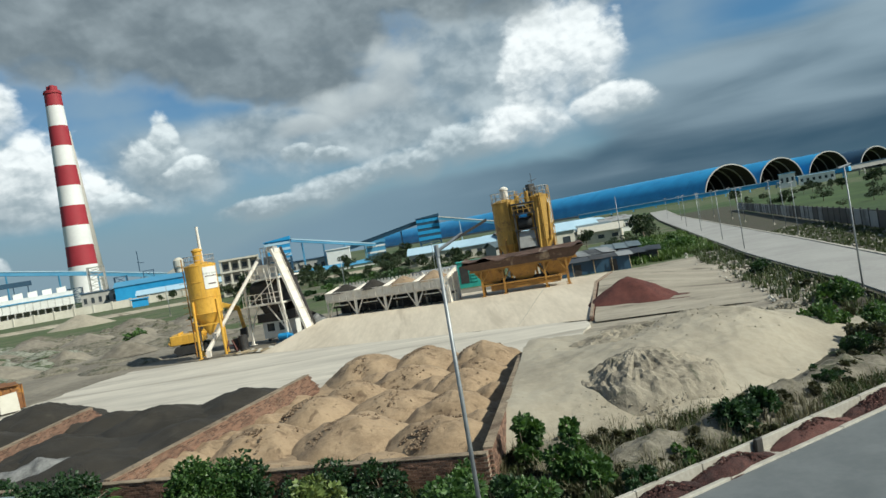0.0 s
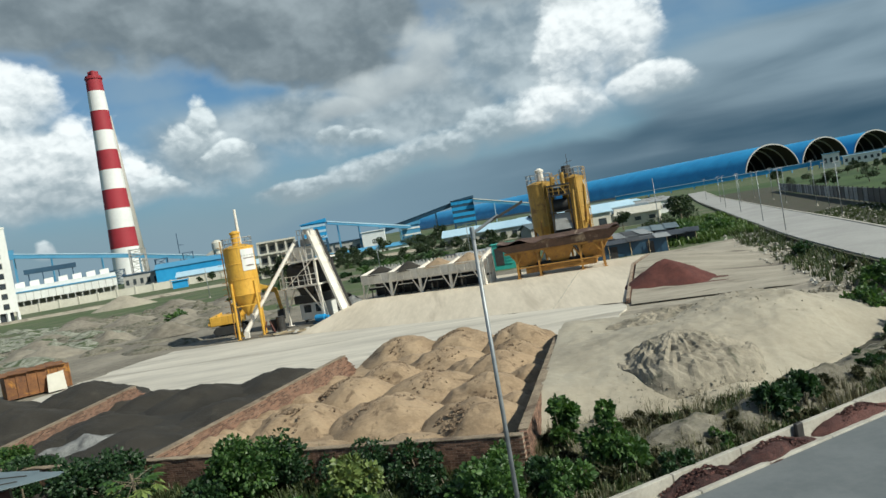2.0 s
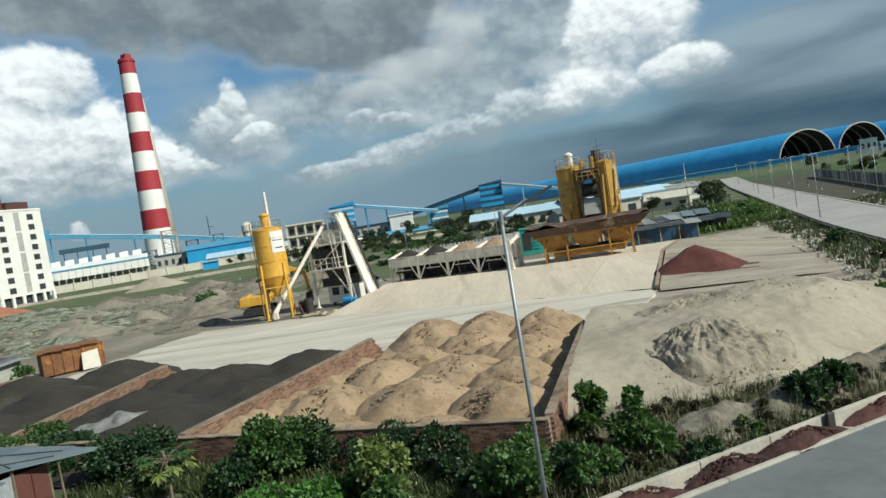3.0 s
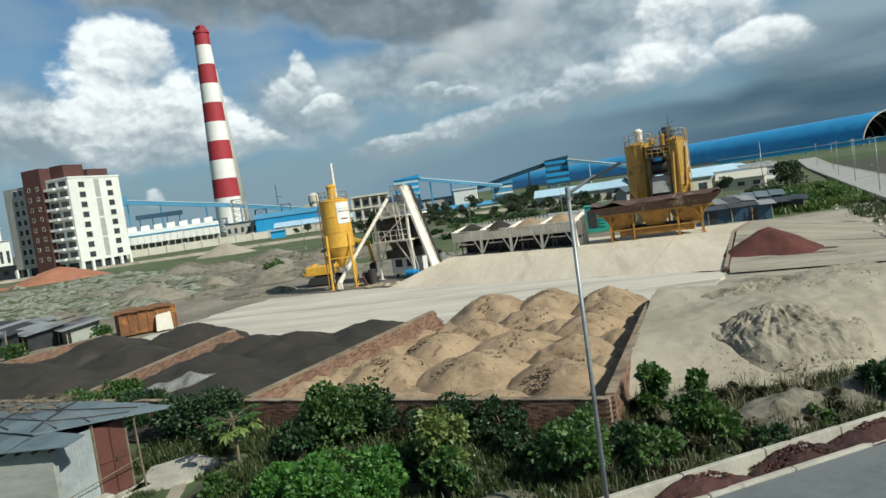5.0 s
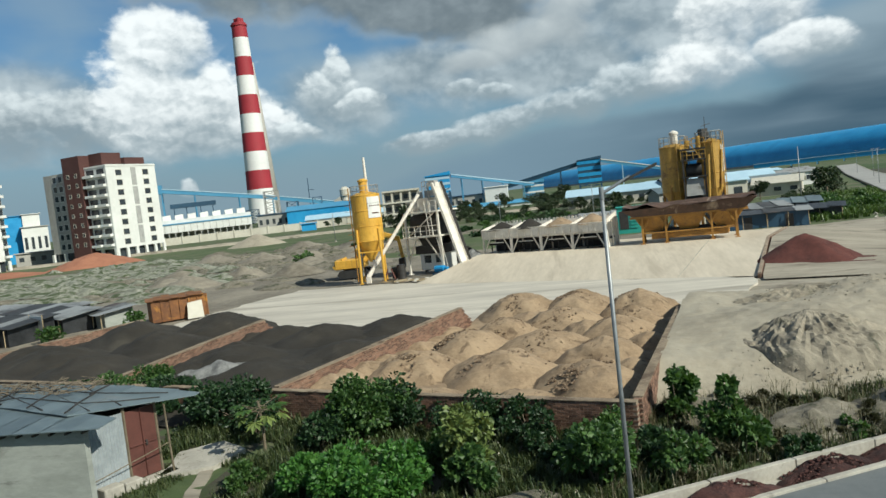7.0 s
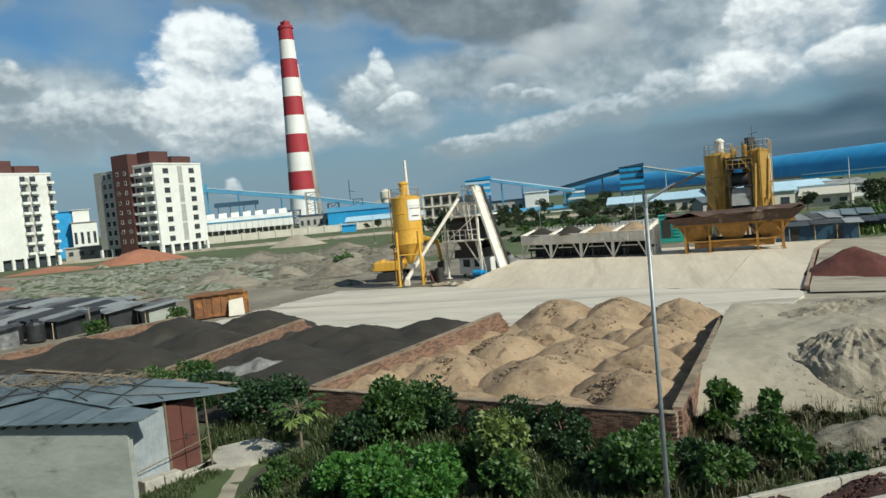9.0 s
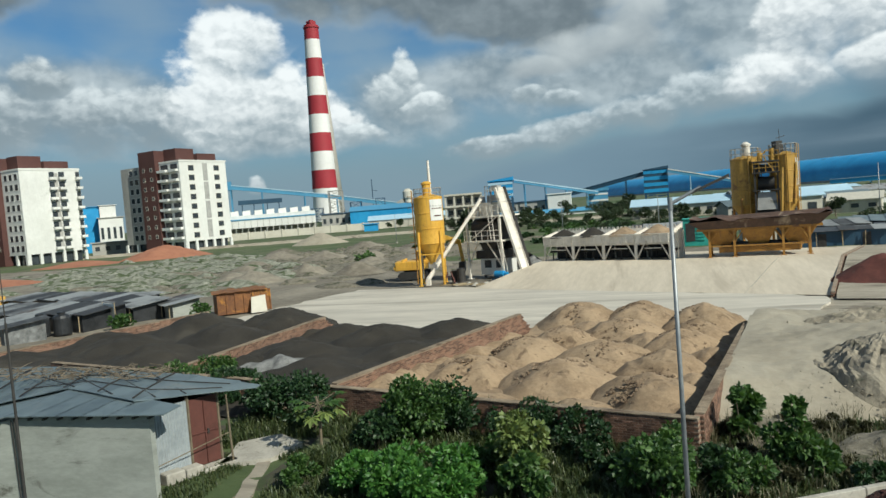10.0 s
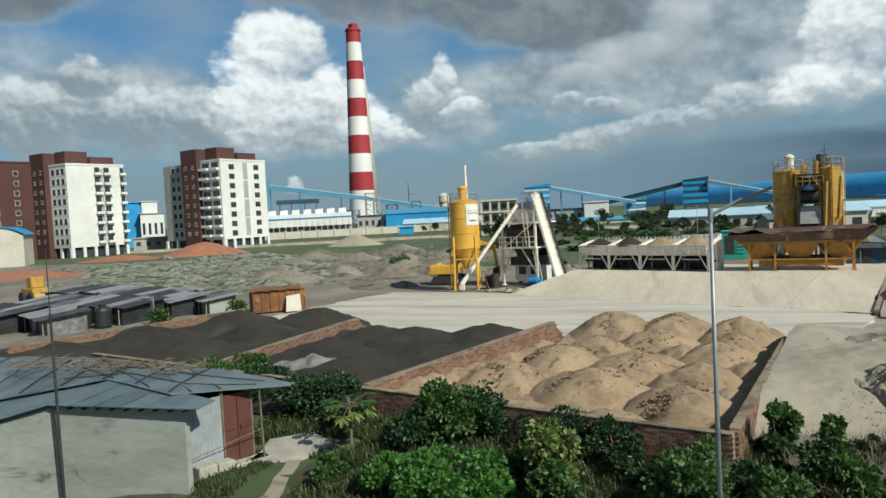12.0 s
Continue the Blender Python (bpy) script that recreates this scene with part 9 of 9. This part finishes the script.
    def along(line, x):
        for (xa, ya, za), (xb, yb, zb) in zip(line, line[1:]):
            if x <= xb:
                q = (x - xa) / (xb - xa)
                return Vector((x, ya + (yb - ya) * q, za + (zb - za) * q))
        return Vector(line[-1])

    for k in range(21):
        xa, xb = -16.6 + k * 0.845, min(1.15, -16.6 + k * 0.845 + 0.89)
        lift = Vector((0, 0, 0.008 * (k % 2)))
        q = [along(front, xa), along(front, xb), along(back, xb) + Vector((0, 0.10 * ((k * 5) % 3) / 2, 0)), along(back, xa)]
        bm = bmesh.new()
        solid([p + lift for p in q], [p + lift + Vector((0, 0, 0.025)) for p in q], bm)
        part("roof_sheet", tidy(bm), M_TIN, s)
    bm = bmesh.new()
    for (xa, ya, za), (xb, yb, zb) in zip(back[:-1], back[1:-1]):
        solid([(xa, ya - 0.3, -0.9), (xb, yb - 0.3, -0.9), (xb, yb - 0.2, -0.9), (xa, ya - 0.2, -0.9)], [(xa, ya - 0.3, za - 0.02), (xb, yb - 0.3, zb - 0.02), (xb, yb - 0.2, zb - 0.02), (xa, ya - 0.2, za - 0.02)], bm)
    part("rear_wall", tidy(bm), M_OLDTIN, s)
    for k in range(7):
        xa = -12.0 + k * 1.75
        p, q = along(front, xa), along(back, xa - 1.2)
        for i in range(3):
            t0, t1 = 0.05 + 0.3 * i, 0.38 + 0.3 * i
            bm = bmesh.new()
            beam(bm, p.lerp(q, t0) + Vector((0, 0, 0.06)), p.lerp(q, t1) + Vector((0.15 * i, 0, 0.06)), 0.05, 0.03)
            part("roof_batten", bm, M_DARK, s, "dark batten holding the sheets down")
    for k, (xa, xb) in enumerate(((-3.4, -0.4), (-5.6, -1.0), (-8.0, -2.6), (-10.4, -4.6))):
        bm = bmesh.new()
        p, q = along(front, xb) + Vector((0, 0.15, 0.05)), along(back, xa) + Vector((0, -0.2, 0.06))
        tube(bm, p, q, 0.022, 0.022, 6)
        part("roof_pole", bm, M_DARK, s, "dark pipe lying on the roof")
    for q in (0.35, 0.7):
        prev = None
        for k in range(9):
            xa = -7.6 + k * 0.98
            p = along(front, xa).lerp(along(back, xa), q) + Vector((0, 0, 0.05))
            if prev is not None:
                bm = bmesh.new()
                tube(bm, prev, p, 0.018, 0.018, 6)
                part("roof_wire", bm, M_DARK, s, "dark cable stretched over the roof")
            prev = p
    # bamboo props and rails in front of the door
    for p, q in (((0.45, 2.3, -0.05), (0.45, 2.25, 2.2)), ((0.15, -0.05, -0.05), (0.2, -0.05, 2.36))):
        bm = bmesh.new()
        tube(bm, R @ Vector(p), R @ Vector(q), 0.035, 0.03, 8)
        part("prop", bm, M_OLDPOLE, s)
    for p, q in (((0.2, -0.05, 0.55), (0.45, 2.25, 1.0)),):
        bm = bmesh.new()
        tube(bm, R @ Vector(p), R @ Vector(q), 0.016, 0.016, 6)
        part("rail", bm, M_OLDPOLE, s)
    for x0, x1, y0, y1, z1 in ((0.0, 0.45, 0.1, 0.7, 0.3), (0.0, 0.42, 0.75, 1.3, 0.26), (0.0, 0.5, 1.3, 2.5, 0.1)):
        bm = bmesh.new()
        box(bm, x0, x1, y0, y1, -0.05, z1)
        bmesh.ops.bevel(bm, geom=bm.edges[:], offset=0.03, segments=1, affect="EDGES")
        bmesh.ops.transform(bm, matrix=R, verts=bm.verts[:])
        part("step", bm, M_KERB, s)
    # pipes and cables at the wall's corner
    for dx in (0.0, 0.12):
        bm = bmesh.new()
        tube(bm, (-4.6 + dx, -0.6, -0.4), (-4.66 + dx, -0.62, 2.3), 0.02, 0.02, 6)
        part("corner_cable", bm, M_DARK, s)
    return s


build_shed()
slab("shed_apron", wobble([(-13.9, 19.6), (-12.5, 20.2), (-12.2, 21.6), (-13.4, 22.6), (-14.5, 21.6)], 0.15, 0.4), -0.2, 0.10, M_KERB, "broken pale concrete apron by the shed door", "paving")
slab("foot_path", wobble([(-11.1, 14.0), (-10.7, 14.2), (-11.5, 17.6), (-12.6, 20.4), (-12.95, 20.2), (-11.95, 17.4)], 0.2, 0.5), -0.2, 0.0, M_PALE, "narrow trodden earth path", "path")
br = random.Random(9)
bp = thing("brushwood", -20.6, 20.9, 2.62, 0, "dry brushwood scattered on the shed roof", "brushwood")
bm = bmesh.new()
for k in range(330):
    x, y = br.uniform(-4.6, 4.2), br.uniform(-0.9, 1.0)
    a, L = br.uniform(0, 6.28), br.uniform(0.2, 0.6)
    z = 0.03
    tube(bm, (x, y, z + br.uniform(0, 0.08)), (x + L * math.cos(a), y + L * math.sin(a), z + br.uniform(0.02, 0.16)), 0.018, 0.008, 5)
tagged(part("twig", bm, M_BARK, bp), kind="stuff")
# thin mast beside the shed
ms = thing("thin_mast", -12.62, 11.3, 0, 0, "thin dark steel mast with a cable", "mast")
bm = bmesh.new()
tube(bm, (0, 0, 0), (0.0, 0.0, 5.9), 0.036, 0.024, 8)
part("pole", bm, M_DARK, ms)
bm = bmesh.new()
tube(bm, (0, 0, 5.9), (0, 0, 7.2), 0.012, 0.008, 6)
part("rod", bm, M_DARK, ms)
# things by the shed corner
bk = thing("sack", -12.75, 16.7, -0.42, 10, "faded pink sack lying by the shed", "sack")
bm = bmesh.new()
bmesh.ops.create_uvsphere(bm, u_segments=18, v_segments=10, radius=0.5)
for v in bm.verts:
    v.co.z *= 0.45
    v.co.y *= 0.7
    v.co += Vector((0, 0, 0.2)) + v.co * 0.12 * fbm(v.co.x * 5, v.co.y * 5, 3, v.co.z * 4)
    v.co.z = max(0.0, v.co.z)
part("cloth", bm, surface("faded_pink_cloth", (0.34, 0.20, 0.20), (0.46, 0.30, 0.29), 0.9, size=3, fine=14, bump=0.4), bk, smooth_faces=True)
bt = thing("bamboo_fence", -11.9, 15.4, -0.25, 35, "rough bamboo rail fence by the path", "fence")
for x in (0, 1.0):
    bm = bmesh.new()
    tube(bm, (x, 0, 0), (x, 0.02, 0.85), 0.035, 0.03, 8)
    part("post", bm, M_OLDPOLE, bt)
bm = bmesh.new()
tube(bm, (-0.6, -0.2, 0.55), (1.1, 0.03, 0.75), 0.025, 0.025, 8)
part("rail", bm, M_OLDPOLE, bt)
